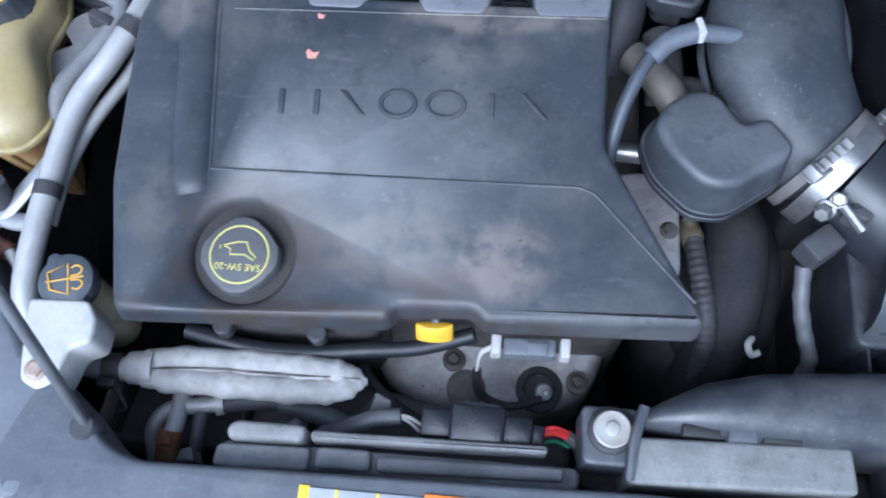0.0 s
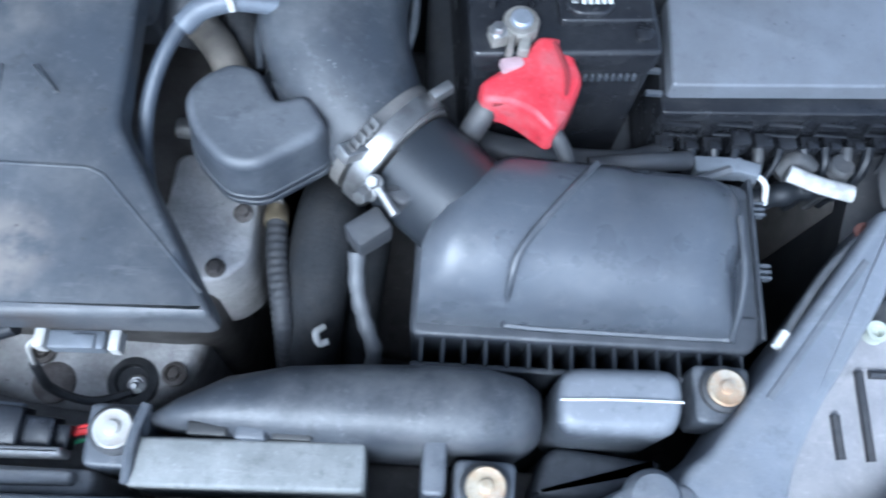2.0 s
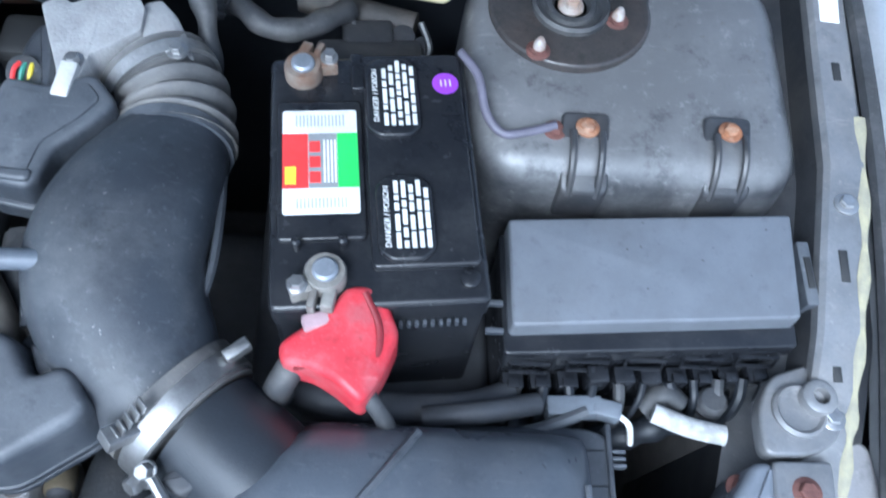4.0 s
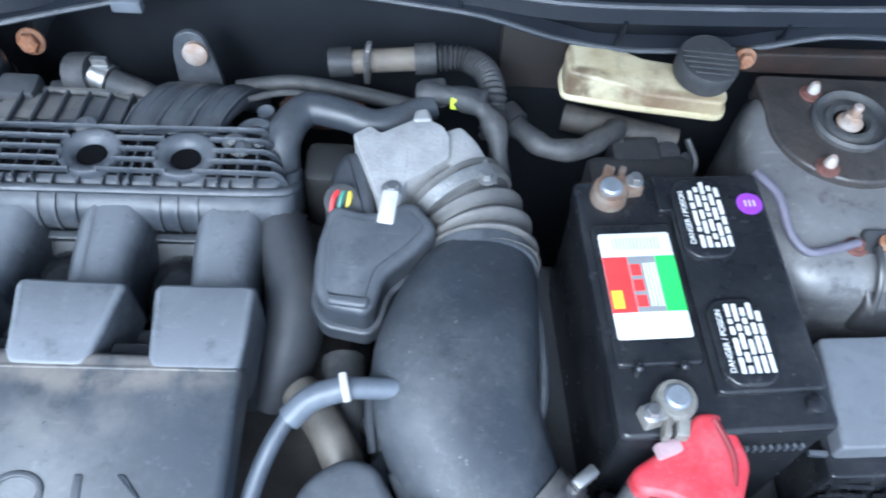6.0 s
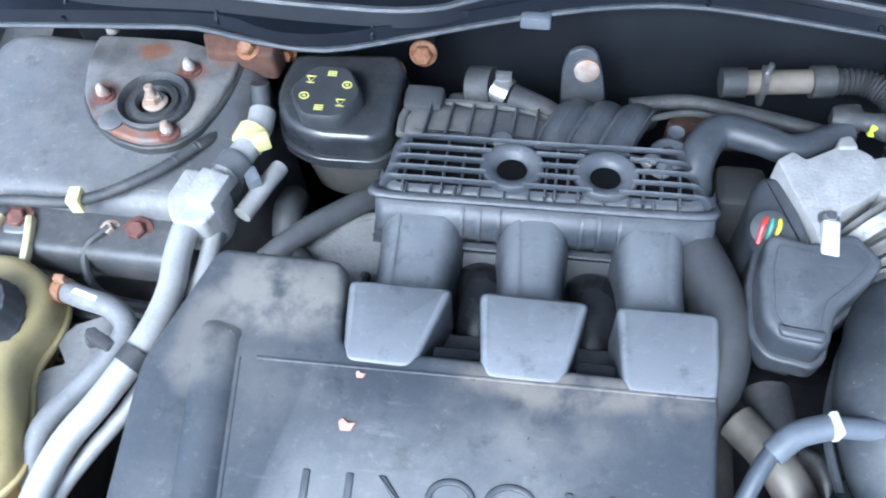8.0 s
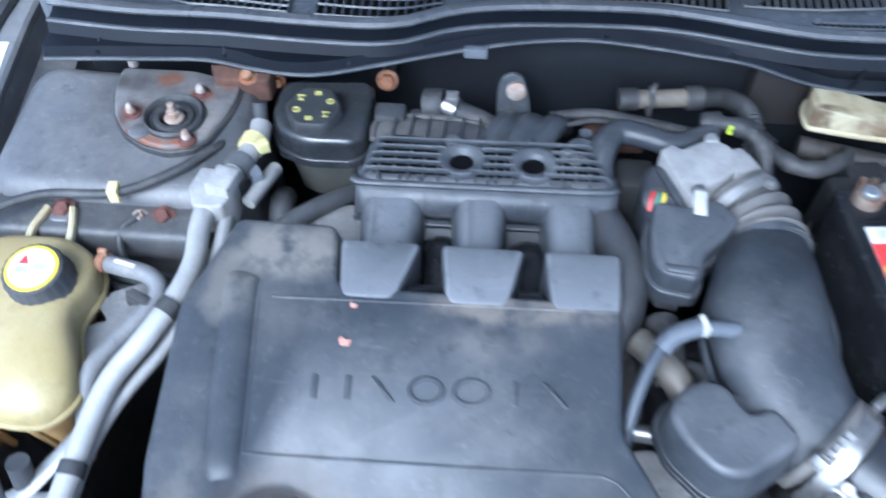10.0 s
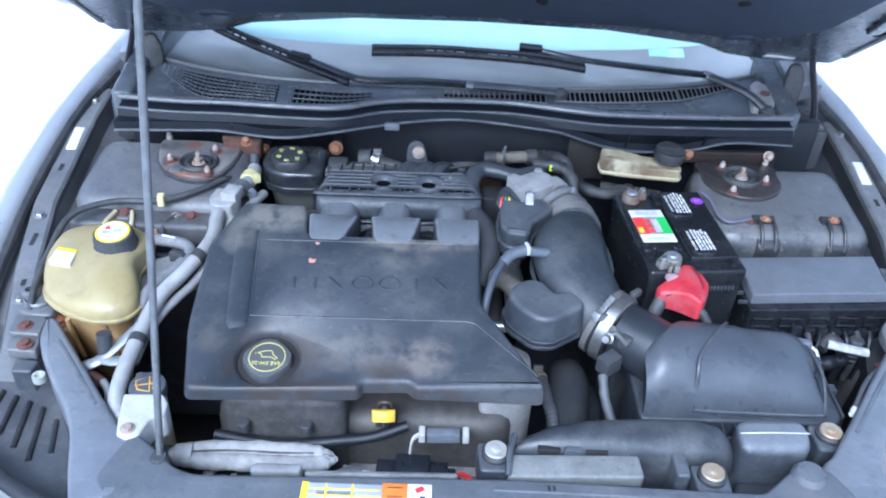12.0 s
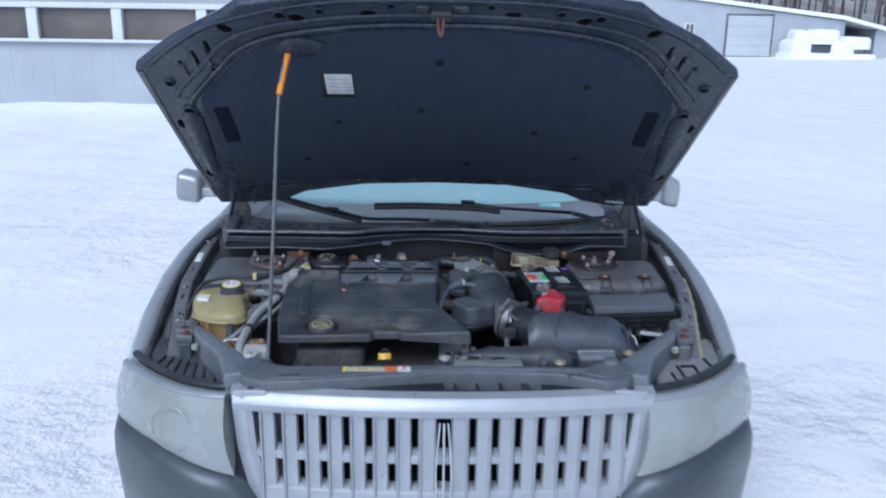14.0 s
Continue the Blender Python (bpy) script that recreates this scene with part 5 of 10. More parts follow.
    loft(bm, [[(p.x, p.y + 0.010, p.z - 0.004) for p in seal], [(p.x, p.y * 0.75 + q.y * 0.25 + 0.004, 1.034) for p, q in zip(seal, back)], mid, [(q.x, q.y - 0.010, 1.046) for q in back], back], caps=False, closed=False)
    panel = surface("dark_cowl_panel", (0.090, 0.100, 0.118), (0.068, 0.076, 0.091), 0.24, scale=14.0, dust=(0.17, 0.178, 0.19), amount=0.5, rough_var=0.15, grain=600.0)
    v = part("cowl_panel", bm, panel, car, "dark grey plastic cowl panel with vent openings")
    bm = B()
    tube(bm, [(q.x, q.y - 0.006, q.z) for q in back[::2]], lambda u: (0.0045, 0.0035), 6, 2)
    part("glass_seal", bm, M_RAIL, v, "pale edge along the glass")
    def strip(x0, x1, a0, a1, up):
        """A band of the panel between the shares a0 and a1 of its depth."""
        rows = ([], [])
        for k in range(13):
            x = x0 + (x1 - x0) * k / 12
            p, q, h = at(seal, x), at(back, x), at(mid, x)
            for row, a in zip(rows, (a0, a1)):
                a = a(k / 12) if callable(a) else a
                row.append(Vector((x, p.y + (q.y - p.y) * a, (1.033 if a < 0.4 else 1.036 + (a - 0.45) * 0.017) + up)))
        return rows
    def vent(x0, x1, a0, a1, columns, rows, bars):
        """A black sheet painted for the shade in an opening, with upright ribs, and cross bars where it is a mesh."""
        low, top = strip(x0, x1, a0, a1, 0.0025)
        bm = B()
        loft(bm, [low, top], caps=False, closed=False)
        o = part("vent_shade", bm, M_HOLESHADE, v)
        bm = B()
        for i in range(columns + 1):
            k = i / columns * 11.999
            n = int(k)
            p, q = low[n].lerp(low[n + 1], k - n), top[n].lerp(top[n + 1], k - n)
            tube(bm, [p + Vector((0, 0, 0.002)), q + Vector((0, 0, 0.002))], lambda u: (0.0016, 0.0020), 4, 1, smooth=False)
        for j in range(rows + 1):
            tube(bm, [p.lerp(q, j / rows) + Vector((0, 0, 0.002)) for p, q in zip(low, top)], lambda u: (0.0018, 0.0020), 4, 1, smooth=False)
        tagged(part("vent_mesh", bm, bars, o), kind="stuff")
    vent(-0.500, -0.243, lambda k: 0.74 - 0.60 * min(1.0, k * 2.2), lambda k: 0.86 - 0.10 * k, 23, 6, panel)
    vent(-0.207, -0.048, 0.14, lambda k: 0.70 - 0.1 * k, 14, 3, panel)
    vent(0.100, 0.315, 0.30, 0.80, 20, 1, M_RAIL)
    vent(0.335, 0.600, lambda k: 0.44 + 0.10 * k, 0.86, 25, 1, M_RAIL)
    vent(0.604, 0.740, lambda k: 0.55 + 0.25 * k, 0.88, 13, 1, M_RAIL)
    vent(0.420, 0.530, 0.16, 0.26, 12, 1, panel)
    # end pieces up to the glass corners
    for s, e in ((-1, 0), (1, 60)):
        p, q = seal[e], back[e]
        bm = B()
        slab(bm, [(p.x - 0.022, p.y + 0.004), (p.x + 0.022, p.y + 0.004), (q.x + 0.022, q.y + 0.03), (q.x - 0.022, q.y + 0.03)], 0.98, lambda x, y: 1.046 + 0.16 * max(0.0, y - p.y - 0.02), bevel=0.008, round_r=0.012)
        part("cowl_end", bm, panel, v)
    # pale wiper pivot casting beside the glass corner
    bm = B()
    slab(bm, [(0.748, 0.985), (0.786, 0.975), (0.806, 1.010), (0.812, 1.075), (0.792, 1.105), (0.770, 1.085), (0.758, 1.035)], 1.02, lambda x, y: 1.046 + 0.10 * (y - 0.98), bevel=0.006, round_r=0.012)
    pivot = part("pivot_casting", bm, M_THROTTLE, v, "pale wiper pivot casting")
    bm = B()
    lathe(bm, [(0.010, 0), (0.010, 0.004), (0.006, 0.005)], Matrix.Translation((0.790, 1.040, 1.053)), 16)
    part("bush", bm, M_RUSTRED, pivot, "rust-red bush")
    # wipers: a flat tapered arm, and a blade of two rails with open slots between
    def band(bm, pts, wide, thick, n=6):
        tube(bm, pts, (lambda u: (wide(u), thick)) if callable(wide) else (lambda u: (wide, thick)), 8, n)
    black = surface("glossy_wiper_black", (0.014, 0.016, 0.021), (0.010, 0.011, 0.014), 0.22, scale=20.0, bump=0.05, dust=(0.05, 0.052, 0.056), amount=0.25)
    for arm, blade, base in (([(0.155, 0.990, 1.066), (0.05, 0.982, 1.072), (-0.058, 0.972, 1.074), (-0.110, 0.990, 1.078), (-0.200, 1.034, 1.092)], [(-0.095, 0.968, 1.066), (-0.23, 1.036, 1.082), (-0.355, 1.100, 1.100), (-0.50, 1.182, 1.130)], [(0.345, 0.998, 1.052), (0.25, 0.994, 1.060), (0.150, 0.989, 1.066)]),
                             ([(0.665, 1.054, 1.084), (0.504, 1.068, 1.090), (0.390, 1.084, 1.094), (0.285, 1.104, 1.106)], [(0.40, 1.050, 1.084), (0.28, 1.064, 1.092), (0.10, 1.070, 1.096), (-0.055, 1.064, 1.094)], [(0.775, 0.968, 1.048), (0.735, 1.005, 1.070), (0.660, 1.056, 1.084)])):
        bm = B()
        band(bm, arm, lambda u: 0.0135 - 0.006 * u, 0.006)
        w = part("wiper", bm, black, car, "glossy black wiper arm and slotted blade")
        bm = B()
        band(bm, base, lambda u: 0.010 + 0.004 * u, 0.007)
        part("arm_base", bm, M_PLASTIC, w)
        line = catmull([Vector(p) for p in blade], 8)
        bm = B()
        band(bm, line, 0.0050, 0.0075, 1)
        off = Vector((0, 0.017, 0.009)) if arm[0][0] < 0.4 else Vector((0, 0.016, 0.008))
        band(bm, [p + off for p in line], 0.0045, 0.006, 1)
        n = len(line) - 1
        for i in range(n):
            k = i / n
            gap = 0.30 < k < 0.46 or 0.56 < k < 0.74
            if not gap:
                band(bm, [line[i] + off * 0.5, line[i + 1] + off * 0.5], 0.0065, 0.003, 1)
            else:
                band(bm, [line[i] + off * 0.1, line[i] + off * 0.9], 0.0028, 0.003, 1)
        part("blade", bm, black, w)
        bm = B()
        lathe(bm, [(0.016, 0), (0.016, 0.010), (0.008, 0.018)], Matrix.Translation(Vector(base[0]) - Vector((0, 0, 0.008))), 16)
        part("cap", bm, M_DARK, w)
        bm = B()
        e = Vector(arm[-1])
        box(bm, e - Vector((0, 0.004, 0.004)), (0.050, 0.016, 0.014), (20, 0, -25 if arm[0][0] < 0.4 else -8), bevel=0.004)
        part("blade_clip", bm, black, w)
        bm = B()
        p, q = Vector(base[-1]), Vector(base[-2])
        band(bm, [p.lerp(q, -0.05), p.lerp(q, 0.10)], 0.0145, 0.0080, 1)
        part("hinge_pin", bm, M_RAIL, w, "worn pale hinge pin")


cowl()


def bay_shell():
    bm = B()
    slab(bm, [(-0.56, 0.975), (0.90, 0.975), (0.90, 1.0), (-0.56, 1.0)], 0.30, 1.02, bevel=0.004)
    f = part("firewall", bm, M_FIREWALL, car, "dark firewall behind the engine")
    bm = B()
    box(bm, (CX, 0.50, 0.26), (1.42, 1.0, 0.04), bevel=0.004)
    part("undertray", bm, M_DEEP, car)
    bm = B()
    for s in (-1, 1):
        box(bm, (CX + s * 0.71, 0.62, 0.28), (0.03, 0.72, 0.50), bevel=0.004)
    part("inner_fender", bm, M_DEEP, car)
    bm = B()
    box(bm, (CX, 0.060, 0.25), (1.16, 0.03, 0.57), bevel=0.004)
    part("radiator_front", bm, M_DARK, car)
    for x, y, z, mt in ((-0.118, 0.915, 0.945, M_RUST), (-0.262, 0.900, 0.945, M_RUST), (0.575, 0.965, 0.985, M_RUST)):
        bm = B()
        tube(bm, [(x, 0.978, z - 0.004), (x, y + 0.004, z)], 0.009, 12)
        part("standoff", bm, M_DARK, f)
        bm = B()
        bolt(bm, (x, y, z), (0, -1, 0.35), 0.011 if x != -0.262 else 0.007, 0.011, 1.35)
        part("firewall_bolt", bm, mt, f, "rusty bolt head")
    bm = B()
    slab(bm, [(-0.335, 0.864), (-0.265, 0.866), (-0.262, 0.892), (-0.345, 0.888)], 0.94, lambda x, y: 0.974 + 0.3 * (y - 0.87), bevel=0.004)
    part("rust_strip", bm, M_RUSTPLATE, f, "rust-stained strip under the cowl")
    bm = B()
    slab(bm, [(0.604, 0.915), (0.800, 0.918), (0.800, 0.93), (0.604, 0.93)], 0.948, lambda x, y: 0.972 + 0.02 * (x - 0.6), bevel=0.003)
    part("sill_strip", bm, surface("dark_rusty_sill", (0.020, 0.017, 0.016), (0.034, 0.022, 0.018), 0.6, scale=30.0, dust=(0.05, 0.044, 0.04), amount=0.4, specular=0.25), f, "dark rusty strip under the cowl")
    for x, z, mt in ((0.614, 0.966, M_RUST), (0.782, 0.970, M_PALERUST)):
        bm = B()
        bolt(bm, (x, 0.916, z), (0, -1, 0.4), 0.008, 0.010, 1.4)
        part("firewall_bolt", bm, mt, f, "rusty bolt head")
    bm = B()
    bolt(bm, (-0.292, 0.872, 0.973), (0, -0.5, 1), 0.0085, 0.012, 1.4)
    part("firewall_bolt", bm, M_RUST, f, "rusty bolt head")
    bm = B()
    box(bm, (0.41, 0.958, 0.88), (0.085, 0.03, 0.11), bevel=0.012)
    part("booster_bracket", bm, surface("brown_grime", (0.022, 0.018, 0.017), (0.015, 0.013, 0.012), 0.7), f)


bay_shell()

# ---- the open hood ----
HOOD = Matrix(((1, 0, 0, CX), (0, -0.787, -0.617, 1.110), (0, 0.617, -0.787, 1.1265), (0, 0, 0, 1)))


def hood():
    half = [(0.0, 0.142), (0.25, 0.128), (0.46, 0.068), (0.53, 0.011), (0.63, -0.022), (0.785, -0.030), (0.805, 0.10), (0.836, 0.80), (0.70, 0.930), (0.56, 1.022), (0.50, 1.075), (0.30, 1.115), (0.0, 1.13)]
    poly = half + [(-u, v) for u, v in half[-2:0:-1]]
    bm = B()
    slab(bm, inset(poly if area(poly) > 0 else poly[::-1], 0.004), -0.014, -0.006, bevel=0.003, round_r=0.008, m=HOOD)
    h = part("hood", bm, M_PAINT, car, "open hood with a black felt liner beneath")
    frame_poly = inset(poly if area(poly) > 0 else poly[::-1], 0.001)
    bm = B()
    slab(bm, frame_poly, -0.008, 0.018, bevel=0.006, round_r=0.008, steps=4, m=HOOD)
    fr = part("inner_frame", bm, M_HOODIN, h, "dark pressed hood frame")
    lin = [(0.0, 0.185), (0.30, 0.172), (0.56, 0.12), (0.665, 0.20), (0.700, 0.58), (0.690, 0.665), (0.600, 0.785), (0.510, 0.890), (0.395, 0.952), (0.20, 0.990), (0.0, 0.998)]
    lpoly = lin + [(-u, v) for u, v in lin[-2:0:-1]]
    lpoly = lpoly if area(lpoly) > 0 else lpoly[::-1]
    bm = B()
    slab(bm, lpoly, 0.0, 0.024, bevel=0.010, round_r=0.05, m=HOOD)
    ln = part("liner", bm, M_LINER, h, "black felt liner")
    bm = B()
    # two raised beads round the liner's front, and the ribs of the side members
    half_line = [(0.715, 0.640), (0.700, 0.672), (0.612, 0.795), (0.525, 0.902), (0.405, 0.965), (0.200, 1.005), (0.0, 1.012)]
    line = half_line + [(-u, v) for u, v in half_line[-2::-1]]
    tube(bm, [HOOD @ Vector((u, v, 0.022)) for u, v in line], lambda u: (0.010, 0.008), 8, 5)
    tube(bm, [HOOD @ Vector((u * 1.05, v + 0.034, 0.018)) for u, v in line], lambda u: (0.009, 0.009), 8, 5)
    part("bead", bm, M_HOODIN, fr)
    for s in (-1, 1):
        bm = B()
        slab(bm, [(s * 0.735, 0.20), (s * 0.765, 0.20), (s * 0.772, 0.56), (s * 0.742, 0.60), (s * 0.705, 0.57), (s * 0.715, 0.40)], 0.014, 0.026, bevel=0.006, round_r=0.02, m=HOOD)
        part("side_member", bm, M_HOODIN, fr, "pressed side member")
        # rimmed discs, blackened for the dark inside the holes
        for u, v, r in ((0.726, 0.516, 0.011), (0.735, 0.600, 0.016), (0.612, 0.813, 0.010), (0.755, 0.74, 0.012), (0.40, 1.045, 0.013), (0.30, 1.062, 0.010), (0.123, 1.085, 0.009)):
            bm = B()
            lathe(bm, [(r * 1.4, 0), (r * 1.3, 0.004), (r, 0.005), (r * 0.9, 0.001)], HOOD @ pose(s * u, v, 0.020), 16)
            ring = part("hole_rim", bm, M_HOODIN, fr)
            bm = B()
            lathe(bm, [(r * 0.92, 0.001), (r * 0.92, 0.003), (r * 0.5, 0.0034)], HOOD @ pose(s * u, v, 0.020), 14)
            part("hole_shade", bm, M_HOLESHADE, ring)
        for k in range(3):
            bm = B()
            u, v = s * (0.619 + 0.037 * k), 0.864 - 0.033 * k
            tube(bm, [HOOD @ Vector((u, v - 0.034, 0.021)), HOOD @ Vector((u + s * 0.004, v + 0.034, 0.021))], lambda q: (0.0035, 0.005), 8, 3)
            part("slot_rib", bm, M_RAIL, fr)
    bm = B()
    for s in (-1, 1):
        tube(bm, [HOOD @ Vector((s * 0.786, 0.03, 0.016)), HOOD @ Vector((s * 0.806, 0.40, 0.017)), HOOD @ Vector((s * 0.820, 0.79, 0.017))], lambda u: (0.009, 0.006), 8)
    part("edge_trim", bm, M_RAIL, fr, "pale grey folded hem")
    bm = B()
    tube(bm, [HOOD @ Vector((u, v, 0.016)) for u, v in ((-0.79, 0.82), (-0.68, 0.925), (-0.55, 1.01), (-0.3, 1.085), (0, 1.10), (0.3, 1.085), (0.55, 1.01), (0.68, 0.925), (0.79, 0.82))], lambda u: (0.010, 0.007), 8)
    part("pressed_ridge", bm, M_HOODIN, fr)
    # black marks painted for the shade in pressed slots and holes, and pads
    bm = B()
    for s in (-1, 1):
        for k in range(3):
            u, v = s * (0.610 + 0.044 * k), 0.897 - 0.044 * k
            box(bm, (u, v, 0.0165), (0.010, 0.068, 0.003), (0, 0, -6 * s), bevel=0.001, m=HOOD)
        for u, v, a in ((0.55, 0.985, 30), (0.36, 1.03, 15), (0.18, 1.05, 0), (0.77, 0.20, 80), (0.78, 0.52, 85)):
            lathe(bm, [(0.012, 0), (0.012, 0.006), (0.010, 0.008)], HOOD @ pose(s * u, v, 0.014, 0, 0, a * s) @ Matrix.Diagonal((1.7, 0.9, 1, 1)), 16)
    part("slot_shade", bm, M_HOLESHADE, fr)
    for s in (-1, 1):
        bm = B()
        slab(bm, [(s * 0.615, 0.43), (s * 0.665, 0.415), (s * 0.662, 0.62), (s * 0.615, 0.628)], 0.02, 0.026, bevel=0.003, round_r=0.01, m=HOOD)
        part("liner_pad", bm, surface("black_pad", (0.010, 0.013, 0.022), (0.014, 0.017, 0.027), 0.9, scale=15.0, specular=0.1), ln)
        bm = B()
        lathe(bm, [(0.030, 0), (0.030, 0.01), (0.024, 0.014), (0.02, 0.01)], HOOD @ pose(s * 0.52, 0.14, 0.014) @ Matrix.Diagonal((1.3, 0.8, 1, 1)), 24)
        part("drain_hole", bm, M_HOODIN, fr)
    bm = B()
    for u, v in ((-0.30, 0.55), (-0.05, 0.62), (0.30, 0.50), (0.10, 0.30), (-0.42, 0.32), (0.45, 0.34), (0.42, 0.75), (0.0, 0.86)):
        lathe(bm, [(0.011, 0), (0.011, 0.004), (0.004, 0.007)], HOOD @ pose(u, v, 0.023), 14)
    part("liner_clip", bm, M_GLOSS, ln)
    bm = B()
    box(bm, (-0.284, 0.743, 0.022), (0.094, 0.118, 0.003), bevel=0.001, m=HOOD)
    lb = part("label_border", bm, M_INKSHADE, ln)
    bm = B()
    box(bm, (-0.279, 0.752, 0.025), (0.076, 0.096, 0.0015), bevel=0.0006, m=HOOD)
    part("label", bm, M_LABELWHITE, ln, "white label with grey print")
    bm = B()
    for k in range(4):
        box(bm, (-0.279, 0.722 + k * 0.018, 0.0266), (0.062, 0.002, 0.0004), bevel=0.0001, m=HOOD)
    part("print", bm, M_INKGREY, ln)
    bm = B()
    box(bm, (0.0, 1.055, 0.015), (0.05, 0.03, 0.02), bevel=0.004, m=HOOD)
    part("latch_plate", bm, M_DARK, h)
    bm = B()
    tube(bm, [HOOD @ Vector(v) for v in ((-0.006, 1.06, 0.02), (-0.006, 1.045, 0.055), (0.0, 1.035, 0.072), (0.006, 1.045, 0.055), (0.006, 1.06, 0.02))], 0.0042, 8)
    part("striker", bm, M_RUSTRED, h, "rusty latch striker")
    bm = B()
    for u, w in ((-0.045, 0.03), (0.05, 0.035)):
        box(bm, (u, 1.075, 0.016), (w, 0.022, 0.010), bevel=0.003, m=HOOD)
    part("latch_bracket", bm, M_GREYPLASTIC, h)
    bm = B()
    box(bm, (0.655, 0.006, 0.017), (0.07, 0.014, 0.003), (0, 0, -10), bevel=0.001, m=HOOD)
    part("sticker", bm, M_LABELWHITE, fr, "narrow white sticker")
    bm = B()
    lathe(bm, [(0.045, 0), (0.042, 0.012), (0.03, 0.016)], HOOD @ pose(-0.362, 0.925, 0.018) @ Matrix.Diagonal((1.5, 0.9, 1.3, 1)), 20)
    part("prop_socket", bm, M_HOODIN, h)


hood()


def prop_rod():
    b = thing("prop_rod", (-0.275, 0.142, 0.872), "thin grey hood prop rod with an orange sleeve", "prop rod")
    foot, low, top = Vector((-0.275, 0.142, 0.872)), Vector((-0.252, 0.330, 1.554)), Vector((-0.231, 0.385, 1.672))
    bm = B()
    tube(bm, [foot, foot.lerp(low, 0.5), low, top], 0.0050, 10)
    part("rod", bm, surface("grey_painted_rod", (0.16, 0.17, 0.18), (0.11, 0.115, 0.12), 0.4, 0.4, scale=40.0), b)
    bm = B()
    tube(bm, [low, low.lerp(top, 0.5), top, top + Vector((-0.010, 0.008, 0.014)), top + Vector((-0.012, 0.020, 0.052))], 0.0085, 10)
    part("sleeve", bm, M_ORANGE, b, "orange rubber sleeve and hook")
    bm = B()
    lathe(bm, [(0.014, -0.004), (0.014, 0.012), (0.010, 0.018)], Matrix.Translation(foot + Vector((0, 0, 0.0))), 14)
    part("pivot", bm, M_DARK, b)


prop_rod()

# ---- engine ----
def cover_z(y):
    return 0.960 + 0.20 * (y - 0.446)


SLOPE = math.degrees(math.atan(0.20))


def engine_block():
    b = thing("engine", (0, 0.5, 0.28), "grimy aluminium engine under its plastic cover", "engine")
    bm = B()
    slab(bm, [(-0.25, 0.30), (0.23, 0.30), (0.23, 0.82), (-0.25, 0.82)], 0.28, 0.80, bevel=0.03, round_r=0.05)
    part("block", bm, surface("oily_dark_metal", (0.15, 0.14, 0.132), (0.09, 0.084, 0.08), 0.6, 0.3, scale=30.0, dust=(0.10, 0.09, 0.08), amount=0.5), b)
    bm = B()
    slab(bm, [(-0.225, 0.270), (-0.035, 0.272), (-0.035, 0.50), (-0.235, 0.50)], 0.60, 0.868, bevel=0.014, round_r=0.02)
    slab(bm, [(-0.03, 0.335), (0.17, 0.335), (0.235, 0.36), (0.265, 0.44), (0.21, 0.50), (-0.03, 0.50)], 0.60, 0.79, bevel=0.02, round_r=0.02)
    v = part("valve_cover", bm, surface("sooty_grey_metal", (0.085, 0.082, 0.082), (0.05, 0.048, 0.048), 0.6, 0.2, scale=34.0, bump=0.5, grain=220.0, dust=(0.14, 0.13, 0.12), amount=0.6), b, "grimy grey valve cover")
    bm = B()
    for x, y in ((-0.19, 0.262), (-0.095, 0.262)):
        lathe(bm, [(0.010, 0), (0.010, 0.014), (0.008, 0.016)], Matrix.Translation((x, y, 0.815)), 12)
    part("bolt", bm, M_DARK, v)
    bm = B()
    tube(bm, [(-0.235, 0.262, 0.80), (-0.17, 0.250, 0.800), (-0.114, 0.249, 0.798), (-0.051, 0.256, 0.800), (0.007, 0.262, 0.806), (0.06, 0.275, 0.82)], 0.0085, 10)
    part("harness", bm, M_FIREWALL, b)
    bm = B()
    tube(bm, [(-0.075, 0.300, 0.69), (-0.062, 0.262, 0.692), (-0.030, 0.232, 0.69), (0.01, 0.212, 0.685), (0.08, 0.208, 0.68)], 0.006, 10)
    part("rim_hose", bm, M_DARK, b)
    bm = B()
    tube(bm, [(-0.23, 0.27, 0.66), (-0.20, 0.262, 0.72), (-0.12, 0.272, 0.745), (-0.07, 0.285, 0.73)], 0.016, 12)
    tube(bm, [(-0.26, 0.235, 0.62), (-0.235, 0.240, 0.68), (-0.225, 0.262, 0.74)], 0.020, 12)
    part("deep_hose", bm, M_RUBBER, b)
    bm = B()
    poly = [(-0.062, 0.300), (-0.045, 0.262), (-0.010, 0.238), (0.040, 0.226), (0.100, 0.224), (0.150, 0.234), (0.190, 0.262), (0.205, 0.300)]
    slab(bm, poly + [(0.205, 0.36), (-0.062, 0.36)], 0.55, lambda x, y: 0.690 + 0.12 * (y - 0.24), bevel=0.018, round_r=0.01, steps=4)
    c = part("front_cover", bm, surface("speckled_cast_metal", (0.46, 0.45, 0.44), (0.33, 0.32, 0.31), 0.55, 0.45, scale=40.0, bump=0.5, grain=200.0, spots=(0.05, 0.04, 0.035), dust=(0.12, 0.10, 0.09), amount=0.5), b, "speckled cast metal front cover")
    bm = B()
    lathe(bm, [(0.022, 0), (0.022, 0.004), (0.018, 0.006)], Matrix.Translation((0.052, 0.252, 0.690)), 24)
    part("boss", bm, M_GRIMEALU, c)
    bm = B()
    for x, y in ((0.036, 0.283), (0.175, 0.268)):
        lathe(bm, [(0.013, 0), (0.013, 0.006), (0.009, 0.008), (0.008, 0.004)], Matrix.Translation((x, y, 0.693)), 16)
        bolt(bm, (x, y, 0.697), r=0.006, h=0.006, washer=0)
    part("bolt", bm, M_GRIMEALU, c)
    bm = B()
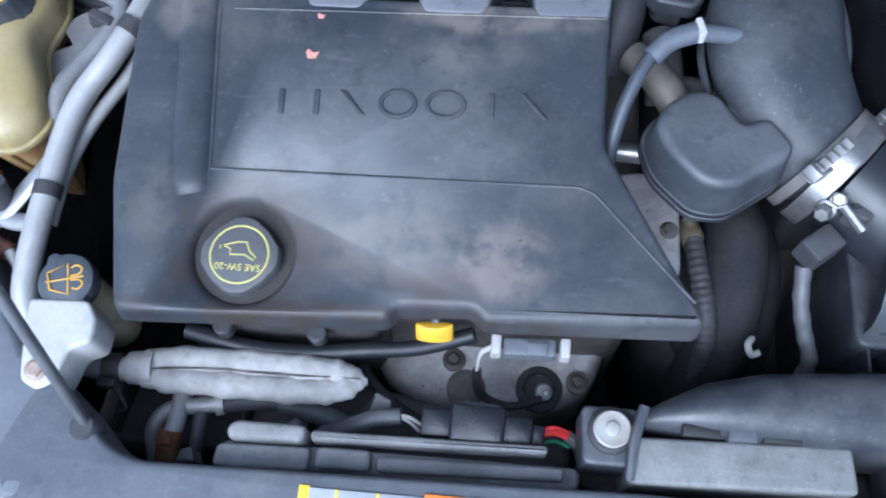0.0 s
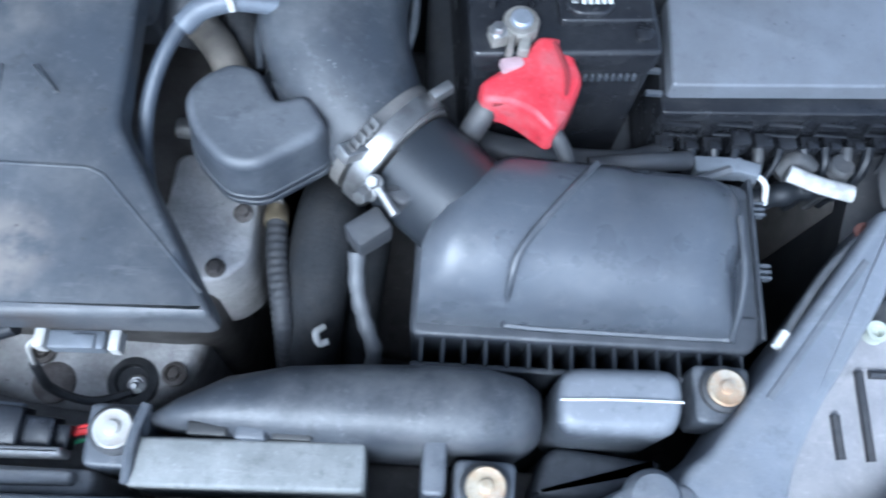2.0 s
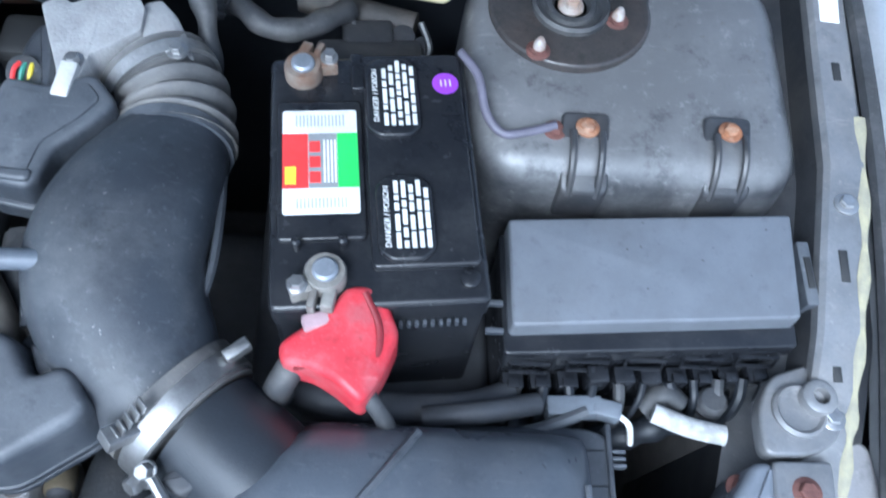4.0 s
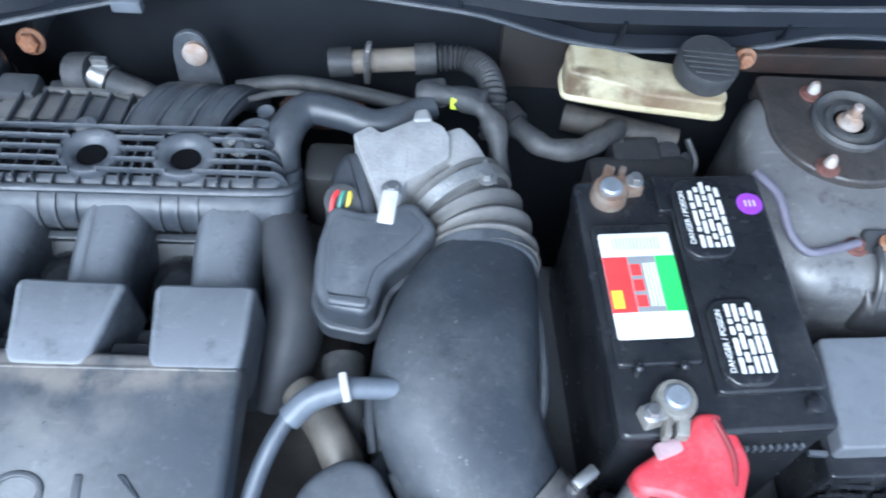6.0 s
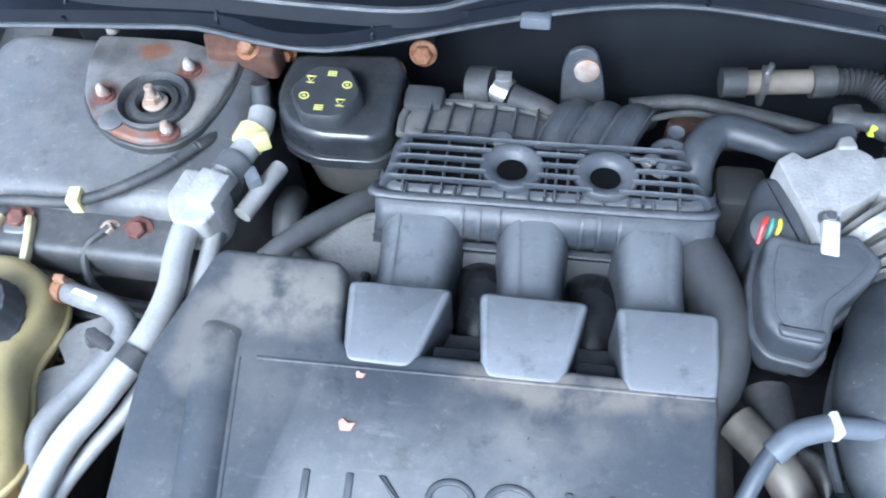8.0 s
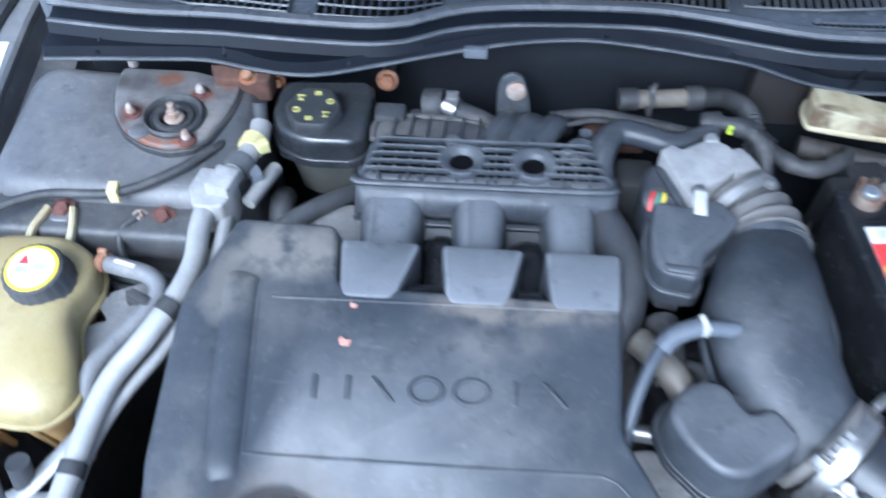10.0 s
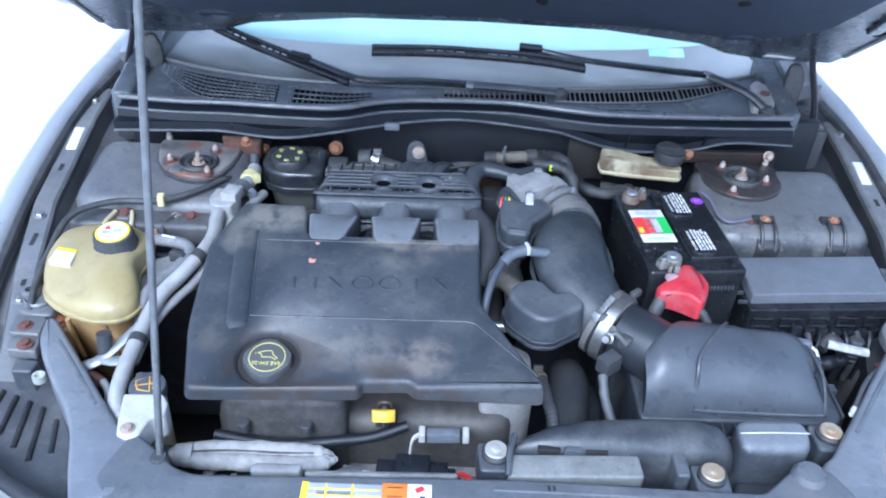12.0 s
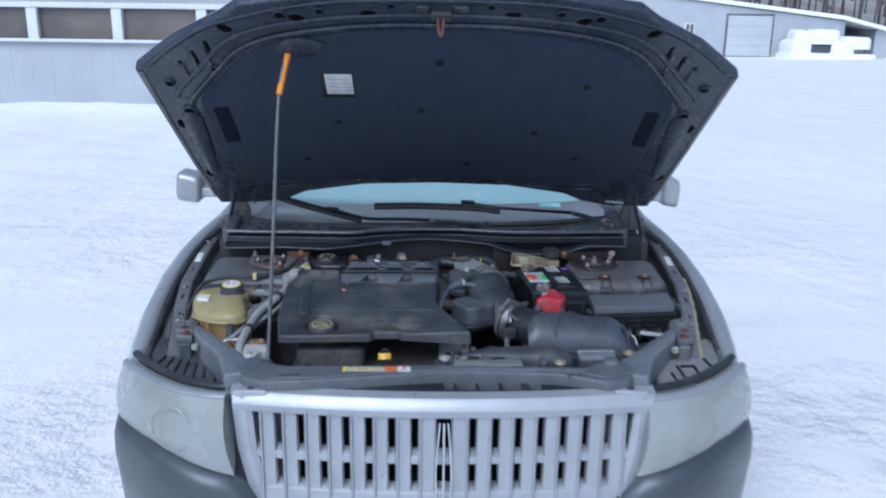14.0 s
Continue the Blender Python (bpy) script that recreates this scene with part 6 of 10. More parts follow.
    lathe(bm, [(0.026, 0), (0.026, 0.010), (0.018, 0.014), (0.016, 0.008)], Matrix.Translation((0.133, 0.258, 0.686)), 24)
    g = part("grommet", bm, M_RUBBER, c)
    bm = B()
    stud(bm, (0.138, 0.255, 0.694), (0.1, -0.3, 1), 0.007, 0.018)
    part("sensor_tip", bm, M_STEEL, g)
    bm = B()
    slab(bm, [(0.172, 0.325), (0.238, 0.330), (0.262, 0.352), (0.262, 0.445), (0.225, 0.47), (0.176, 0.46)], 0.70, 0.826, bevel=0.006, round_r=0.012)
    plate = part("side_plate", bm, surface("pale_stained_casting", (0.58, 0.57, 0.56), (0.44, 0.43, 0.42), 0.58, 0.3, scale=36.0, bump=0.5, grain=220.0, spots=(0.10, 0.08, 0.07), dust=(0.17, 0.15, 0.13), amount=0.5), b, "pale stained metal plate")
    for x, y in ((0.232, 0.342), (0.250, 0.40), (0.20, 0.338)):
        bm = B()
        bolt(bm, (x, y, 0.826), r=0.0065, h=0.008, washer=1.5)
        part("bolt", bm, M_GRIMEALU, plate)
    return b


engine_block()


def carve(ob, bm, parent):
    """Take the shape bm out of a part."""
    cutter = link_part("cutter", bm, M_COVER, parent, "", 38)
    mod = ob.modifiers.new("carve", "BOOLEAN")
    mod.object, mod.operation, mod.solver = cutter, "DIFFERENCE", "EXACT"
    bpy.context.view_layer.update()
    me = bpy.data.meshes.new_from_object(ob.evaluated_get(bpy.context.evaluated_depsgraph_get()))
    ob.modifiers.remove(mod)
    ob.data = me
    bpy.data.objects.remove(cutter)


def engine_cover():
    b = thing("engine_cover", (0.0, 0.42, 0.86), "dusty dark grey plastic engine cover with brown stains", "engine cover")
    poly = [(-0.262, 0.240), (-0.014, 0.250), (-0.008, 0.262), (0.060, 0.265), (0.070, 0.254), (0.262, 0.266), (0.166, 0.422), (0.168, 0.552), (-0.126, 0.552), (-0.134, 0.621), (-0.243, 0.622), (-0.285, 0.520), (-0.283, 0.360)]
    bm = B()
    slab(bm, poly, lambda x, y: cover_z(y) - 0.019 - (0.016 if x > 0.12 and y < 0.35 else 0.0), lambda x, y: cover_z(y), bevel=0.008, round_r=0.010, steps=4, draft=0.003)
    shell = part("shell", bm, M_COVER, b)
    carve(shell, lathe(B(), [(0.042, -0.050), (0.0455, -0.012), (0.053, 0.0005), (0.056, 0.02)], Matrix.Translation((-0.152, 0.300, cover_z(0.300))) @ pose(0, 0, 0, SLOPE, 0, 0), 40), b)
    # fold lines of the two fields
    bm = B()
    def on(x, y, up=0.0002):
        return Vector((x, y, cover_z(y) + up))
    for line in ([(-0.191, 0.375), (0.146, 0.379), (0.160, 0.374), (0.250, 0.284)], [(-0.191, 0.376), (-0.204, 0.532)], [(-0.190, 0.533), (0.164, 0.541)]):
        pts = []
        for a, c in zip(line, line[1:]):
            pts += [on(*Vector(a).lerp(Vector(c), k / 6)) for k in range(6)]
        pts.append(on(*line[-1]))
        tube(bm, pts, (lambda u: (0.0016, 0.0010)), 6, 1, smooth=False)
    part("fold_line", bm, M_COVER, b)
    bm = B()
    tube(bm, [on(-0.205, 0.352, -0.004), on(-0.209, 0.37, 0.0), on(-0.216, 0.44, 0.001), on(-0.224, 0.538, 0.001), on(-0.221, 0.556, -0.004)], lambda u: (0.017, 0.0055), 12, 6)
    part("ridge", bm, M_COVER, b)
    # well round the filler, brown-stained and painted darker for its shade
    bm = B()
    lathe(bm, [(0.0455, -0.012), (0.0435, -0.030), (0.042, -0.044), (0.030, -0.045), (0.010, -0.045)], Matrix.Translation(on(-0.152, 0.300, 0)) @ pose(0, 0, 0, SLOPE, 0, 0), 40)
    part("filler_well", bm, surface("brown_shaded_well", (0.030, 0.027, 0.026), (0.020, 0.018, 0.017), 0.6, scale=30.0), b, "brown-stained well round the filler, darkened for shade")
    # three covers over the runners
    for quad in (((-0.122, 0.536), (-0.066, 0.536), (-0.058, 0.560), (-0.042, 0.612), (-0.130, 0.611)), ((-0.012, 0.536), (0.050, 0.536), (0.056, 0.560), (0.068, 0.613), (-0.022, 0.613)), ((0.096, 0.537), (0.166, 0.537), (0.168, 0.560), (0.169, 0.616), (0.088, 0.613))):
        bm = B()
        slab(bm, quad, 0.925, lambda x, y: cover_z(y) + 0.0008 - 0.10 * max(0.0, y - 0.555) - 6.0 * max(0.0, y - 0.598) ** 1.6, bevel=0.006, round_r=0.010, steps=4)
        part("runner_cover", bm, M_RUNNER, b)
    bm = B()
    slab(bm, [(-0.128, 0.545), (0.166, 0.545), (0.166, 0.60), (-0.128, 0.60)], 0.885, 0.925, bevel=0.004)
    part("vent_floor", bm, M_DARK, b)
    for x0, x1 in ((-0.054, -0.014), (0.060, 0.092)):
        bm = B()
        slab(bm, [(x0, 0.553), (x1, 0.553), (x1, 0.566), (x0, 0.566)], 0.945, 0.968, bevel=0.003, round_r=0.003)
        part("vent_sill", bm, M_GLOSS, b, "shiny black sill in the gap")
    # seven plain embossed shapes in the place of the maker's mark
    zrow = lambda x: 0.447 + 0.035 * (x + 0.013)
    tilt = pose(0, 0, 0, SLOPE, 0, 2)
    for k, (x, w, form) in enumerate(((-0.133, 0.026, "bar"), (-0.100, 0.010, "bar"), (-0.066, 0.034, "slant"), (-0.024, 0.032, "ring"), (0.020, 0.034, "ring"), (0.062, 0.026, "bar"), (0.102, 0.034, "slant"))):
        y = zrow(x)
        m = Matrix.Translation(on(x, y, 0)) @ tilt
        bm = B()
        if form == "ring":
            pts = [m @ Vector((w / 2 * math.cos(a), 0.0125 * math.sin(a), 0.0006)) for a in (2 * math.pi * i / 32 for i in range(33))]
            tube(bm, pts, lambda u: (0.0026, 0.0018), 8, 1, smooth=False)
        else:
            sk = 0.010 if form == "slant" else 0.0
            slab(bm, [(-0.0030 - sk, 0.0125), (-0.0030 + sk, -0.0125), (0.0030 + sk, -0.0125), (0.0030 - sk, 0.0125)], -0.002, 0.0016, bevel=0.0012, m=m)
        part("embossed_mark", bm, M_COVER, b)
    return b


engine_cover()

for x, y, s in ((-0.109, 0.490, 1.0), (-0.105, 0.529, 0.6)):
    bm = B()
    slab(bm, [(-0.006, -0.003), (0.002, -0.005), (0.007, 0.0), (0.001, 0.001), (-0.002, 0.006), (-0.006, 0.004)], 0, lambda xx, yy: 0.0025 + 0.15 * xx, bevel=0.0006, m=Matrix.Translation((x, y, cover_z(y) + 0.0002)) @ pose(0, 0, 0, SLOPE, 0, 20) @ Matrix.Scale(s, 4))
    single("leaf_scrap", bm, M_LEAF, "scrap of pinkish dry leaf on the engine cover", "leaf", "leaf scraps")


def oil_cap():
    at = Vector((-0.152, 0.300, cover_z(0.300) - 0.020))
    b = thing("oil_filler_cap", at, "black oil filler cap with a yellow printed ring", "cap")
    m = Matrix.Translation(at) @ pose(0, 0, 0, SLOPE - 3, 0, 0)
    bm = B()
    lathe(bm, [(0.036, -0.024), (0.036, 0.004), (0.0345, 0.006), (0.0350, 0.018), (0.0335, 0.0215), (0.0300, 0.0225), (0.010, 0.0225)], m, 48, lambda a: 1 + 0.035 * math.tanh(4 * math.cos(4 * a)))
    part("cap", bm, surface("worn_black_cap", (0.095, 0.098, 0.105), (0.075, 0.077, 0.082), 0.5, scale=40.0, dust=(0.12, 0.11, 0.10), amount=0.4), b)
    bm = B()
    tube(bm, [m @ Vector((0.0265 * math.cos(a), 0.0265 * math.sin(a), 0.0224)) for a in (2 * math.pi * i / 40 for i in range(41))], lambda u: (0.0010, 0.0007), 6, 1, smooth=False)
    part("printed_ring", bm, M_CAPINK, b, "yellow printed ring")
    bm = B()
    can = [(-0.60, 0.34), (-0.36, 0.42), (-0.10, 0.50), (0.22, 0.50), (0.36, 0.18), (0.62, -0.04), (0.54, -0.14), (0.20, 0.04), (-0.34, 0.02), (-0.34, 0.22)]
    pts = [m @ Vector((x * 0.0250, y * 0.0250 - 0.001, 0.0227)) for x, y in can]
    tube(bm, pts + [pts[0]], lambda u: (0.0008, 0.0006), 6, 1, smooth=False)
    drop = m @ Vector((-0.0180, 0.0055, 0.0227))
    tube(bm, [drop + Vector((0, 0.002, 0)), drop, drop - Vector((0, 0.0015, 0))], 0.0008, 6, 1, smooth=False)
    part("printed_can", bm, M_CAPINK, b, "yellow outline of an oil can")
    words("printed_grade", "SAE 5W-20", 0.0088, m @ pose(0, -0.0115, 0.0228, 0, 0, 180), M_CAPINK, b)


oil_cap()


def dipstick():
    b = thing("dipstick", (0.024, 0.276, 0.78), "yellow dipstick handle below the engine cover", "dipstick")
    bm = B()
    oval = [(0.0180 * math.cos(a), 0.0062 * math.sin(a)) for a in (2 * math.pi * i / 28 for i in range(28))]
    slab(bm, oval, -0.0085, lambda x, y: 0.0085 + 6.0 * x * x, bevel=0.0022, steps=3, m=Matrix.Translation((0.0225, 0.2655, 0.8500)) @ pose(0, 0, 0, -32, 0, 3))
    part("handle", bm, M_YELLOW, b)
    bm = B()
    tube(bm, [(0.024, 0.286, 0.78), (0.024, 0.285, 0.83), (0.023, 0.279, 0.853), (0.0225, 0.269, 0.852)], 0.0045, 8)
    part("stick", bm, M_STEEL, b)
    bm = B()
    tube(bm, [(0.013, 0.286, 0.846), (0.016, 0.281, 0.862), (0.0235, 0.279, 0.866), (0.031, 0.281, 0.862), (0.034, 0.286, 0.846)], 0.0028, 8)
    part("guard", bm, surface("brown_guard", (0.10, 0.075, 0.05), (0.06, 0.05, 0.04), 0.5), b, "brown plastic guard")
    bm = B()
    slab(bm, [(0.008, 0.288), (0.042, 0.290), (0.042, 0.300), (0.008, 0.300)], 0.80, 0.838, bevel=0.004, round_r=0.004)
    part("bracket", bm, M_PLASTIC, b)


dipstick()


def sensor_connector():
    b = thing("sensor_connector", (0.115, 0.268, 0.80), "light grey wire connector hung below the engine cover", "connector")
    bm = B()
    box(bm, (0.115, 0.268, 0.800), (0.052, 0.018, 0.017), (0, 0, 2), bevel=0.003)
    box(bm, (0.122, 0.266, 0.814), (0.022, 0.014, 0.006), (0, 0, 2), bevel=0.002)
    part("housing", bm, M_GREYCONN, b)
    bm = B()
    box(bm, (0.082, 0.268, 0.801), (0.010, 0.020, 0.018), bevel=0.002)
    box(bm, (0.150, 0.269, 0.801), (0.010, 0.020, 0.018), bevel=0.002)
    part("collar", bm, M_WHITEPL, b, "white collar")
    bm = B()
    for dz in (0.0, 0.005):
        tube(bm, [(0.080, 0.268, 0.808 + dz), (0.068, 0.262, 0.80 + dz), (0.064, 0.252, 0.775)], 0.0022, 6)
    part("wire", bm, M_WHITEPL, b)
    bm = B()
    tube(bm, [(0.064, 0.252, 0.775), (0.068, 0.238, 0.735), (0.10, 0.232, 0.71), (0.135, 0.245, 0.70)], 0.0048, 8)
    part("sleeve", bm, M_RUBBER, b)


sensor_connector()


def intake_manifold():
    b = thing("intake_manifold", (0.03, 0.73, 0.82), "dusty black plastic intake manifold with a ribbed deck", "manifold")
    bm = B()
    deck = [(-0.124, 0.722), (0.160, 0.728), (0.170, 0.736), (0.160, 0.772), (0.12, 0.792), (0.02, 0.800), (-0.02, 0.806), (-0.10, 0.800), (-0.124, 0.790), (-0.128, 0.745)]
    slab(bm, deck, 0.86, 0.958, bevel=0.008, round_r=0.018, steps=4, draft=0.004)
    part("plenum", bm, M_GREYPLASTIC, b)
    # the bulging front of the plenum, under its lip
    front = [(0.745, 0.950), (0.722, 0.9535), (0.712, 0.951), (0.7045, 0.945), (0.7005, 0.936), (0.6995, 0.926), (0.7015, 0.917), (0.708, 0.909), (0.745, 0.90)]
    bm = B()
    loft(bm, [[(x, y + dy + 0.02 * (x + 0.13), z - dz) for y, z in front] for x, dy, dz in ((-0.134, 0.014, 0.006), (-0.131, 0.005, 0.002), (-0.122, 0.0, 0.0), (0.03, 0.0, 0.0), (0.166, 0.0, 0.0), (0.176, 0.005, 0.002), (0.180, 0.016, 0.007))])
    part("plenum_front", bm, M_GREYPLASTIC, b, "rounded front of the plenum", 60)
    bm = B()
    tube(bm, [(-0.133, 0.730, 0.911), (-0.130, 0.704, 0.911), (-0.12, 0.6985, 0.911), (0.03, 0.7015, 0.911), (0.166, 0.7045, 0.911), (0.178, 0.712, 0.911), (0.182, 0.735, 0.911)], lambda u: (0.0045, 0.0022), 8, 6)
    part("weld_flange", bm, M_PLASTIC, b)
    for x in (-0.050, -0.034, -0.016, 0.059, 0.075, 0.093):
        bm = B()
        rib = [(y - 0.0025 + 0.02 * (x + 0.13), z + 0.0012) for y, z in front]
        loft(bm, [[(x - 0.0016, y, z) for y, z in rib], [(x + 0.0016, y, z) for y, z in rib]])
        part("wall_rib", bm, M_GREYPLASTIC, b)
    # near-black sheet that paints the shade between the deck's ribs
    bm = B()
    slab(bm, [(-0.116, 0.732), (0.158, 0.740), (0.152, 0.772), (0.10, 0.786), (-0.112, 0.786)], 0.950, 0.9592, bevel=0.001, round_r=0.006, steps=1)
    part("deck_gap_shade", bm, M_HOLESHADE, b)
    bm = B()
    tube(bm, [(-0.131, 0.750, 0.935), (-0.134, 0.728, 0.953), (-0.124, 0.718, 0.957), (-0.04, 0.719, 0.9575), (0.10, 0.722, 0.9575), (0.162, 0.725, 0.957), (0.176, 0.733, 0.952), (0.178, 0.752, 0.938)], lambda u: (0.0050, 0.0038), 12, 6)
    part("front_flange", bm, M_GREYPLASTIC, b)
    # long ribs of the deck, turned down at their ends
    for k in range(5):
        y = 0.7315 + 0.0125 * k
        x0, x1 = -0.126 + 0.003 * k, 0.168 - 0.005 * k
        line = [(x0 - 0.004, y - 0.002, 0.944), (x0 + 0.003, y, 0.962), (x0 + 0.016, y + 0.0004, 0.9670), (0.03, y + 0.003, 0.9675), (x1 - 0.016, y + 0.0065, 0.9670), (x1 - 0.003, y + 0.007, 0.962), (x1 + 0.004, y + 0.005, 0.944)]
        dy = abs(y + 0.003 - 0.757)
        if dy < 0.024:
            w = math.sqrt(0.0255 ** 2 - dy * dy)
            pieces = [line[:3] + [(-0.009 - w, y + 0.0015, 0.9672)], [(-0.009 + w, y + 0.003, 0.9675), (0.077 - w, y + 0.004, 0.9675)], [(0.077 + w, y + 0.0055, 0.9672)] + line[4:]]
        else:
            pieces = [line]
        for piece in pieces:
            bm = B()
            tube(bm, piece, lambda u: (0.0012, 0.0040), 8, 5)
            part("rib", bm, M_GREYPLASTIC, b)
    for i, x in enumerate((-0.108, -0.090, -0.072, -0.055, -0.038, 0.022, 0.031, 0.042, 0.052, 0.110, 0.126, 0.142)):
        bm = B()
        y0, y1 = 0.724 + 0.016 * (x + 0.1) + (0.010 if i % 3 == 1 else 0.0), 0.782 - (0.016 if i % 2 else 0.0)
        slab(bm, [(x, y0), (x + 0.0022, y0), (x + 0.0022, y1), (x, y1)], 0.950, 0.9660, bevel=0.0008, steps=1)
        part("cross_rib", bm, M_GREYPLASTIC, b)
    # short teeth between the lip and the first rib
    for k in range(12):
        x = -0.105 + 0.0225 * k
        bm = B()
        slab(bm, [(x, 0.719 + 0.02 * (x + 0.1)), (x + 0.002, 0.719 + 0.02 * (x + 0.1)), (x + 0.002, 0.732 + 0.012 * (x + 0.1)), (x, 0.732 + 0.012 * (x + 0.1))], 0.950, 0.9615, bevel=0.0006, steps=1)
        part("tooth", bm, M_GREYPLASTIC, b)
    # wall painted black for the shade in the hollow below the front
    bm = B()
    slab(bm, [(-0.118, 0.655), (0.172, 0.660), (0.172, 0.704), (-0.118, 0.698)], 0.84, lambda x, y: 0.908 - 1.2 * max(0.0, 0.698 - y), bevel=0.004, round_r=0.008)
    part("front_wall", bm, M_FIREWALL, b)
    # funnels sunk into the deck
    for x in (-0.009, 0.077):
        bm = B()
        lathe(bm, [(0.0265, -0.012), (0.0262, -0.0020), (0.0252, -0.0012), (0.0225, -0.0016), (0.0180, -0.0032), (0.0140, -0.0065), (0.0118, -0.0105), (0.0105, -0.018)], Matrix.Translation((x, 0.757, 0.9682)) @ Matrix.Diagonal((1.12, 1.0, 1.0, 1.0)), 32)
        part("boss", bm, M_GREYPLASTIC, b, "", 60)
        # black disc for the shade down in the funnel
        bm = B()
        lathe(bm, [(0.0112, -0.0240), (0.0112, -0.0140), (0.0005, -0.0140)], Matrix.Translation((x, 0.757, 0.9682)), 20)
        part("boss_hole_shade", bm, M_HOLESHADE, b)
    bm = B()
    for x, y in ((-0.022, 0.788), (0.118, 0.776), (0.126, 0.768)):
        bolt(bm, (x, y, 0.964), r=0.005, h=0.006, washer=2.0)
    part("screw", bm, M_STEEL, b)
    bm = B()
    lathe(bm, [(0.020, -0.05), (0.019, 0.0), (0.016, 0.002), (0.009, 0.0), (0.008, -0.02)], Matrix.Translation((0.135, 0.792, 0.960)), 24)
    lathe(bm, [(0.008, -0.03), (0.008, 0.002), (0.005, 0.0)], Matrix.Translation((0.141, 0.818, 0.960)), 14)
    part("tapped_boss", bm, M_GREYPLASTIC, b)
    # dusty flat plenum behind, with its own ribs
    bm = B()
    slab(bm, [(-0.124, 0.788), (-0.122, 0.822), (-0.108, 0.846), (0.0, 0.842), (0.035, 0.824), (0.050, 0.798), (0.050, 0.788)], 0.86, lambda x, y: 0.956 - 0.25 * max(0.0, y - 0.82), bevel=0.012, round_r=0.02, steps=4)
    part("rear_plenum", bm, surface("dusty_black_plastic", (0.075, 0.078, 0.086), (0.11, 0.108, 0.106), 0.52, scale=20.0, dust=(0.20, 0.19, 0.175), amount=0.7), b, "dust-covered rear of the manifold")
    bm = B()
    tube(bm, [(-0.122, 0.795, 0.951), (-0.122, 0.824, 0.950), (-0.107, 0.845, 0.944), (-0.04, 0.846, 0.946), (0.0, 0.842, 0.946), (0.033, 0.824, 0.948)], 0.0045, 8)
    part("rear_rim", bm, M_BELLOW, b, "dusty pale rim")
    for i in range(7):
        x = -0.100 + i * 0.021
        bm = B()
        slab(bm, [(x, 0.786), (x + 0.003, 0.786), (x + 0.006, 0.836), (x + 0.003, 0.836)], 0.94, lambda xx, yy: 0.963 - 0.2 * max(0.0, yy - 0.82), bevel=0.001, steps=1)
        part("rear_rib", bm, M_PLASTIC, b)
    # three broad arms to the front
    for x0, x1, x2, x3 in ((-0.122, -0.052, -0.118, -0.056), (-0.012, 0.046, -0.004, 0.048), (0.094, 0.152, 0.104, 0.158)):
        bm = B()
        slab(bm, [(x0 - 0.004, 0.740), (x1 + 0.004, 0.740), (x1 + 0.003, 0.694), (x1, 0.668), (x3, 0.590), (x2, 0.590), (x0, 0.668), (x0 - 0.003, 0.694)], 0.86, lambda x, y: 0.9500 - 0.08 * max(0.0, 0.66 - y) - 0.10 * max(0.0, y - 0.705) - 9.0 * (x - (x0 + x1) / 2) ** 2, bevel=0.018, round_r=0.012, steps=6, draft=0.006)
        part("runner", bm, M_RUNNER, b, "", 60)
    for x in (-0.030, 0.073):
        bm = B()
        tube(bm, [(x, 0.69, 0.88), (x + 0.004, 0.665, 0.900), (x + 0.006, 0.64, 0.905), (x + 0.004, 0.60, 0.89)], lambda u: (0.023, 0.015), 14, 5)
        part("lower_runner", bm, M_GLOSS, b)
    for x in (0.030, 0.060, 0.090):
        bm = B()
        tube(bm, [(x - 0.012, 0.782, 0.935), (x - 0.002, 0.806, 0.953), (x + 0.014, 0.842, 0.950), (x + 0.026, 0.875, 0.915)], lambda u: (0.0165, 0.013), 14, 6)
        rr = part("rear_runner", bm, M_PLASTIC, b)
        bm = B()
        for dx in (-0.014, 0.0, 0.014):
            tube(bm, [(x - 0.010 + dx, 0.784, 0.949), (x + dx, 0.808, 0.9645 - abs(dx) * 0.2), (x + 0.016 + dx, 0.844, 0.9615 - abs(dx) * 0.2), (x + 0.027 + dx, 0.874, 0.928)], lambda u: (0.0012, 0.0028), 6, 5)
        part("runner_rib", bm, M_GREYPLASTIC, rr)
    bm = B()
    tube(bm, [(0.165, 0.715, 0.900), (0.182, 0.665, 0.905), (0.186, 0.615, 0.895), (0.170, 0.57, 0.86)], lambda u: (0.027, 0.044), 18, 6)
    part("side_duct", bm, M_DARK, b)
    bm = B()
    slab(bm, [(-0.020, -0.060), (0.032, -0.060), (0.021, -0.004), (0.012, 0.022), (-0.002, 0.027), (-0.016, 0.020), (-0.021, 0.0)], 0, 0.006, bevel=0.002, round_r=0.008, m=Matrix.Translation((0.050, 0.912, 0.944)) @ pose(0, 0, 0, 78, 0, 0))
    t = part("lifting_tab", bm, M_GREYPLASTIC, b)
    bm = B()
    lathe(bm, [(0.013, 0), (0.013, 0.005), (0.008, 0.007)], aim((0.054, 0.906, 0.948), (0, -1, 0.25)), 18)
    part("tab_bolt", bm, M_PALERUST, t, "pale rusty bolt")
    bm = B()
    box(bm, (-0.105, 0.842, 0.93), (0.040, 0.03, 0.03), bevel=0.006)
    box(bm, (-0.06, 0.85, 0.92), (0.05, 0.03, 0.025), (0, 10, 12), bevel=0.006)
    part("vacuum_block", bm, M_DARK, b)


intake_manifold()


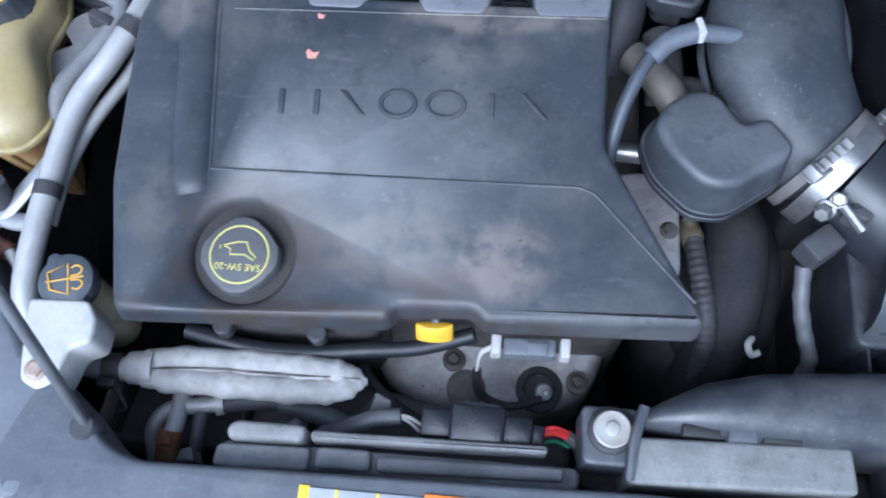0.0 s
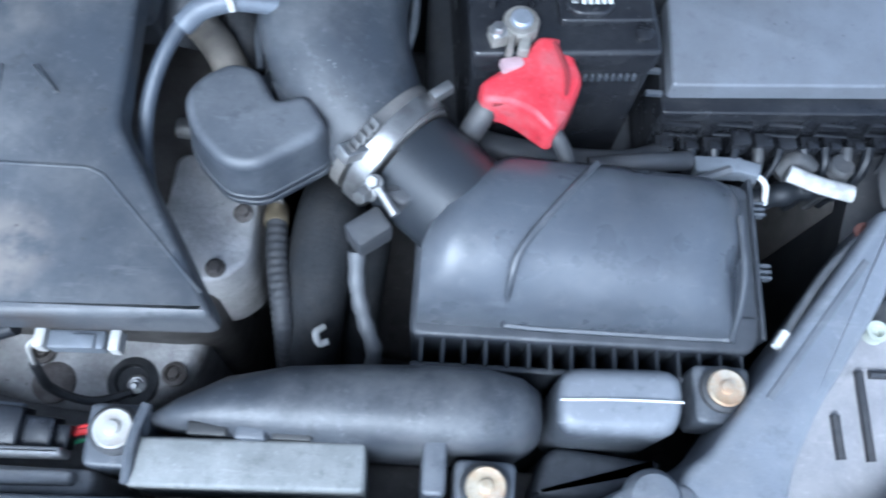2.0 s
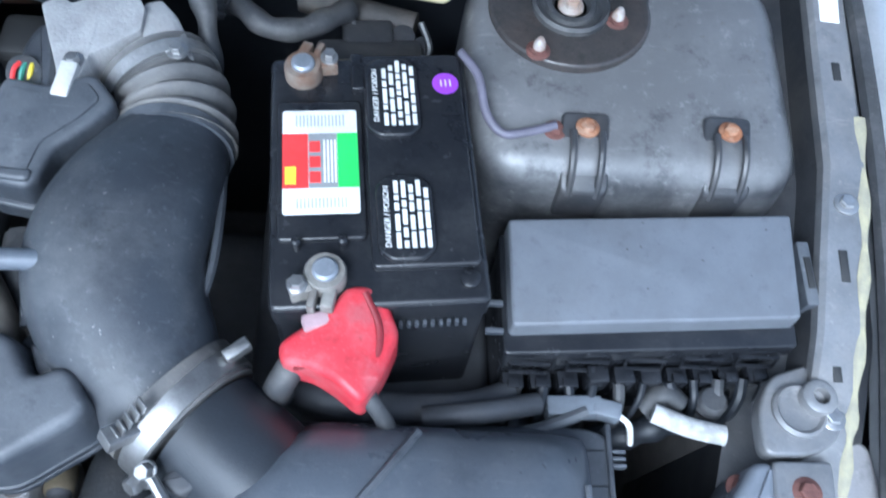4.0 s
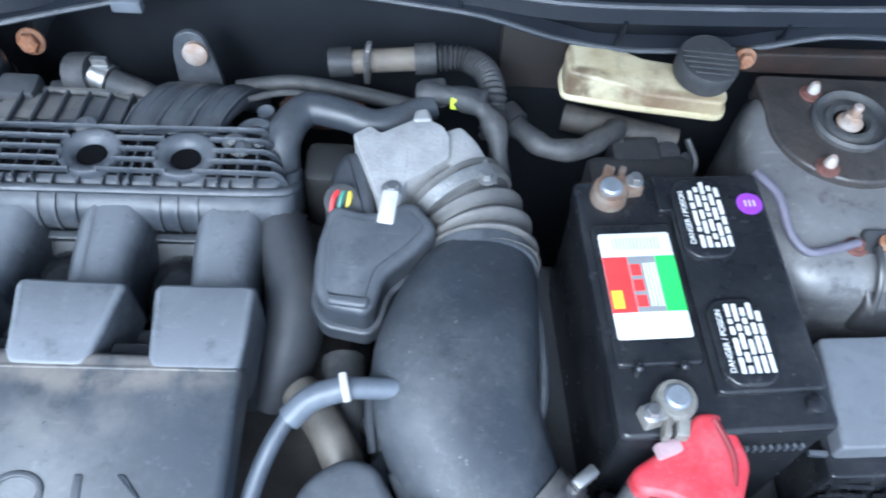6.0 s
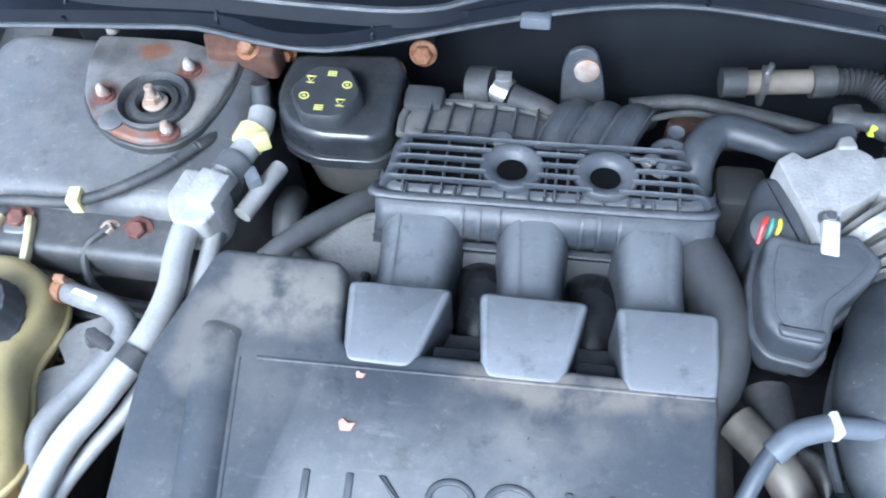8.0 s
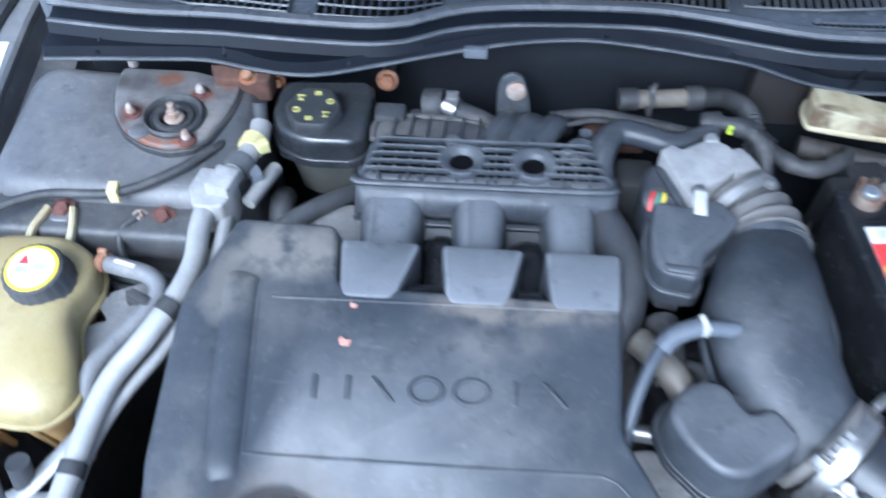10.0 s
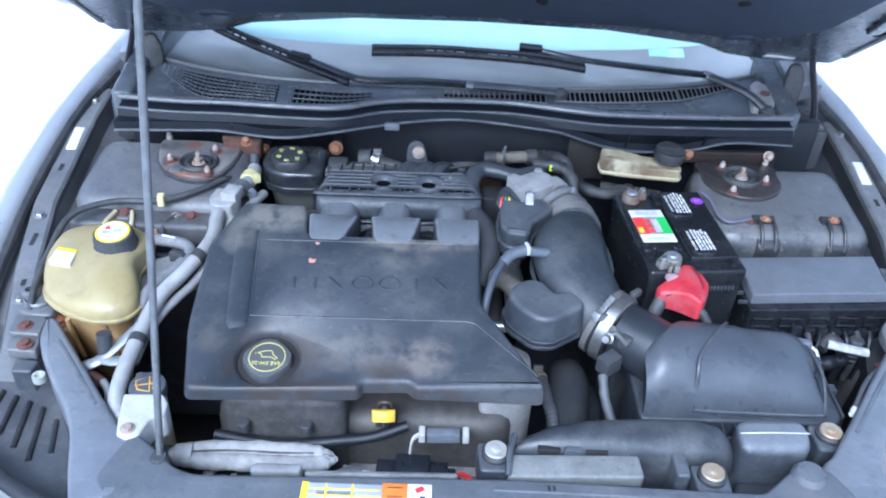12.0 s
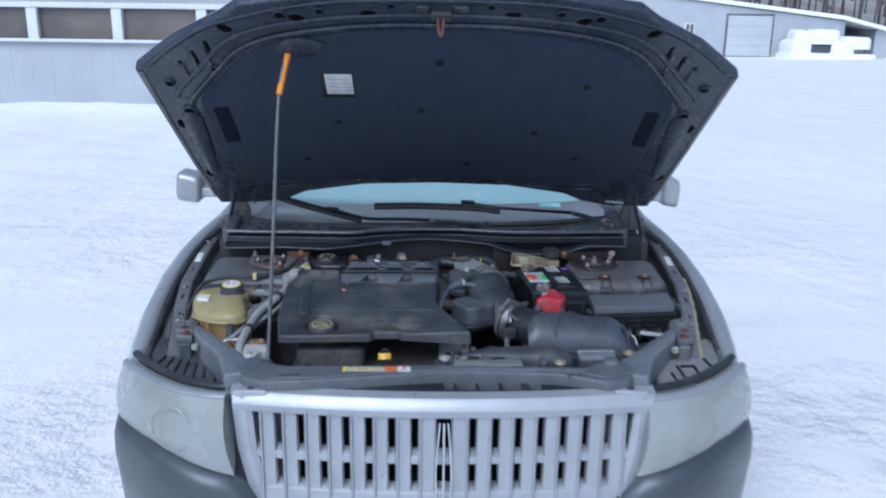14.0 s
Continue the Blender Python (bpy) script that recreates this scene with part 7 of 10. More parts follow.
def vacuum_valve():
    b = thing("vacuum_valve", (-0.02, 0.86, 0.93), "black vacuum valve with a zinc clamp behind the manifold", "valve")
    bm = B()
    tube(bm, [(-0.062, 0.872, 0.945), (-0.038, 0.868, 0.950)], 0.021, 16)
    tube(bm, [(-0.020, 0.860, 0.946), (0.015, 0.850, 0.940), (0.035, 0.845, 0.93)], lambda u: 0.015 - 0.003 * u, 14)
    part("body", bm, M_RUBBER, b)
    bm = B()
    tube(bm, [(-0.038, 0.868, 0.950), (-0.022, 0.862, 0.947)], 0.016, 16)
    box(bm, (-0.028, 0.866, 0.964), (0.016, 0.006, 0.01), bevel=0.001)
    part("clamp", bm, M_STEEL, b, "zinc hose clamp")


vacuum_valve()


def breather_hose():
    b = thing("breather_hose", (0.21, 0.80, 0.90), "broad black plastic breather hose behind the throttle", "hose")
    bm = B()
    tube(bm, [(0.163, 0.745, 0.915), (0.160, 0.790, 0.952), (0.180, 0.822, 0.962), (0.215, 0.818, 0.962), (0.250, 0.812, 0.958), (0.300, 0.838, 0.958)], lambda u: (0.019 - 0.006 * u, 0.016 - 0.004 * u), 14, 7)
    part("hose", bm, M_PLASTIC, b)
    # black block that stands for the dark well below the hose
    bm = B()
    box(bm, (0.205, 0.780, 0.86), (0.05, 0.05, 0.08), bevel=0.01)
    part("duct_well_shade", bm, M_INKSHADE, b)


breather_hose()


def heater_hose():
    b = thing("heater_hose", (0.27, 0.91, 0.93), "heater hose with a tan sleeve and ribbed black bend", "hose")
    bm = B()
    tube(bm, [(0.212, 0.910, 0.941), (0.280, 0.917, 0.943)], 0.0125, 14)
    part("sleeve", bm, surface("tan_sleeve", (0.20, 0.175, 0.14), (0.14, 0.12, 0.10), 0.6, scale=40.0), b, "tan braided sleeve")
    bm = B()
    tube(bm, [(0.190, 0.909, 0.940), (0.214, 0.911, 0.941)], 0.0155, 14)
    tube(bm, [(0.278, 0.916, 0.943), (0.300, 0.918, 0.944)], 0.0165, 14)
    part("collar", bm, M_RUBBER, b)
    bm = B()
    tube(bm, [(0.298, 0.918, 0.944), (0.330, 0.918, 0.945), (0.352, 0.900, 0.945), (0.360, 0.870, 0.940), (0.360, 0.835, 0.915)], lambda u: 0.0125 + 0.0016 * math.sin(u * 150), 14, 24)
    part("ribbed_bend", bm, M_RUBBER, b)
    bm = B()
    box(bm, (0.230, 0.905, 0.928), (0.006, 0.026, 0.032), bevel=0.001)
    box(bm, (0.230, 0.908, 0.955), (0.005, 0.006, 0.016), (0, 10, 0), bevel=0.001)
    part("clamp", bm, M_STEEL, b, "bright steel spring clamp")


heater_hose()


def throttle_body():
    b = thing("throttle", (0.30, 0.755, 0.86), "grey aluminium throttle body with a black motor cover", "throttle")
    bm = B()
    slab(bm, [(0.228, 0.786), (0.243, 0.797), (0.254, 0.789), (0.282, 0.806), (0.300, 0.806), (0.311, 0.800), (0.318, 0.788), (0.318, 0.764), (0.298, 0.748), (0.280, 0.736), (0.274, 0.700), (0.262, 0.690), (0.254, 0.720), (0.240, 0.755)], 0.84, lambda x, y: 0.972 + 0.06 * (y - 0.78), bevel=0.0022, round_r=0.003, steps=2)
    slab(bm, [(0.312, 0.800), (0.327, 0.807), (0.343, 0.792), (0.354, 0.772), (0.364, 0.748), (0.345, 0.752), (0.318, 0.760)], 0.88, lambda x, y: 0.966 - 0.25 * max(0.0, x - 0.33), bevel=0.003, round_r=0.005, steps=2)
    slab(bm, [(0.282, 0.802), (0.301, 0.804), (0.296, 0.820), (0.284, 0.816)], 0.93, 0.976, bevel=0.003, round_r=0.004)
    slab(bm, [(0.354, 0.758), (0.376, 0.744), (0.372, 0.732), (0.350, 0.744)], 0.90, 0.950, bevel=0.003, round_r=0.005)
    part("casting", bm, M_THROTTLE, b)
    bm = B()
    slab(bm, [(0.212, 0.696), (0.257, 0.690), (0.252, 0.722), (0.238, 0.780), (0.220, 0.786), (0.208, 0.766), (0.206, 0.72)], 0.83, lambda x, y: 0.964 - 0.45 * (0.25 - x), bevel=0.010, round_r=0.010)
    part("motor_cover", bm, M_PLASTIC, b, "dusty black motor cover")
    bm = B()
    box(bm, (0.2665, 0.706, 0.958), (0.015, 0.034, 0.016), (6, 0, -6), bevel=0.002)
    part("tag", bm, M_WHITEPL, b, "white tag")
    bm = B()
    lathe(bm, [(0.016, 0), (0.016, 0.018), (0.012, 0.02)], aim((0.224, 0.732, 0.938), (-0.1, -0.5, 0.8)), 18)
    part("plug", bm, M_RUBBER, b)
    for dx, mt in ((-0.007, M_LABELRED), (0.0, plain("green_wire", (0.08, 0.28, 0.22))), (0.007, M_LABELYELLOW)):
        bm = B()
        tube(bm, [(0.226 + dx * 0.6, 0.734, 0.957), (0.223 + dx, 0.722, 0.958), (0.220 + dx * 0.9, 0.710, 0.946)], 0.0022, 6)
        part("wire", bm, mt, b)
    bm = B()
    for x, y in ((0.268, 0.726), (0.352, 0.745)):
        bolt(bm, (x, y, 0.968), r=0.006, h=0.008)
    part("bolt", bm, M_STEEL, b)


throttle_body()


def air_duct():
    b = thing("air_duct", (0.34, 0.56, 0.85), "large dusty grey plastic intake duct with a ribbed bellow", "duct")
    line = [(0.392, 0.448, 0.888), (0.362, 0.478, 0.908), (0.338, 0.520, 0.930), (0.330, 0.562, 0.940), (0.338, 0.610, 0.938), (0.348, 0.660, 0.922), (0.350, 0.685, 0.916)]
    def size(u):
        bulge = math.sin(math.pi * min(1.0, u / 0.92))
        return (0.049 + 0.020 * bulge, 0.050 - 0.004 * bulge)
    bm = B()
    tube(bm, line, size, 24, 7)
    part("duct", bm, surface("dusty_duct_plastic", (0.036, 0.042, 0.052), (0.027, 0.031, 0.039), 0.46, scale=13.0, rough_var=0.18, specular=0.4, dust=(0.105, 0.108, 0.113), amount=0.6, spots=(0.16, 0.16, 0.16), grain=700.0), b)
    bm = B()
    tube(bm, [Vector((0.268, 0.50, 0.925)), Vector((0.262, 0.55, 0.930)), Vector((0.278, 0.61, 0.928)), Vector((0.300, 0.655, 0.922))], lambda u: (0.004, 0.003), 6, 6)
    tube(bm, [Vector((0.388, 0.495, 0.922)), Vector((0.402, 0.55, 0.930)), Vector((0.402, 0.61, 0.930)), Vector((0.396, 0.66, 0.922))], lambda u: (0.004, 0.003), 6, 6)
    part("mould_seam", bm, M_PLASTIC, b)
    bm = B()
    tube(bm, [(0.352, 0.678, 0.917), (0.349, 0.704, 0.917), (0.338, 0.734, 0.918), (0.322, 0.758, 0.920)], lambda u: 0.0490 + 0.0045 * math.cos(u * 2 * math.pi * 5), 26, 14)
    part("bellow", bm, M_BELLOW, b, "brownish ribbed rubber bellow")
    bm = B()
    tube(bm, [(0.3505, 0.672, 0.918), (0.350, 0.684, 0.917)], 0.0525, 28)
    part("cuff", bm, M_GREYPLASTIC, b)
    bm = B()
    tube(bm, [(0.334, 0.741, 0.919), (0.327, 0.752, 0.920)], 0.0535, 28)
    part("band", bm, M_ALU, b, "dull metal band")
    bm = B()
    tube(bm, [(0.402, 0.440, 0.886), (0.390, 0.450, 0.888)], 0.0585, 30)
    tube(bm, [(0.384, 0.455, 0.890), (0.376, 0.462, 0.892)], 0.0605, 30)
    part("rubber_cuff", bm, M_BELLOW, b)
    bm = B()
    tube(bm, [(0.4005, 0.4415, 0.8868), (0.3865, 0.4525, 0.889)], 0.0612, 36)
    box(bm, (0.362, 0.418, 0.930), (0.040, 0.016, 0.012), (0, 28, 40), bevel=0.002)
    for k in range(6):
        box(bm, (0.350 + 0.005 * k, 0.408 + 0.0042 * k, 0.9345 + 0.0045 * k), (0.0016, 0.010, 0.010), (0, 28, 40), bevel=0.0004, steps=1)
    part("hose_clamp", bm, M_STEEL, b, "bright worm-drive hose clamp")
    bm = B()
    bolt(bm, (0.374, 0.392, 0.912), (-0.5, -0.7, 0.4), 0.0075, 0.014, washer=1.3)
    box(bm, (0.432, 0.486, 0.925), (0.022, 0.010, 0.012), (0, 0, 40), bevel=0.002)
    part("clamp_screw", bm, M_STEEL, b)


air_duct()


def resonator_top():
    b = thing("upper_resonator", (0.25, 0.63, 0.87), "black plastic resonator beside the intake duct", "resonator")
    poly = [(0.216, 0.708), (0.252, 0.700), (0.288, 0.716), (0.312, 0.688), (0.292, 0.662), (0.268, 0.640), (0.262, 0.612), (0.254, 0.604), (0.220, 0.610), (0.209, 0.626), (0.208, 0.670)]
    bm = B()
    slab(bm, poly, lambda x, y: 0.936 + 0.10 * (y - 0.66), lambda x, y: 0.966 + 0.10 * (y - 0.66), bevel=0.007, round_r=0.010, steps=4)
    part("shell", bm, M_GREYPLASTIC, b)
    bm = B()
    slab(bm, inset(poly if area(poly) > 0 else poly[::-1], 0.006), 0.88, lambda x, y: 0.936 + 0.10 * (y - 0.66), bevel=0.003, round_r=0.008, draft=-0.006)
    part("lower_shell", bm, M_DARK, b)
    bm = B()
    slab(bm, inset(poly if area(poly) > 0 else poly[::-1], 0.010), 0.94, lambda x, y: 0.9675 + 0.10 * (y - 0.66), bevel=0.0015, round_r=0.006, steps=2)
    part("raised_top", bm, M_GREYPLASTIC, b)
    bm = B()
    slab(bm, inset(poly if area(poly) > 0 else poly[::-1], -0.005), 0.915, lambda x, y: 0.938 + 0.10 * (y - 0.66), bevel=0.003, round_r=0.008)
    part("flange", bm, M_PLASTIC, b)
    bm = B()
    slab(bm, [(0.221, 0.612), (0.256, 0.608), (0.259, 0.620), (0.219, 0.624)], 0.94, 0.964, bevel=0.004, round_r=0.004)
    part("step", bm, M_GREYPLASTIC, b)


resonator_top()


def resonator_low():
    b = thing("lower_resonator", (0.275, 0.425, 0.85), "boxy black plastic resonator below the intake duct", "resonator")
    pp = [(0.212, 0.452), (0.222, 0.420), (0.254, 0.388), (0.282, 0.386), (0.332, 0.422), (0.337, 0.434), (0.317, 0.464), (0.292, 0.453), (0.283, 0.466), (0.273, 0.483), (0.250, 0.489), (0.225, 0.474)]
    foot = [(0.205, 0.458), (0.216, 0.418), (0.251, 0.382), (0.284, 0.380), (0.336, 0.418), (0.342, 0.434), (0.322, 0.470), (0.275, 0.492), (0.250, 0.496), (0.218, 0.482)]
    height = lambda x, y: 0.953 + 0.04 * (y - 0.44)
    bm = B()
    slab(bm, pp, 0.900, height, bevel=0.010, round_r=0.011, steps=5, draft=0.005)
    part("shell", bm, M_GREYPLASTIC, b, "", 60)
    bm = B()
    slab(bm, foot, 0.899, 0.906, bevel=0.002, round_r=0.012)
    slab(bm, foot, 0.890, 0.896, bevel=0.002, round_r=0.012)
    part("flange", bm, M_PLASTIC, b)
    bm = B()
    slab(bm, inset(foot, 0.008), 0.872, 0.900, bevel=0.004, round_r=0.010, draft=-0.012)
    part("lower_shell", bm, M_DARK, b)
    bm = B()
    slab(bm, [(0.292, 0.456), (0.316, 0.466), (0.306, 0.486), (0.280, 0.482)], 0.90, 0.938, bevel=0.003, round_r=0.004)
    part("mount_lug", bm, M_PLASTIC, b)
    bm = B()
    slab(bm, [(0.262, 0.49), (0.30, 0.46), (0.31, 0.52), (0.285, 0.53)], 0.86, 0.915, bevel=0.004, round_r=0.006)
    part("neck", bm, M_PLASTIC, b)


resonator_low()


def pcv_hose():
    b = thing("breather_tube", (0.2, 0.48, 0.90), "bluish grey breather tube with a quick connector", "hose")
    bm = B()
    tube(bm, [(0.232, 0.528, 0.978), (0.208, 0.512, 0.970), (0.190, 0.480, 0.955), (0.178, 0.445, 0.930), (0.174, 0.410, 0.895), (0.176, 0.375, 0.85)], 0.0068, 14)
    part("tube", bm, surface("bluish_grey_tube", (0.062, 0.072, 0.090), (0.046, 0.054, 0.070), 0.45, scale=40.0), b)
    bm = B()
    tube(bm, [(0.245, 0.530, 0.980), (0.222, 0.522, 0.976), (0.206, 0.508, 0.968)], lambda u: 0.0100, 14)
    tube(bm, [(0.240, 0.530, 0.980), (0.285, 0.536, 0.970)], 0.0085, 12)
    part("connector", bm, M_ELBOW, b)
    bm = B()
    box(bm, (0.247, 0.529, 0.976), (0.006, 0.018, 0.016), (0, 0, 15), bevel=0.002)
    part("clip", bm, M_WHITEPL, b)


pcv_hose()


def coolant_pipes():
    b = thing("coolant_pipe", (0.25, 0.50, 0.80), "grimy metal coolant pipes below the intake duct", "pipe")
    bm = B()
    tube(bm, [(0.20, 0.56, 0.90), (0.225, 0.53, 0.905), (0.245, 0.495, 0.90), (0.255, 0.47, 0.87)], 0.017, 14)
    part("pipe", bm, surface("tan_grimy_pipe", (0.21, 0.19, 0.165), (0.13, 0.12, 0.105), 0.5, 0.4, scale=30.0), b)
    bm = B()
    tube(bm, [(0.275, 0.50, 0.88), (0.272, 0.53, 0.885), (0.255, 0.548, 0.87)], 0.011, 12)
    tube(bm, [(0.185, 0.47, 0.86), (0.225, 0.465, 0.865)], 0.010, 12)
    part("bright_pipe", bm, M_STEEL, b)
    bm = B()
    tube(bm, [(0.232, 0.60, 0.88), (0.236, 0.56, 0.88), (0.24, 0.53, 0.86)], 0.020, 12)
    part("hose", bm, M_RUBBER, b)


coolant_pipes()


def radiator_hose():
    b = thing("radiator_hose", (0.30, 0.36, 0.60), "thick black radiator hose between engine and air box", "hose")
    bm = B()
    tube(bm, [(0.330, 0.460, 0.76), (0.328, 0.410, 0.79), (0.322, 0.350, 0.78), (0.315, 0.305, 0.74), (0.310, 0.28, 0.64)], 0.034, 18)
    matt = surface("grimy_matt_hose", (0.030, 0.032, 0.036), (0.020, 0.022, 0.025), 0.75, scale=30.0, bump=0.5, grain=220.0, dust=(0.045, 0.042, 0.040), amount=0.5, specular=0.2)
    part("hose", bm, matt, b)
    bm = B()
    tube(bm, [(0.372, 0.46, 0.72), (0.370, 0.40, 0.74), (0.365, 0.34, 0.72), (0.36, 0.29, 0.66)], 0.020, 14)
    part("thin_hose", bm, matt, b)


radiator_hose()


def temp_sensor():
    b = thing("engine_sensor", (0.262, 0.36, 0.80), "brass engine sensor with a corrugated sleeve", "sensor")
    bm = B()
    lathe(bm, [(0.011, -0.012), (0.0125, 0.0), (0.0125, 0.014), (0.010, 0.018)], aim((0.277, 0.413, 0.800), (0.1, -0.8, 0.45)), 18)
    part("brass_body", bm, surface("brass", (0.36, 0.30, 0.20), (0.26, 0.21, 0.14), 0.35, 0.6, scale=60.0), b)
    bm = B()
    tube(bm, [(0.279, 0.402, 0.806), (0.285, 0.360, 0.806), (0.292, 0.325, 0.798), (0.296, 0.298, 0.775), (0.297, 0.280, 0.72)], lambda u: 0.0105 + 0.0005 * math.sin(u * 130), 14, 24)
    part("sleeve", bm, M_DARK, b)
    bm = B()
    box(bm, (0.276, 0.424, 0.806), (0.016, 0.006, 0.010), bevel=0.001)
    part("clip", bm, M_STEEL, b)


temp_sensor()


# ---- air box ----
def air_box():
    b = thing("air_filter_box", (0.57, 0.365, 0.50), "black plastic air filter box with a domed lid", "air box")
    section = [(0.2960, 0.846), (0.2975, 0.872), (0.3060, 0.900), (0.3220, 0.922), (0.3450, 0.936), (0.3750, 0.942), (0.4050, 0.939), (0.4260, 0.928), (0.4400, 0.908), (0.4470, 0.880), (0.4490, 0.846)]
    rows = []
    for i in range(31):
        u = i / 30
        x = 0.424 + u * 0.290
        row = []
        for y, z in section:
            k = (z - 0.846) / 0.096
            edge = 1 - max(0.0, (u - 0.80) / 0.20) ** 2.2 * 0.32
            left = 1 - max(0.0, (0.10 - u) / 0.10) ** 2 * 0.25
            top = 0.846 + (z - 0.846) * edge * left - 0.020 * k * u
            ridge = 0.5 + 0.5 * math.tanh((x - (0.500 + 0.72 * max(0.0, y - 0.332))) * 220)
            cut = 0.424 + max(0.0, y - 0.362) * 0.80
            xx = max(x - 0.014 * k * max(0.0, (u - 0.85) / 0.15), cut + (x - 0.424) * (1 - (cut - 0.424) / 0.29)) if y > 0.362 else x - 0.014 * k * max(0.0, (u - 0.85) / 0.15)
            row.append((xx, y, top - 0.0035 * ridge * (k > 0.15)))
        rows.append(row)
    bm = B()
    loft(bm, rows)
    lid = part("lid", bm, surface("satin_black_lid", (0.074, 0.083, 0.099), (0.060, 0.067, 0.081), 0.30, scale=11.0, rough_var=0.16, dust=(0.13, 0.134, 0.144), amount=0.5, spots=(0.025, 0.025, 0.028), grain=800.0), b, "satin black domed lid", sharp=50)
    bm = B()
    tube(bm, [(0.574, 0.431, 0.921), (0.556, 0.405, 0.934), (0.530, 0.372, 0.936), (0.506, 0.338, 0.930), (0.500, 0.315, 0.912), (0.501, 0.299, 0.862), (0.512, 0.2955, 0.855), (0.60, 0.2955, 0.853), (0.70, 0.297, 0.852), (0.708, 0.30, 0.86), (0.7085, 0.34, 0.895), (0.7085, 0.40, 0.897)], lambda u: (0.0034, 0.0028), 6, 6)
    part("fold", bm, M_GREYPLASTIC, lid)
    bm = B()
    slab(bm, [(0.418, 0.284), (0.728, 0.286), (0.740, 0.30), (0.745, 0.455), (0.72, 0.462), (0.46, 0.458), (0.418, 0.40)], 0.50, 0.846, bevel=0.005, round_r=0.012, draft=-0.01)
    part("box", bm, M_PLASTIC, b)
    for i in range(16):
        x = 0.428 + i * 0.0195
        bm = B()
        slab(bm, [(x, 0.262), (x + 0.003, 0.262), (x + 0.003, 0.290), (x, 0.290)], 0.72, 0.842, bevel=0.001, steps=1)
        part("front_rib", bm, M_PLASTIC, b)
    bm = B()
    slab(bm, [(0.420, 0.258), (0.730, 0.260), (0.730, 0.266), (0.420, 0.264)], 0.70, 0.835, bevel=0.002)
    slab(bm, [(0.739, 0.30), (0.744, 0.30), (0.744, 0.465), (0.739, 0.465)], 0.79, 0.850, bevel=0.002)
    part("rim", bm, M_PLASTIC, b)
    bm = B()
    for y in (0.32, 0.35, 0.38, 0.41, 0.44):
        slab(bm, [(0.716, y), (0.741, y), (0.741, y + 0.003), (0.716, y + 0.003)], 0.79, 0.846, bevel=0.001, steps=1)
    part("side_rib", bm, M_PLASTIC, b)
    for y in (0.370, 0.436):
        bm = B()
        for k in range(3):
            box(bm, (0.750, y + (k - 1) * 0.006, 0.834), (0.014, 0.003, 0.010), bevel=0.001)
        part("clip", bm, M_GREYPLASTIC, b)
    bm = B()
    tube(bm, [(0.487, 0.372, 0.880), (0.455, 0.398, 0.884), (0.408, 0.436, 0.887)], 0.0525, 30)
    n = part("neck", bm, surface("neck_plastic", (0.029, 0.033, 0.040), (0.022, 0.025, 0.030), 0.36, scale=14.0), b, "round neck to the intake duct")
    return b


air_box()


def maf_sensor():
    b = thing("airflow_sensor", (0.398, 0.382, 0.86), "black airflow sensor plug with a grey cable", "sensor")
    bm = B()
    slab(bm, [(0.386, 0.388), (0.404, 0.376), (0.432, 0.396), (0.414, 0.412)], 0.88, 0.922, bevel=0.004, round_r=0.004)
    box(bm, (0.376, 0.366, 0.868), (0.036, 0.026, 0.030), (0, 0, 38), bevel=0.004)
    part("plug", bm, M_DARK, b)
    bm = B()
    bolt(bm, (0.380, 0.394, 0.925), (-0.3, -0.4, 1), 0.0065, 0.010, washer=1.2)
    tube(bm, [(0.384, 0.388, 0.926), (0.400, 0.366, 0.922)], 0.0045, 8)
    part("screw", bm, M_STEEL, b)
    bm = B()
    tube(bm, [(0.366, 0.352, 0.870), (0.368, 0.325, 0.85), (0.376, 0.300, 0.83), (0.386, 0.278, 0.81), (0.384, 0.265, 0.78)], lambda u: 0.0078 + 0.0005 * math.sin(u * 37), 10, 12)
    part("cable", bm, M_GREYHOSE, b, "grey taped cable")
    bm = B()
    tube(bm, [(0.336, 0.300, 0.80), (0.330, 0.292, 0.805), (0.334, 0.283, 0.80), (0.342, 0.286, 0.80)], 0.0035, 8)
    part("clip", bm, M_WHITEPL, b)


maf_sensor()


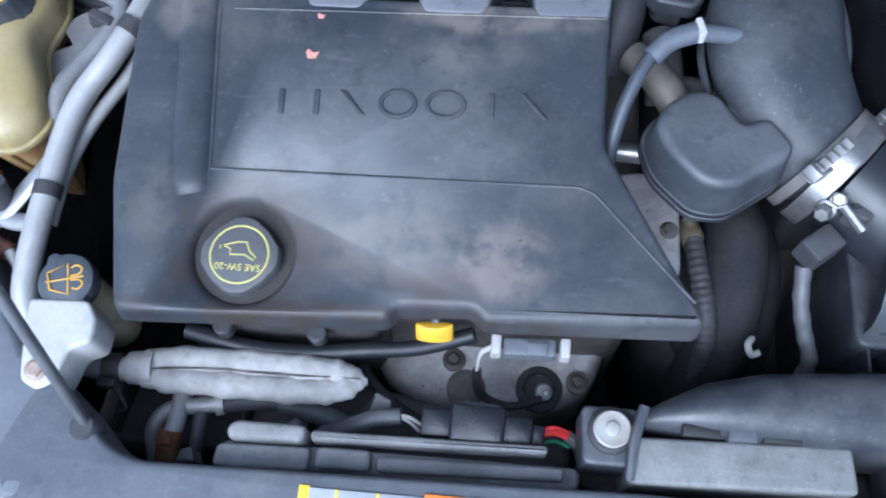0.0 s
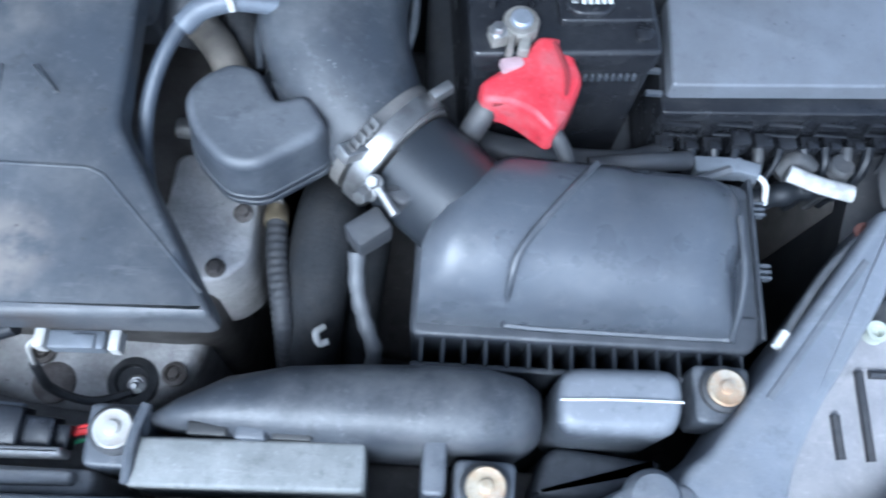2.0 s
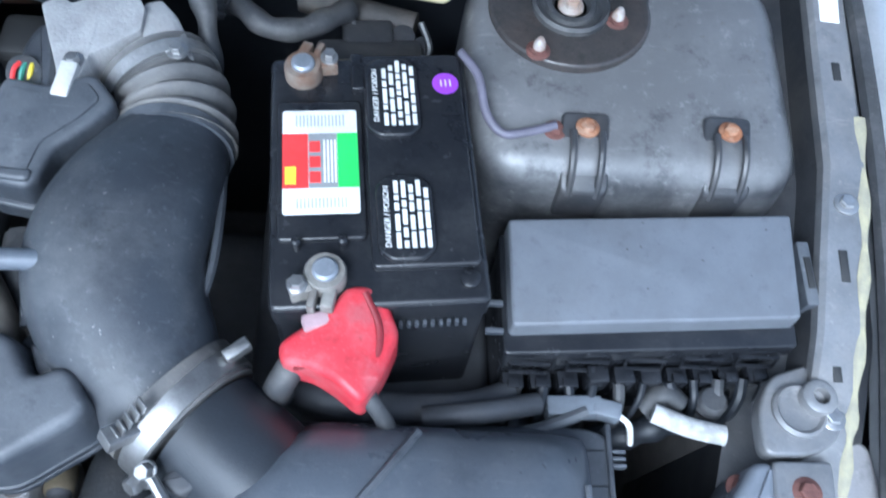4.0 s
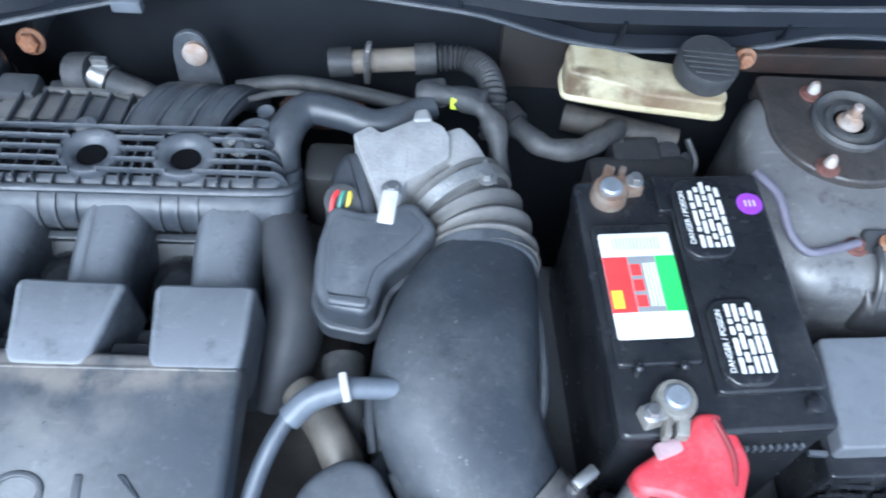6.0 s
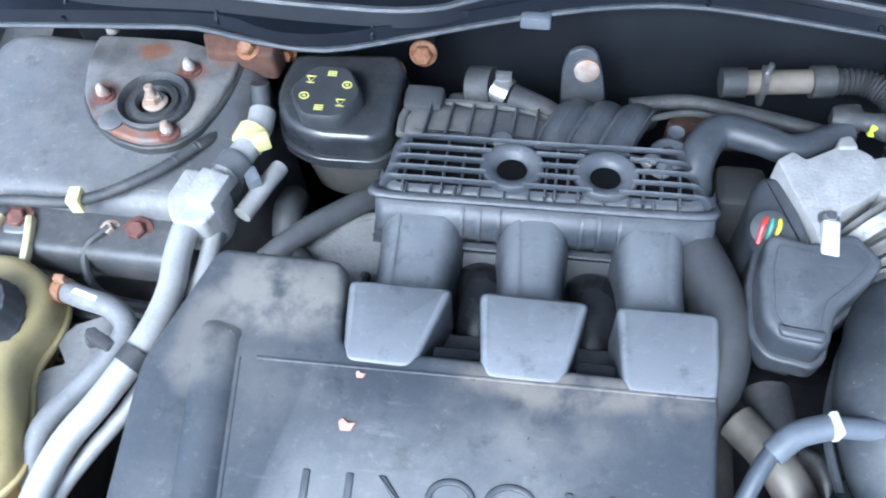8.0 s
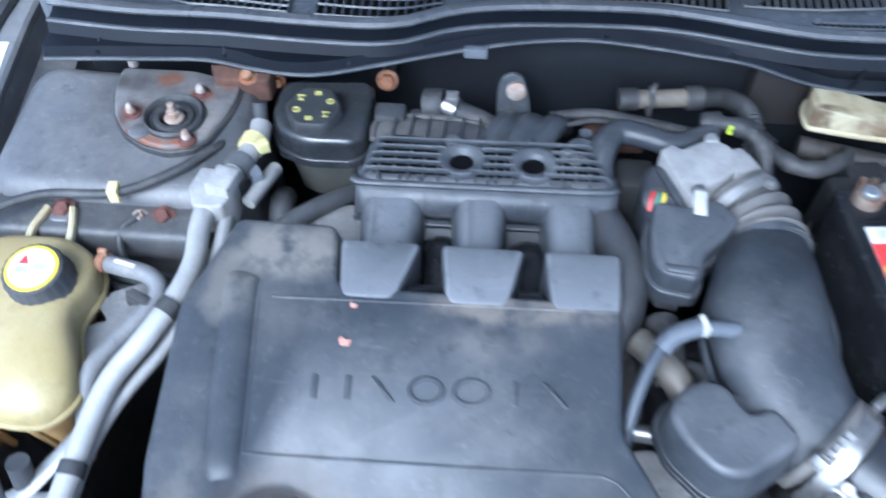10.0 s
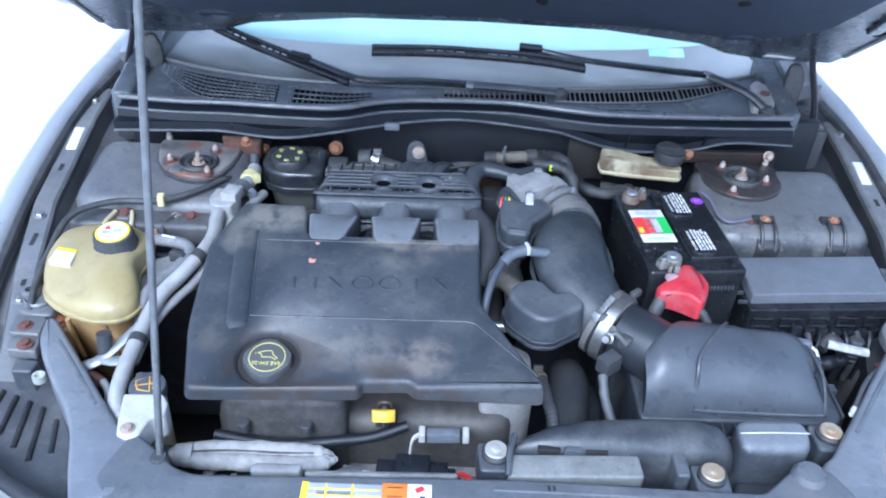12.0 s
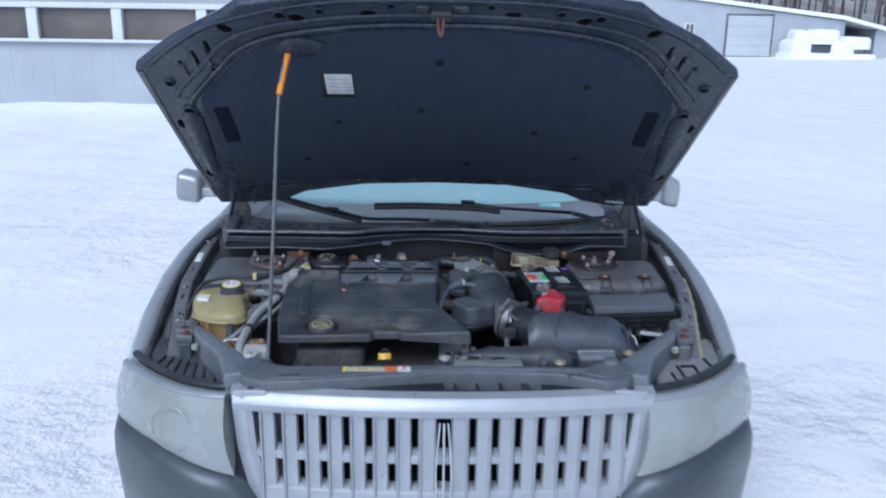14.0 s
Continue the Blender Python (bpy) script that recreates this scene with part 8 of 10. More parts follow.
def snorkel():
    b = thing("air_snorkel", (0.37, 0.21, 0.78), "dusty black plastic air intake snorkel", "duct")
    rows = []
    for x, y0, y1, zt in ((0.212, 0.186, 0.200, 0.872), (0.232, 0.182, 0.212, 0.886), (0.270, 0.178, 0.232, 0.895), (0.320, 0.176, 0.244, 0.899), (0.380, 0.176, 0.250, 0.900), (0.440, 0.176, 0.253, 0.900), (0.490, 0.178, 0.253, 0.897), (0.518, 0.182, 0.248, 0.890), (0.534, 0.192, 0.240, 0.872), (0.540, 0.20, 0.232, 0.84)):
        w = (y1 - y0) / 2
        c = (y0 + y1) / 2
        rows.append([(x, c - w * math.cos(a), 0.80 + (zt - 0.80) * max(0.0, math.sin(a)) ** 0.28) for a in (math.pi * k / 14 for k in range(15))])
    bm = B()
    loft(bm, rows)
    part("duct", bm, surface("scuffed_duct_plastic", (0.040, 0.045, 0.054), (0.028, 0.031, 0.038), 0.40, scale=14.0, rough_var=0.18, dust=(0.135, 0.136, 0.14), amount=0.6, grain=500.0), b)
    bm = B()
    slab(bm, [(0.202, 0.136), (0.392, 0.142), (0.390, 0.182), (0.204, 0.176)], 0.80, 0.880, bevel=0.004, round_r=0.004)
    part("front_lip", bm, surface("pale_worn_plastic", (0.20, 0.205, 0.20), (0.15, 0.155, 0.15), 0.6, scale=30.0, dust=(0.28, 0.28, 0.27), amount=0.6), b, "pale worn front lip")
    # two black bars, shade of the slots beside the tab
    bm = B()
    for x in (0.262, 0.330):
        box(bm, (x, 0.184, 0.878), (0.032, 0.010, 0.008), bevel=0.001)
    part("slot_shade", bm, M_INKSHADE, b)
    bm = B()
    box(bm, (0.297, 0.186, 0.870), (0.026, 0.018, 0.018), bevel=0.003)
    slab(bm, [(0.436, 0.142), (0.456, 0.142), (0.456, 0.190), (0.436, 0.190)], 0.80, 0.886, bevel=0.004)
    part("tab", bm, M_GREYPLASTIC, b)
    bm = B()
    tube(bm, [(0.203, 0.140, 0.875), (0.205, 0.170, 0.886), (0.213, 0.200, 0.890)], lambda u: (0.005, 0.007), 8)
    part("end_lip", bm, M_GREYPLASTIC, b)


snorkel()


def small_resonator():
    b = thing("side_resonator", (0.60, 0.23, 0.78), "rounded black plastic chamber with a pale scratch line", "resonator")
    poly = [(0.545, 0.198), (0.652, 0.202), (0.656, 0.260), (0.546, 0.256)]
    bm = B()
    slab(bm, poly, 0.76, lambda x, y: 0.884 - 0.25 * max(0.0, 0.228 - y), bevel=0.013, round_r=0.022, steps=5)
    part("chamber", bm, M_RUNNER, b)
    bm = B()
    tube(bm, [(0.548, 0.226, 0.8845), (0.60, 0.229, 0.8848), (0.652, 0.230, 0.8845)], lambda u: (0.0010, 0.0006), 6)
    part("seam", bm, M_LABELWHITE, b, "thin pale seam")
    bm = B()
    slab(bm, [(0.53, 0.15), (0.60, 0.15), (0.66, 0.19), (0.55, 0.20)], 0.72, 0.815, bevel=0.01, round_r=0.01)
    part("foot", bm, M_PLASTIC, b)


small_resonator()


def bushing(x, y, z, mat, label):
    b = thing("radiator_mount", (x, y, z - 0.06), label, "mount", "radiator mounts")
    bm = B()
    slab(bm, [(x - 0.024, y - 0.030), (x + 0.024, y - 0.030), (x + 0.026, y + 0.022), (x - 0.026, y + 0.022)], z - 0.06, z - 0.012, bevel=0.004, round_r=0.008)
    part("bracket", bm, M_GREYPLASTIC, b)
    bm = B()
    lathe(bm, [(0.0205, -0.013), (0.0205, -0.006), (0.0175, -0.003)], Matrix.Translation((x, y, z)), 28)
    part("rubber", bm, M_RUBBER, b)
    bm = B()
    lathe(bm, [(0.0160, -0.005), (0.0165, -0.001), (0.0150, 0.0008), (0.0120, 0.0002), (0.0065, 0.0005), (0.0056, 0.003), (0.003, 0.0035)], Matrix.Translation((x, y, z)), 28)
    part("washer", bm, mat, b)


bushing(0.187, 0.180, 0.884, M_WASHER, "radiator mount with a pale round washer")
bushing(0.488, 0.152, 0.886, M_ZINC, "radiator mount with a rusty brass-coloured washer")
bushing(0.694, 0.248, 0.874, M_ZINC, "radiator mount with a rusty brass-coloured washer")


M_RADTOP = surface("dirty_dusty_plastic", (0.30, 0.302, 0.307), (0.19, 0.19, 0.193), 0.6, scale=30.0, dust=(0.28, 0.27, 0.255), amount=0.8)


def radiator_top():
    b = thing("radiator", (0.0, 0.15, 0.60), "dusty grey radiator top tank behind the support", "radiator")
    bm = B()
    slab(bm, [(-0.166, 0.128), (0.165, 0.130), (0.165, 0.152), (-0.166, 0.150)], 0.30, 0.838, bevel=0.006, round_r=0.008)
    tank = part("tank", bm, M_RADTOP, b)
    # raised filler end, then long ribs with gaps between
    bm = B()
    slab(bm, [(-0.155, 0.148), (-0.086, 0.150), (-0.084, 0.166), (-0.150, 0.166), (-0.158, 0.158)], 0.80, 0.856, bevel=0.005, round_r=0.006)
    part("end_block", bm, M_RADTOP, tank)
    for poly, top in (([(-0.168, 0.124), (-0.080, 0.126), (-0.080, 0.148), (-0.166, 0.145)], 0.848), ([(-0.074, 0.130), (-0.024, 0.131), (-0.024, 0.150), (-0.074, 0.149)], 0.848), ([(-0.018, 0.131), (0.150, 0.137), (0.150, 0.149), (-0.018, 0.145)], 0.850), ([(-0.082, 0.154), (0.060, 0.158), (0.135, 0.160), (0.135, 0.168), (-0.082, 0.164)], 0.846)):
        bm = B()
        slab(bm, poly, 0.82, top, bevel=0.004, round_r=0.005)
        part("ridge", bm, M_RADTOP, tank)
    bm = B()
    slab(bm, [(0.17, 0.14), (0.66, 0.14), (0.66, 0.18), (0.17, 0.18)], 0.30, 0.78, bevel=0.01)
    part("shroud", bm, M_DEEP, b)
    bm = B()
    slab(bm, [(-0.36, 0.160), (0.17, 0.162), (0.17, 0.215), (-0.05, 0.250), (-0.36, 0.262)], 0.50, lambda x, y: 0.70 - 0.25 * (y - 0.16), bevel=0.01, round_r=0.02)
    part("fan_shroud", bm, surface("dusty_fan_shroud", (0.16, 0.158, 0.158), (0.10, 0.099, 0.10), 0.6, scale=18.0, dust=(0.22, 0.21, 0.20), amount=0.6), b, "dusty dark fan shroud")
    for x in (-0.33, -0.27, -0.19, -0.12):
        bm = B()
        slab(bm, [(x, 0.170), (x + 0.006, 0.170), (x + 0.010, 0.250), (x + 0.004, 0.250)], 0.62, 0.715, bevel=0.002, steps=1)
        part("shroud_rib", bm, M_RUBBER, b)
    for poly, z in (([(-0.060, 0.184), (-0.016, 0.190), (-0.016, 0.206), (-0.034, 0.216), (-0.040, 0.196)], 0.784), ([(-0.126, 0.166), (-0.100, 0.168), (-0.104, 0.182), (-0.112, 0.178)], 0.800), ([(-0.212, 0.128), (-0.190, 0.128), (-0.196, 0.142), (-0.208, 0.140)], 0.820)):
        bm = B()
        slab(bm, poly, z - 0.02, lambda x, y: z + 0.5 * (x - poly[0][0]), bevel=0.002, round_r=0.003)
        part("metal_tab", bm, M_RAIL, b, "dusty bent metal tab")


radiator_top()


def fan_connector():
    b = thing("fan_connector", (0.06, 0.198, 0.78), "black fan plug with red and green wires", "connector")
    tilt = pose(0.066, 0.186, 0.812, 6, 0, -2)
    black = surface("plug_black", (0.010, 0.012, 0.017), (0.008, 0.009, 0.012), 0.30, scale=40.0, dust=(0.035, 0.036, 0.040), amount=0.3)
    bm = B()
    box(bm, (-0.034, -0.002, 0.0), (0.030, 0.028, 0.022), bevel=0.003, m=tilt)
    b0 = part("housing", bm, black, b)
    for at, size in (((0.004, 0.0, 0.002), (0.050, 0.036, 0.028)), ((0.040, -0.002, 0.0), (0.030, 0.028, 0.024)), ((0.060, -0.004, -0.001), (0.014, 0.022, 0.018))):
        bm = B()
        box(bm, at, size, bevel=0.003, m=tilt)
        part("collar", bm, black, b0)
    for x in (-0.014, -0.006, 0.002, 0.010, 0.018):
        bm = B()
        box(bm, (x, -0.001, 0.0165), (0.0022, 0.030, 0.003), bevel=0.0006, steps=1, m=tilt)
        part("rib", bm, black, b0)
    bm = B()
    box(bm, (0.006, 0.018, 0.010), (0.034, 0.006, 0.010), bevel=0.001, m=tilt)
    part("latch", bm, M_GREYCONN, b0, "grey latch")
    bm = B()
    box(bm, (0.040, -0.0185, -0.004), (0.036, 0.0025, 0.004), bevel=0.0006, m=tilt)
    part("pale_strip", bm, M_YELCLIP, b0, "pale strip")
    for dy, dz, mt in ((0.003, 0.002, M_LABELRED), (-0.001, 0.004, M_LABELRED), (-0.008, -0.001, plain("green_cable", (0.05, 0.25, 0.12)))):
        bm = B()
        tube(bm, [(0.126, 0.182 + dy, 0.812 + dz), (0.142, 0.187 + dy, 0.813 + dz), (0.158, 0.184 + dy, 0.806 + dz)], 0.0032 if mt is M_LABELRED else 0.0020, 6)
        part("wire", bm, mt, b)
    for dy in (-0.008, -0.001):
        bm = B()
        tube(bm, [(0.016, 0.184 + dy, 0.814), (0.004, 0.190 + dy * 0.6, 0.814), (-0.012, 0.191, 0.812)], 0.0018, 6)
        part("pale_wire", bm, M_WHITEPL, b)
    bm = B()
    tube(bm, [(0.155, 0.186, 0.810), (0.166, 0.178, 0.800), (0.174, 0.170, 0.77)], 0.0060, 8)
    tube(bm, [(-0.004, 0.190, 0.813), (-0.030, 0.186, 0.810), (-0.058, 0.174, 0.804), (-0.080, 0.170, 0.79)], lambda u: 0.0085 + 0.002 * u, 10)
    part("sleeve", bm, M_GREYHOSE, b)


fan_connector()


def ac_line():
    b = thing("refrigerant_line", (-0.2, 0.235, 0.74), "foil-wrapped aluminium refrigerant line across the engine front", "pipe")
    bm = B()
    tube(bm, [(-0.385, 0.262, 0.772), (-0.361, 0.234, 0.796), (-0.332, 0.219, 0.800), (-0.302, 0.216, 0.800), (-0.262, 0.220, 0.799)], 0.0125, 14)
    part("pipe", bm, M_PIPE, b)
    bm = B()
    tube(bm, [(-0.309, 0.216, 0.800), (-0.292, 0.217, 0.800)], 0.0160, 14)
    box(bm, (-0.300, 0.199, 0.804), (0.018, 0.010, 0.012), bevel=0.003)
    tube(bm, [(-0.297, 0.198, 0.800), (-0.288, 0.188, 0.796), (-0.284, 0.180, 0.790), (-0.292, 0.176, 0.788)], 0.0022, 6)
    part("band", bm, M_RUBBER, b, "black rubber band")
    # two lobes of crumpled foil, folded together along a seam and pinched at the end
    bm = B()
    tube(bm, [(-0.285, 0.2185, 0.800), (-0.258, 0.220, 0.800)], lambda u: 0.0165 + 0.002 * u, 18)
    for dy, dz, k in ((0.0085, 0.003, 0.0), (-0.0105, 0.0, 2.0)):
        pts = [(-0.268, 0.219 + dy * 0.5, 0.799 + dz), (-0.24, 0.221 + dy, 0.799 + dz), (-0.18, 0.2225 + dy * 1.15, 0.799 + dz), (-0.12, 0.2225 + dy * 1.2, 0.798 + dz), (-0.085, 0.223 + dy, 0.797 + dz), (-0.062, 0.2245 + dy * 0.5, 0.796), (-0.044, 0.226, 0.794)]
        tube(bm, pts, lambda u: (0.0140 + 0.0009 * math.sin(u * 37 + k) + 0.0007 * math.sin(u * 71 + 2 * k) - 0.0115 * max(0.0, (u - 0.78) / 0.22) ** 1.6, 0.0125 + 0.0008 * math.sin(u * 53 + k) - 0.0095 * max(0.0, (u - 0.78) / 0.22)), 18, 12)
    part("foil_sleeve", bm, M_FOIL, b, "crumpled silvery foil sleeve")
    bm = B()
    tube(bm, [(-0.262, 0.2165, 0.8115), (-0.20, 0.2215, 0.8112), (-0.13, 0.2215, 0.8102), (-0.075, 0.224, 0.8075), (-0.050, 0.226, 0.800)], lambda u: (0.0010, 0.0022), 6)
    part("foil_seam", bm, M_GRIMEALU, b)
    for pts, r in (([(-0.256, 0.138, 0.755), (-0.259, 0.164, 0.770), (-0.250, 0.181, 0.774), (-0.236, 0.188, 0.774), (-0.205, 0.194, 0.772), (-0.190, 0.197, 0.770)], 0.0085), ([(-0.238, 0.150, 0.775), (-0.2345, 0.175, 0.778), (-0.235, 0.215, 0.772)], 0.0095), ([(-0.215, 0.142, 0.760), (-0.213, 0.170, 0.770), (-0.214, 0.205, 0.770)], 0.0070)):
        bm = B()
        tube(bm, pts, r, 12)
        part("thin_pipe", bm, M_PIPE if r > 0.008 else M_GREYHOSE, b)
    bm = B()
    tube(bm, [(-0.2375, 0.164, 0.778), (-0.239, 0.152, 0.774), (-0.241, 0.138, 0.765)], 0.0118, 12)
    box(bm, (-0.2385, 0.152, 0.786), (0.012, 0.010, 0.004), (0, 0, 10), bevel=0.001)
    part("rusty_joint", bm, M_RUST, b, "rusty joint")
    bm = B()
    tube(bm, [(-0.200, 0.195, 0.772), (-0.192, 0.197, 0.771)], 0.0125, 12)
    part("crimp", bm, M_PIPE, b)
    bm = B()
    tube(bm, [(-0.195, 0.196, 0.771), (-0.169, 0.201, 0.771), (-0.140, 0.204, 0.770), (-0.118, 0.202, 0.770)], 0.0105, 12)
    part("dark_hose", bm, M_DARK, b)
    bm = B()
    tube(bm, [(-0.132, 0.204, 0.771), (-0.097, 0.196, 0.770), (-0.061, 0.186, 0.768), (-0.045, 0.184, 0.766)], lambda u: (0.0125 - 0.002 * u, 0.0120 - 0.002 * u), 12)
    part("grey_hose", bm, M_GREYHOSE, b)


ac_line()


# ---- battery and fuse box ----
BAT = pose(0.529, 0.638, 0.775, 0, 0, 5.8)


def battery():
    b = thing("battery", (0.529, 0.638, 0.775), "black car battery with red and green labels", "battery")
    top = 0.190
    bm = B()
    slab(bm, [(-0.084, -0.121), (0.084, -0.121), (0.084, 0.121), (-0.084, 0.121)], 0, top - 0.026, bevel=0.004, round_r=0.008, m=BAT)
    slab(bm, [(-0.086, -0.123), (0.086, -0.123), (0.086, 0.123), (-0.086, 0.123)], top - 0.030, top - 0.004, bevel=0.005, round_r=0.008, m=BAT)
    part("case", bm, M_GLOSS, b)
    bm = B()
    slab(bm, [(-0.006, -0.094), (0.080, -0.094), (0.080, 0.118), (-0.006, 0.118)], top - 0.006, top + 0.004, bevel=0.003, round_r=0.006, m=BAT)
    slab(bm, [(-0.080, -0.066), (-0.008, -0.066), (-0.008, 0.070), (-0.080, 0.070)], top - 0.006, top + 0.001, bevel=0.003, round_r=0.006, m=BAT)
    slab(bm, [(-0.016, 0.080), (-0.004, 0.080), (-0.004, 0.120), (-0.016, 0.120)], top - 0.006, top + 0.004, bevel=0.002, m=BAT)
    part("lid", bm, M_GLOSS, b)
    for x, y, l in ((0.0185, 0.068, 0.084), (0.0220, -0.052, 0.078)):
        bm = B()
        w = 0.046
        poly = [(x - w / 2 + 0.010, y - l / 2), (x + w / 2 - 0.010, y - l / 2), (x + w / 2, y - l / 2 + 0.010), (x + w / 2, y + l / 2 - 0.010), (x + w / 2 - 0.010, y + l / 2), (x - w / 2 + 0.010, y + l / 2), (x - w / 2, y + l / 2 - 0.010), (x - w / 2, y - l / 2 + 0.010)]
        slab(bm, poly, top, top + 0.010, bevel=0.003, round_r=0.003, m=BAT)
        c = part("vent_cap", bm, M_GLOSS, b)
        bm = B()
        rng = random.Random(int(l * 1000))
        for k in range(5):
            xx = x - 0.0065 + k * 0.0060
            yy = y - l / 2 + 0.010
            while yy < y + l / 2 - 0.014:
                s = rng.uniform(0.004, 0.016)
                box(bm, (xx, yy + s / 2, top + 0.0100), (0.0036, s, 0.0004), bevel=0.0001, steps=1, m=BAT)
                yy += s + rng.uniform(0.0015, 0.004)
        part("print", bm, M_LABELWHITE, c)
        words("warning", "DANGER / POISON", 0.0066, BAT @ pose(x - 0.0145, y, top + 0.0103, 0, 0, 90), M_LABELWHITE, c, 0.0002)
    # printed label: white, with red, green and white fields
    lx, ly = -0.044, 0.008
    bm = B()
    slab(bm, [(lx - 0.031, ly - 0.051), (lx + 0.031, ly - 0.051), (lx + 0.031, ly + 0.051), (lx - 0.031, ly + 0.051)], top + 0.001, top + 0.0018, bevel=0.0003, round_r=0.003, m=BAT)
    lab = part("label", bm, M_LABELWHITE, b, "white label with red and green fields")
    def field(name, x0, x1, y0, y1, mt, up=0.0018):
        f = B()
        slab(f, [(lx + x0, ly + y0), (lx + x1, ly + y0), (lx + x1, ly + y1), (lx + x0, ly + y1)], top + up, top + up + 0.0003, bevel=0.0001, steps=1, m=BAT)
        part(name, f, mt, lab)
    field("red_field", -0.031, -0.010, -0.027, 0.027, M_LABELRED)
    field("grey_field", -0.0098, 0.0138, -0.027, 0.027, plain("mid_grey_ink", (0.26, 0.27, 0.28), 0.4))
    field("green_field", 0.014, 0.031, -0.027, 0.027, M_LABELGREEN)
    for k in range(3):
        field("red_block", -0.009, 0.000, -0.022 + k * 0.015, -0.011 + k * 0.015, M_LABELRED, 0.0021)
    field("yellow_mark", -0.029, -0.020, -0.023, -0.006, M_LABELYELLOW, 0.0021)
    for k in range(4):
        field("pale_print", 0.0025 + k * 0.003, 0.0040 + k * 0.003, -0.022, 0.020, M_LABELWHITE, 0.0021)
    for k in range(14):
        field("code_bar", -0.020 + k * 0.003, -0.0185 + k * 0.003, 0.034, 0.046, M_INKGREY)
    for k in range(14):
        field("code_bar", -0.020 + k * 0.003, -0.0185 + k * 0.003, -0.046, -0.036, M_INKGREY)
    bm = B()
    lathe(bm, [(0.0115, 0), (0.0115, 0.0006), (0.010, 0.0008)], BAT @ pose(0.066, 0.084, top + 0.004), 28)
    st = part("sticker", bm, M_PURPLE, b, "round purple sticker")
    bm = B()
    for k in range(3):
        box(bm, (0.062 + k * 0.004, 0.084, top + 0.0048), (0.0012, 0.007, 0.0004), bevel=0.0001, steps=1, m=BAT)
    part("print", bm, M_LABELWHITE, st)
    bm = B()
    for k in range(12):
        box(bm, (-0.004 + k * 0.0065, -0.1235, top - 0.045), (0.003, 0.004, 0.008), bevel=0.0006, steps=1, m=BAT)
    part("tread", bm, M_GREYPLASTIC, b)
    bm = B()
    for x in (-0.064, -0.028):
        lathe(bm, [(0.004, 0), (0.004, 0.012), (0.002, 0.014)], BAT @ pose(x, -0.070, top - 0.004), 10)
    lathe(bm, [(0.008, 0), (0.008, 0.004), (0.004, 0.006)], BAT @ pose(0.070, -0.104, top - 0.004), 14)
    part("peg", bm, M_GLOSS, b)


battery()


def terminal(name, x, y, mat, label, spin):
    at = BAT @ Vector((x, y, 0.186))
    b = thing(name, at, label, "battery terminal", "battery terminals")
    m = Matrix.Translation(at) @ pose(0, 0, 0, 0, 0, spin)
    bm = B()
    lathe(bm, [(0.0165, 0), (0.0165, 0.012), (0.0150, 0.015), (0.0108, 0.015)], m, 20)
    box(bm, (-0.018, -0.012, 0), (0.018, 0.016, 0.014), (0, 0, 20), bevel=0.002, m=m)
    box(bm, (0.004, -0.019, 0), (0.010, 0.020, 0.012), (0, 0, -8), bevel=0.002, m=m)
    box(bm, (-0.008, -0.020, 0), (0.006, 0.020, 0.013), (0, 0, -8), bevel=0.0015, m=m)
    part("clamp", bm, mat, b)
    bm = B()
    lathe(bm, [(0.0105, 0), (0.0100, 0.018), (0.008, 0.020)], m, 20)
    part("post", bm, surface("lead_post", (0.30, 0.32, 0.36), (0.22, 0.24, 0.27), 0.45, 0.5, scale=60.0), b)
    bm = B()
    bolt(bm, m @ Vector((-0.020, -0.013, 0.014)), r=0.006, h=0.008, washer=1.3)
    part("nut", bm, M_STEEL, b)


terminal("positive_terminal", -0.042, -0.098, surface("corroded_lead", (0.25, 0.24, 0.22), (0.15, 0.135, 0.12), 0.6, 0.3, scale=60.0, bump=0.4), "corroded grey positive battery terminal", 0)
terminal("negative_terminal", -0.057, 0.102, surface("rusty_lead", (0.24, 0.20, 0.165), (0.17, 0.10, 0.065), 0.65, 0.3, scale=60.0, bump=0.4), "rusty negative battery terminal", 170)


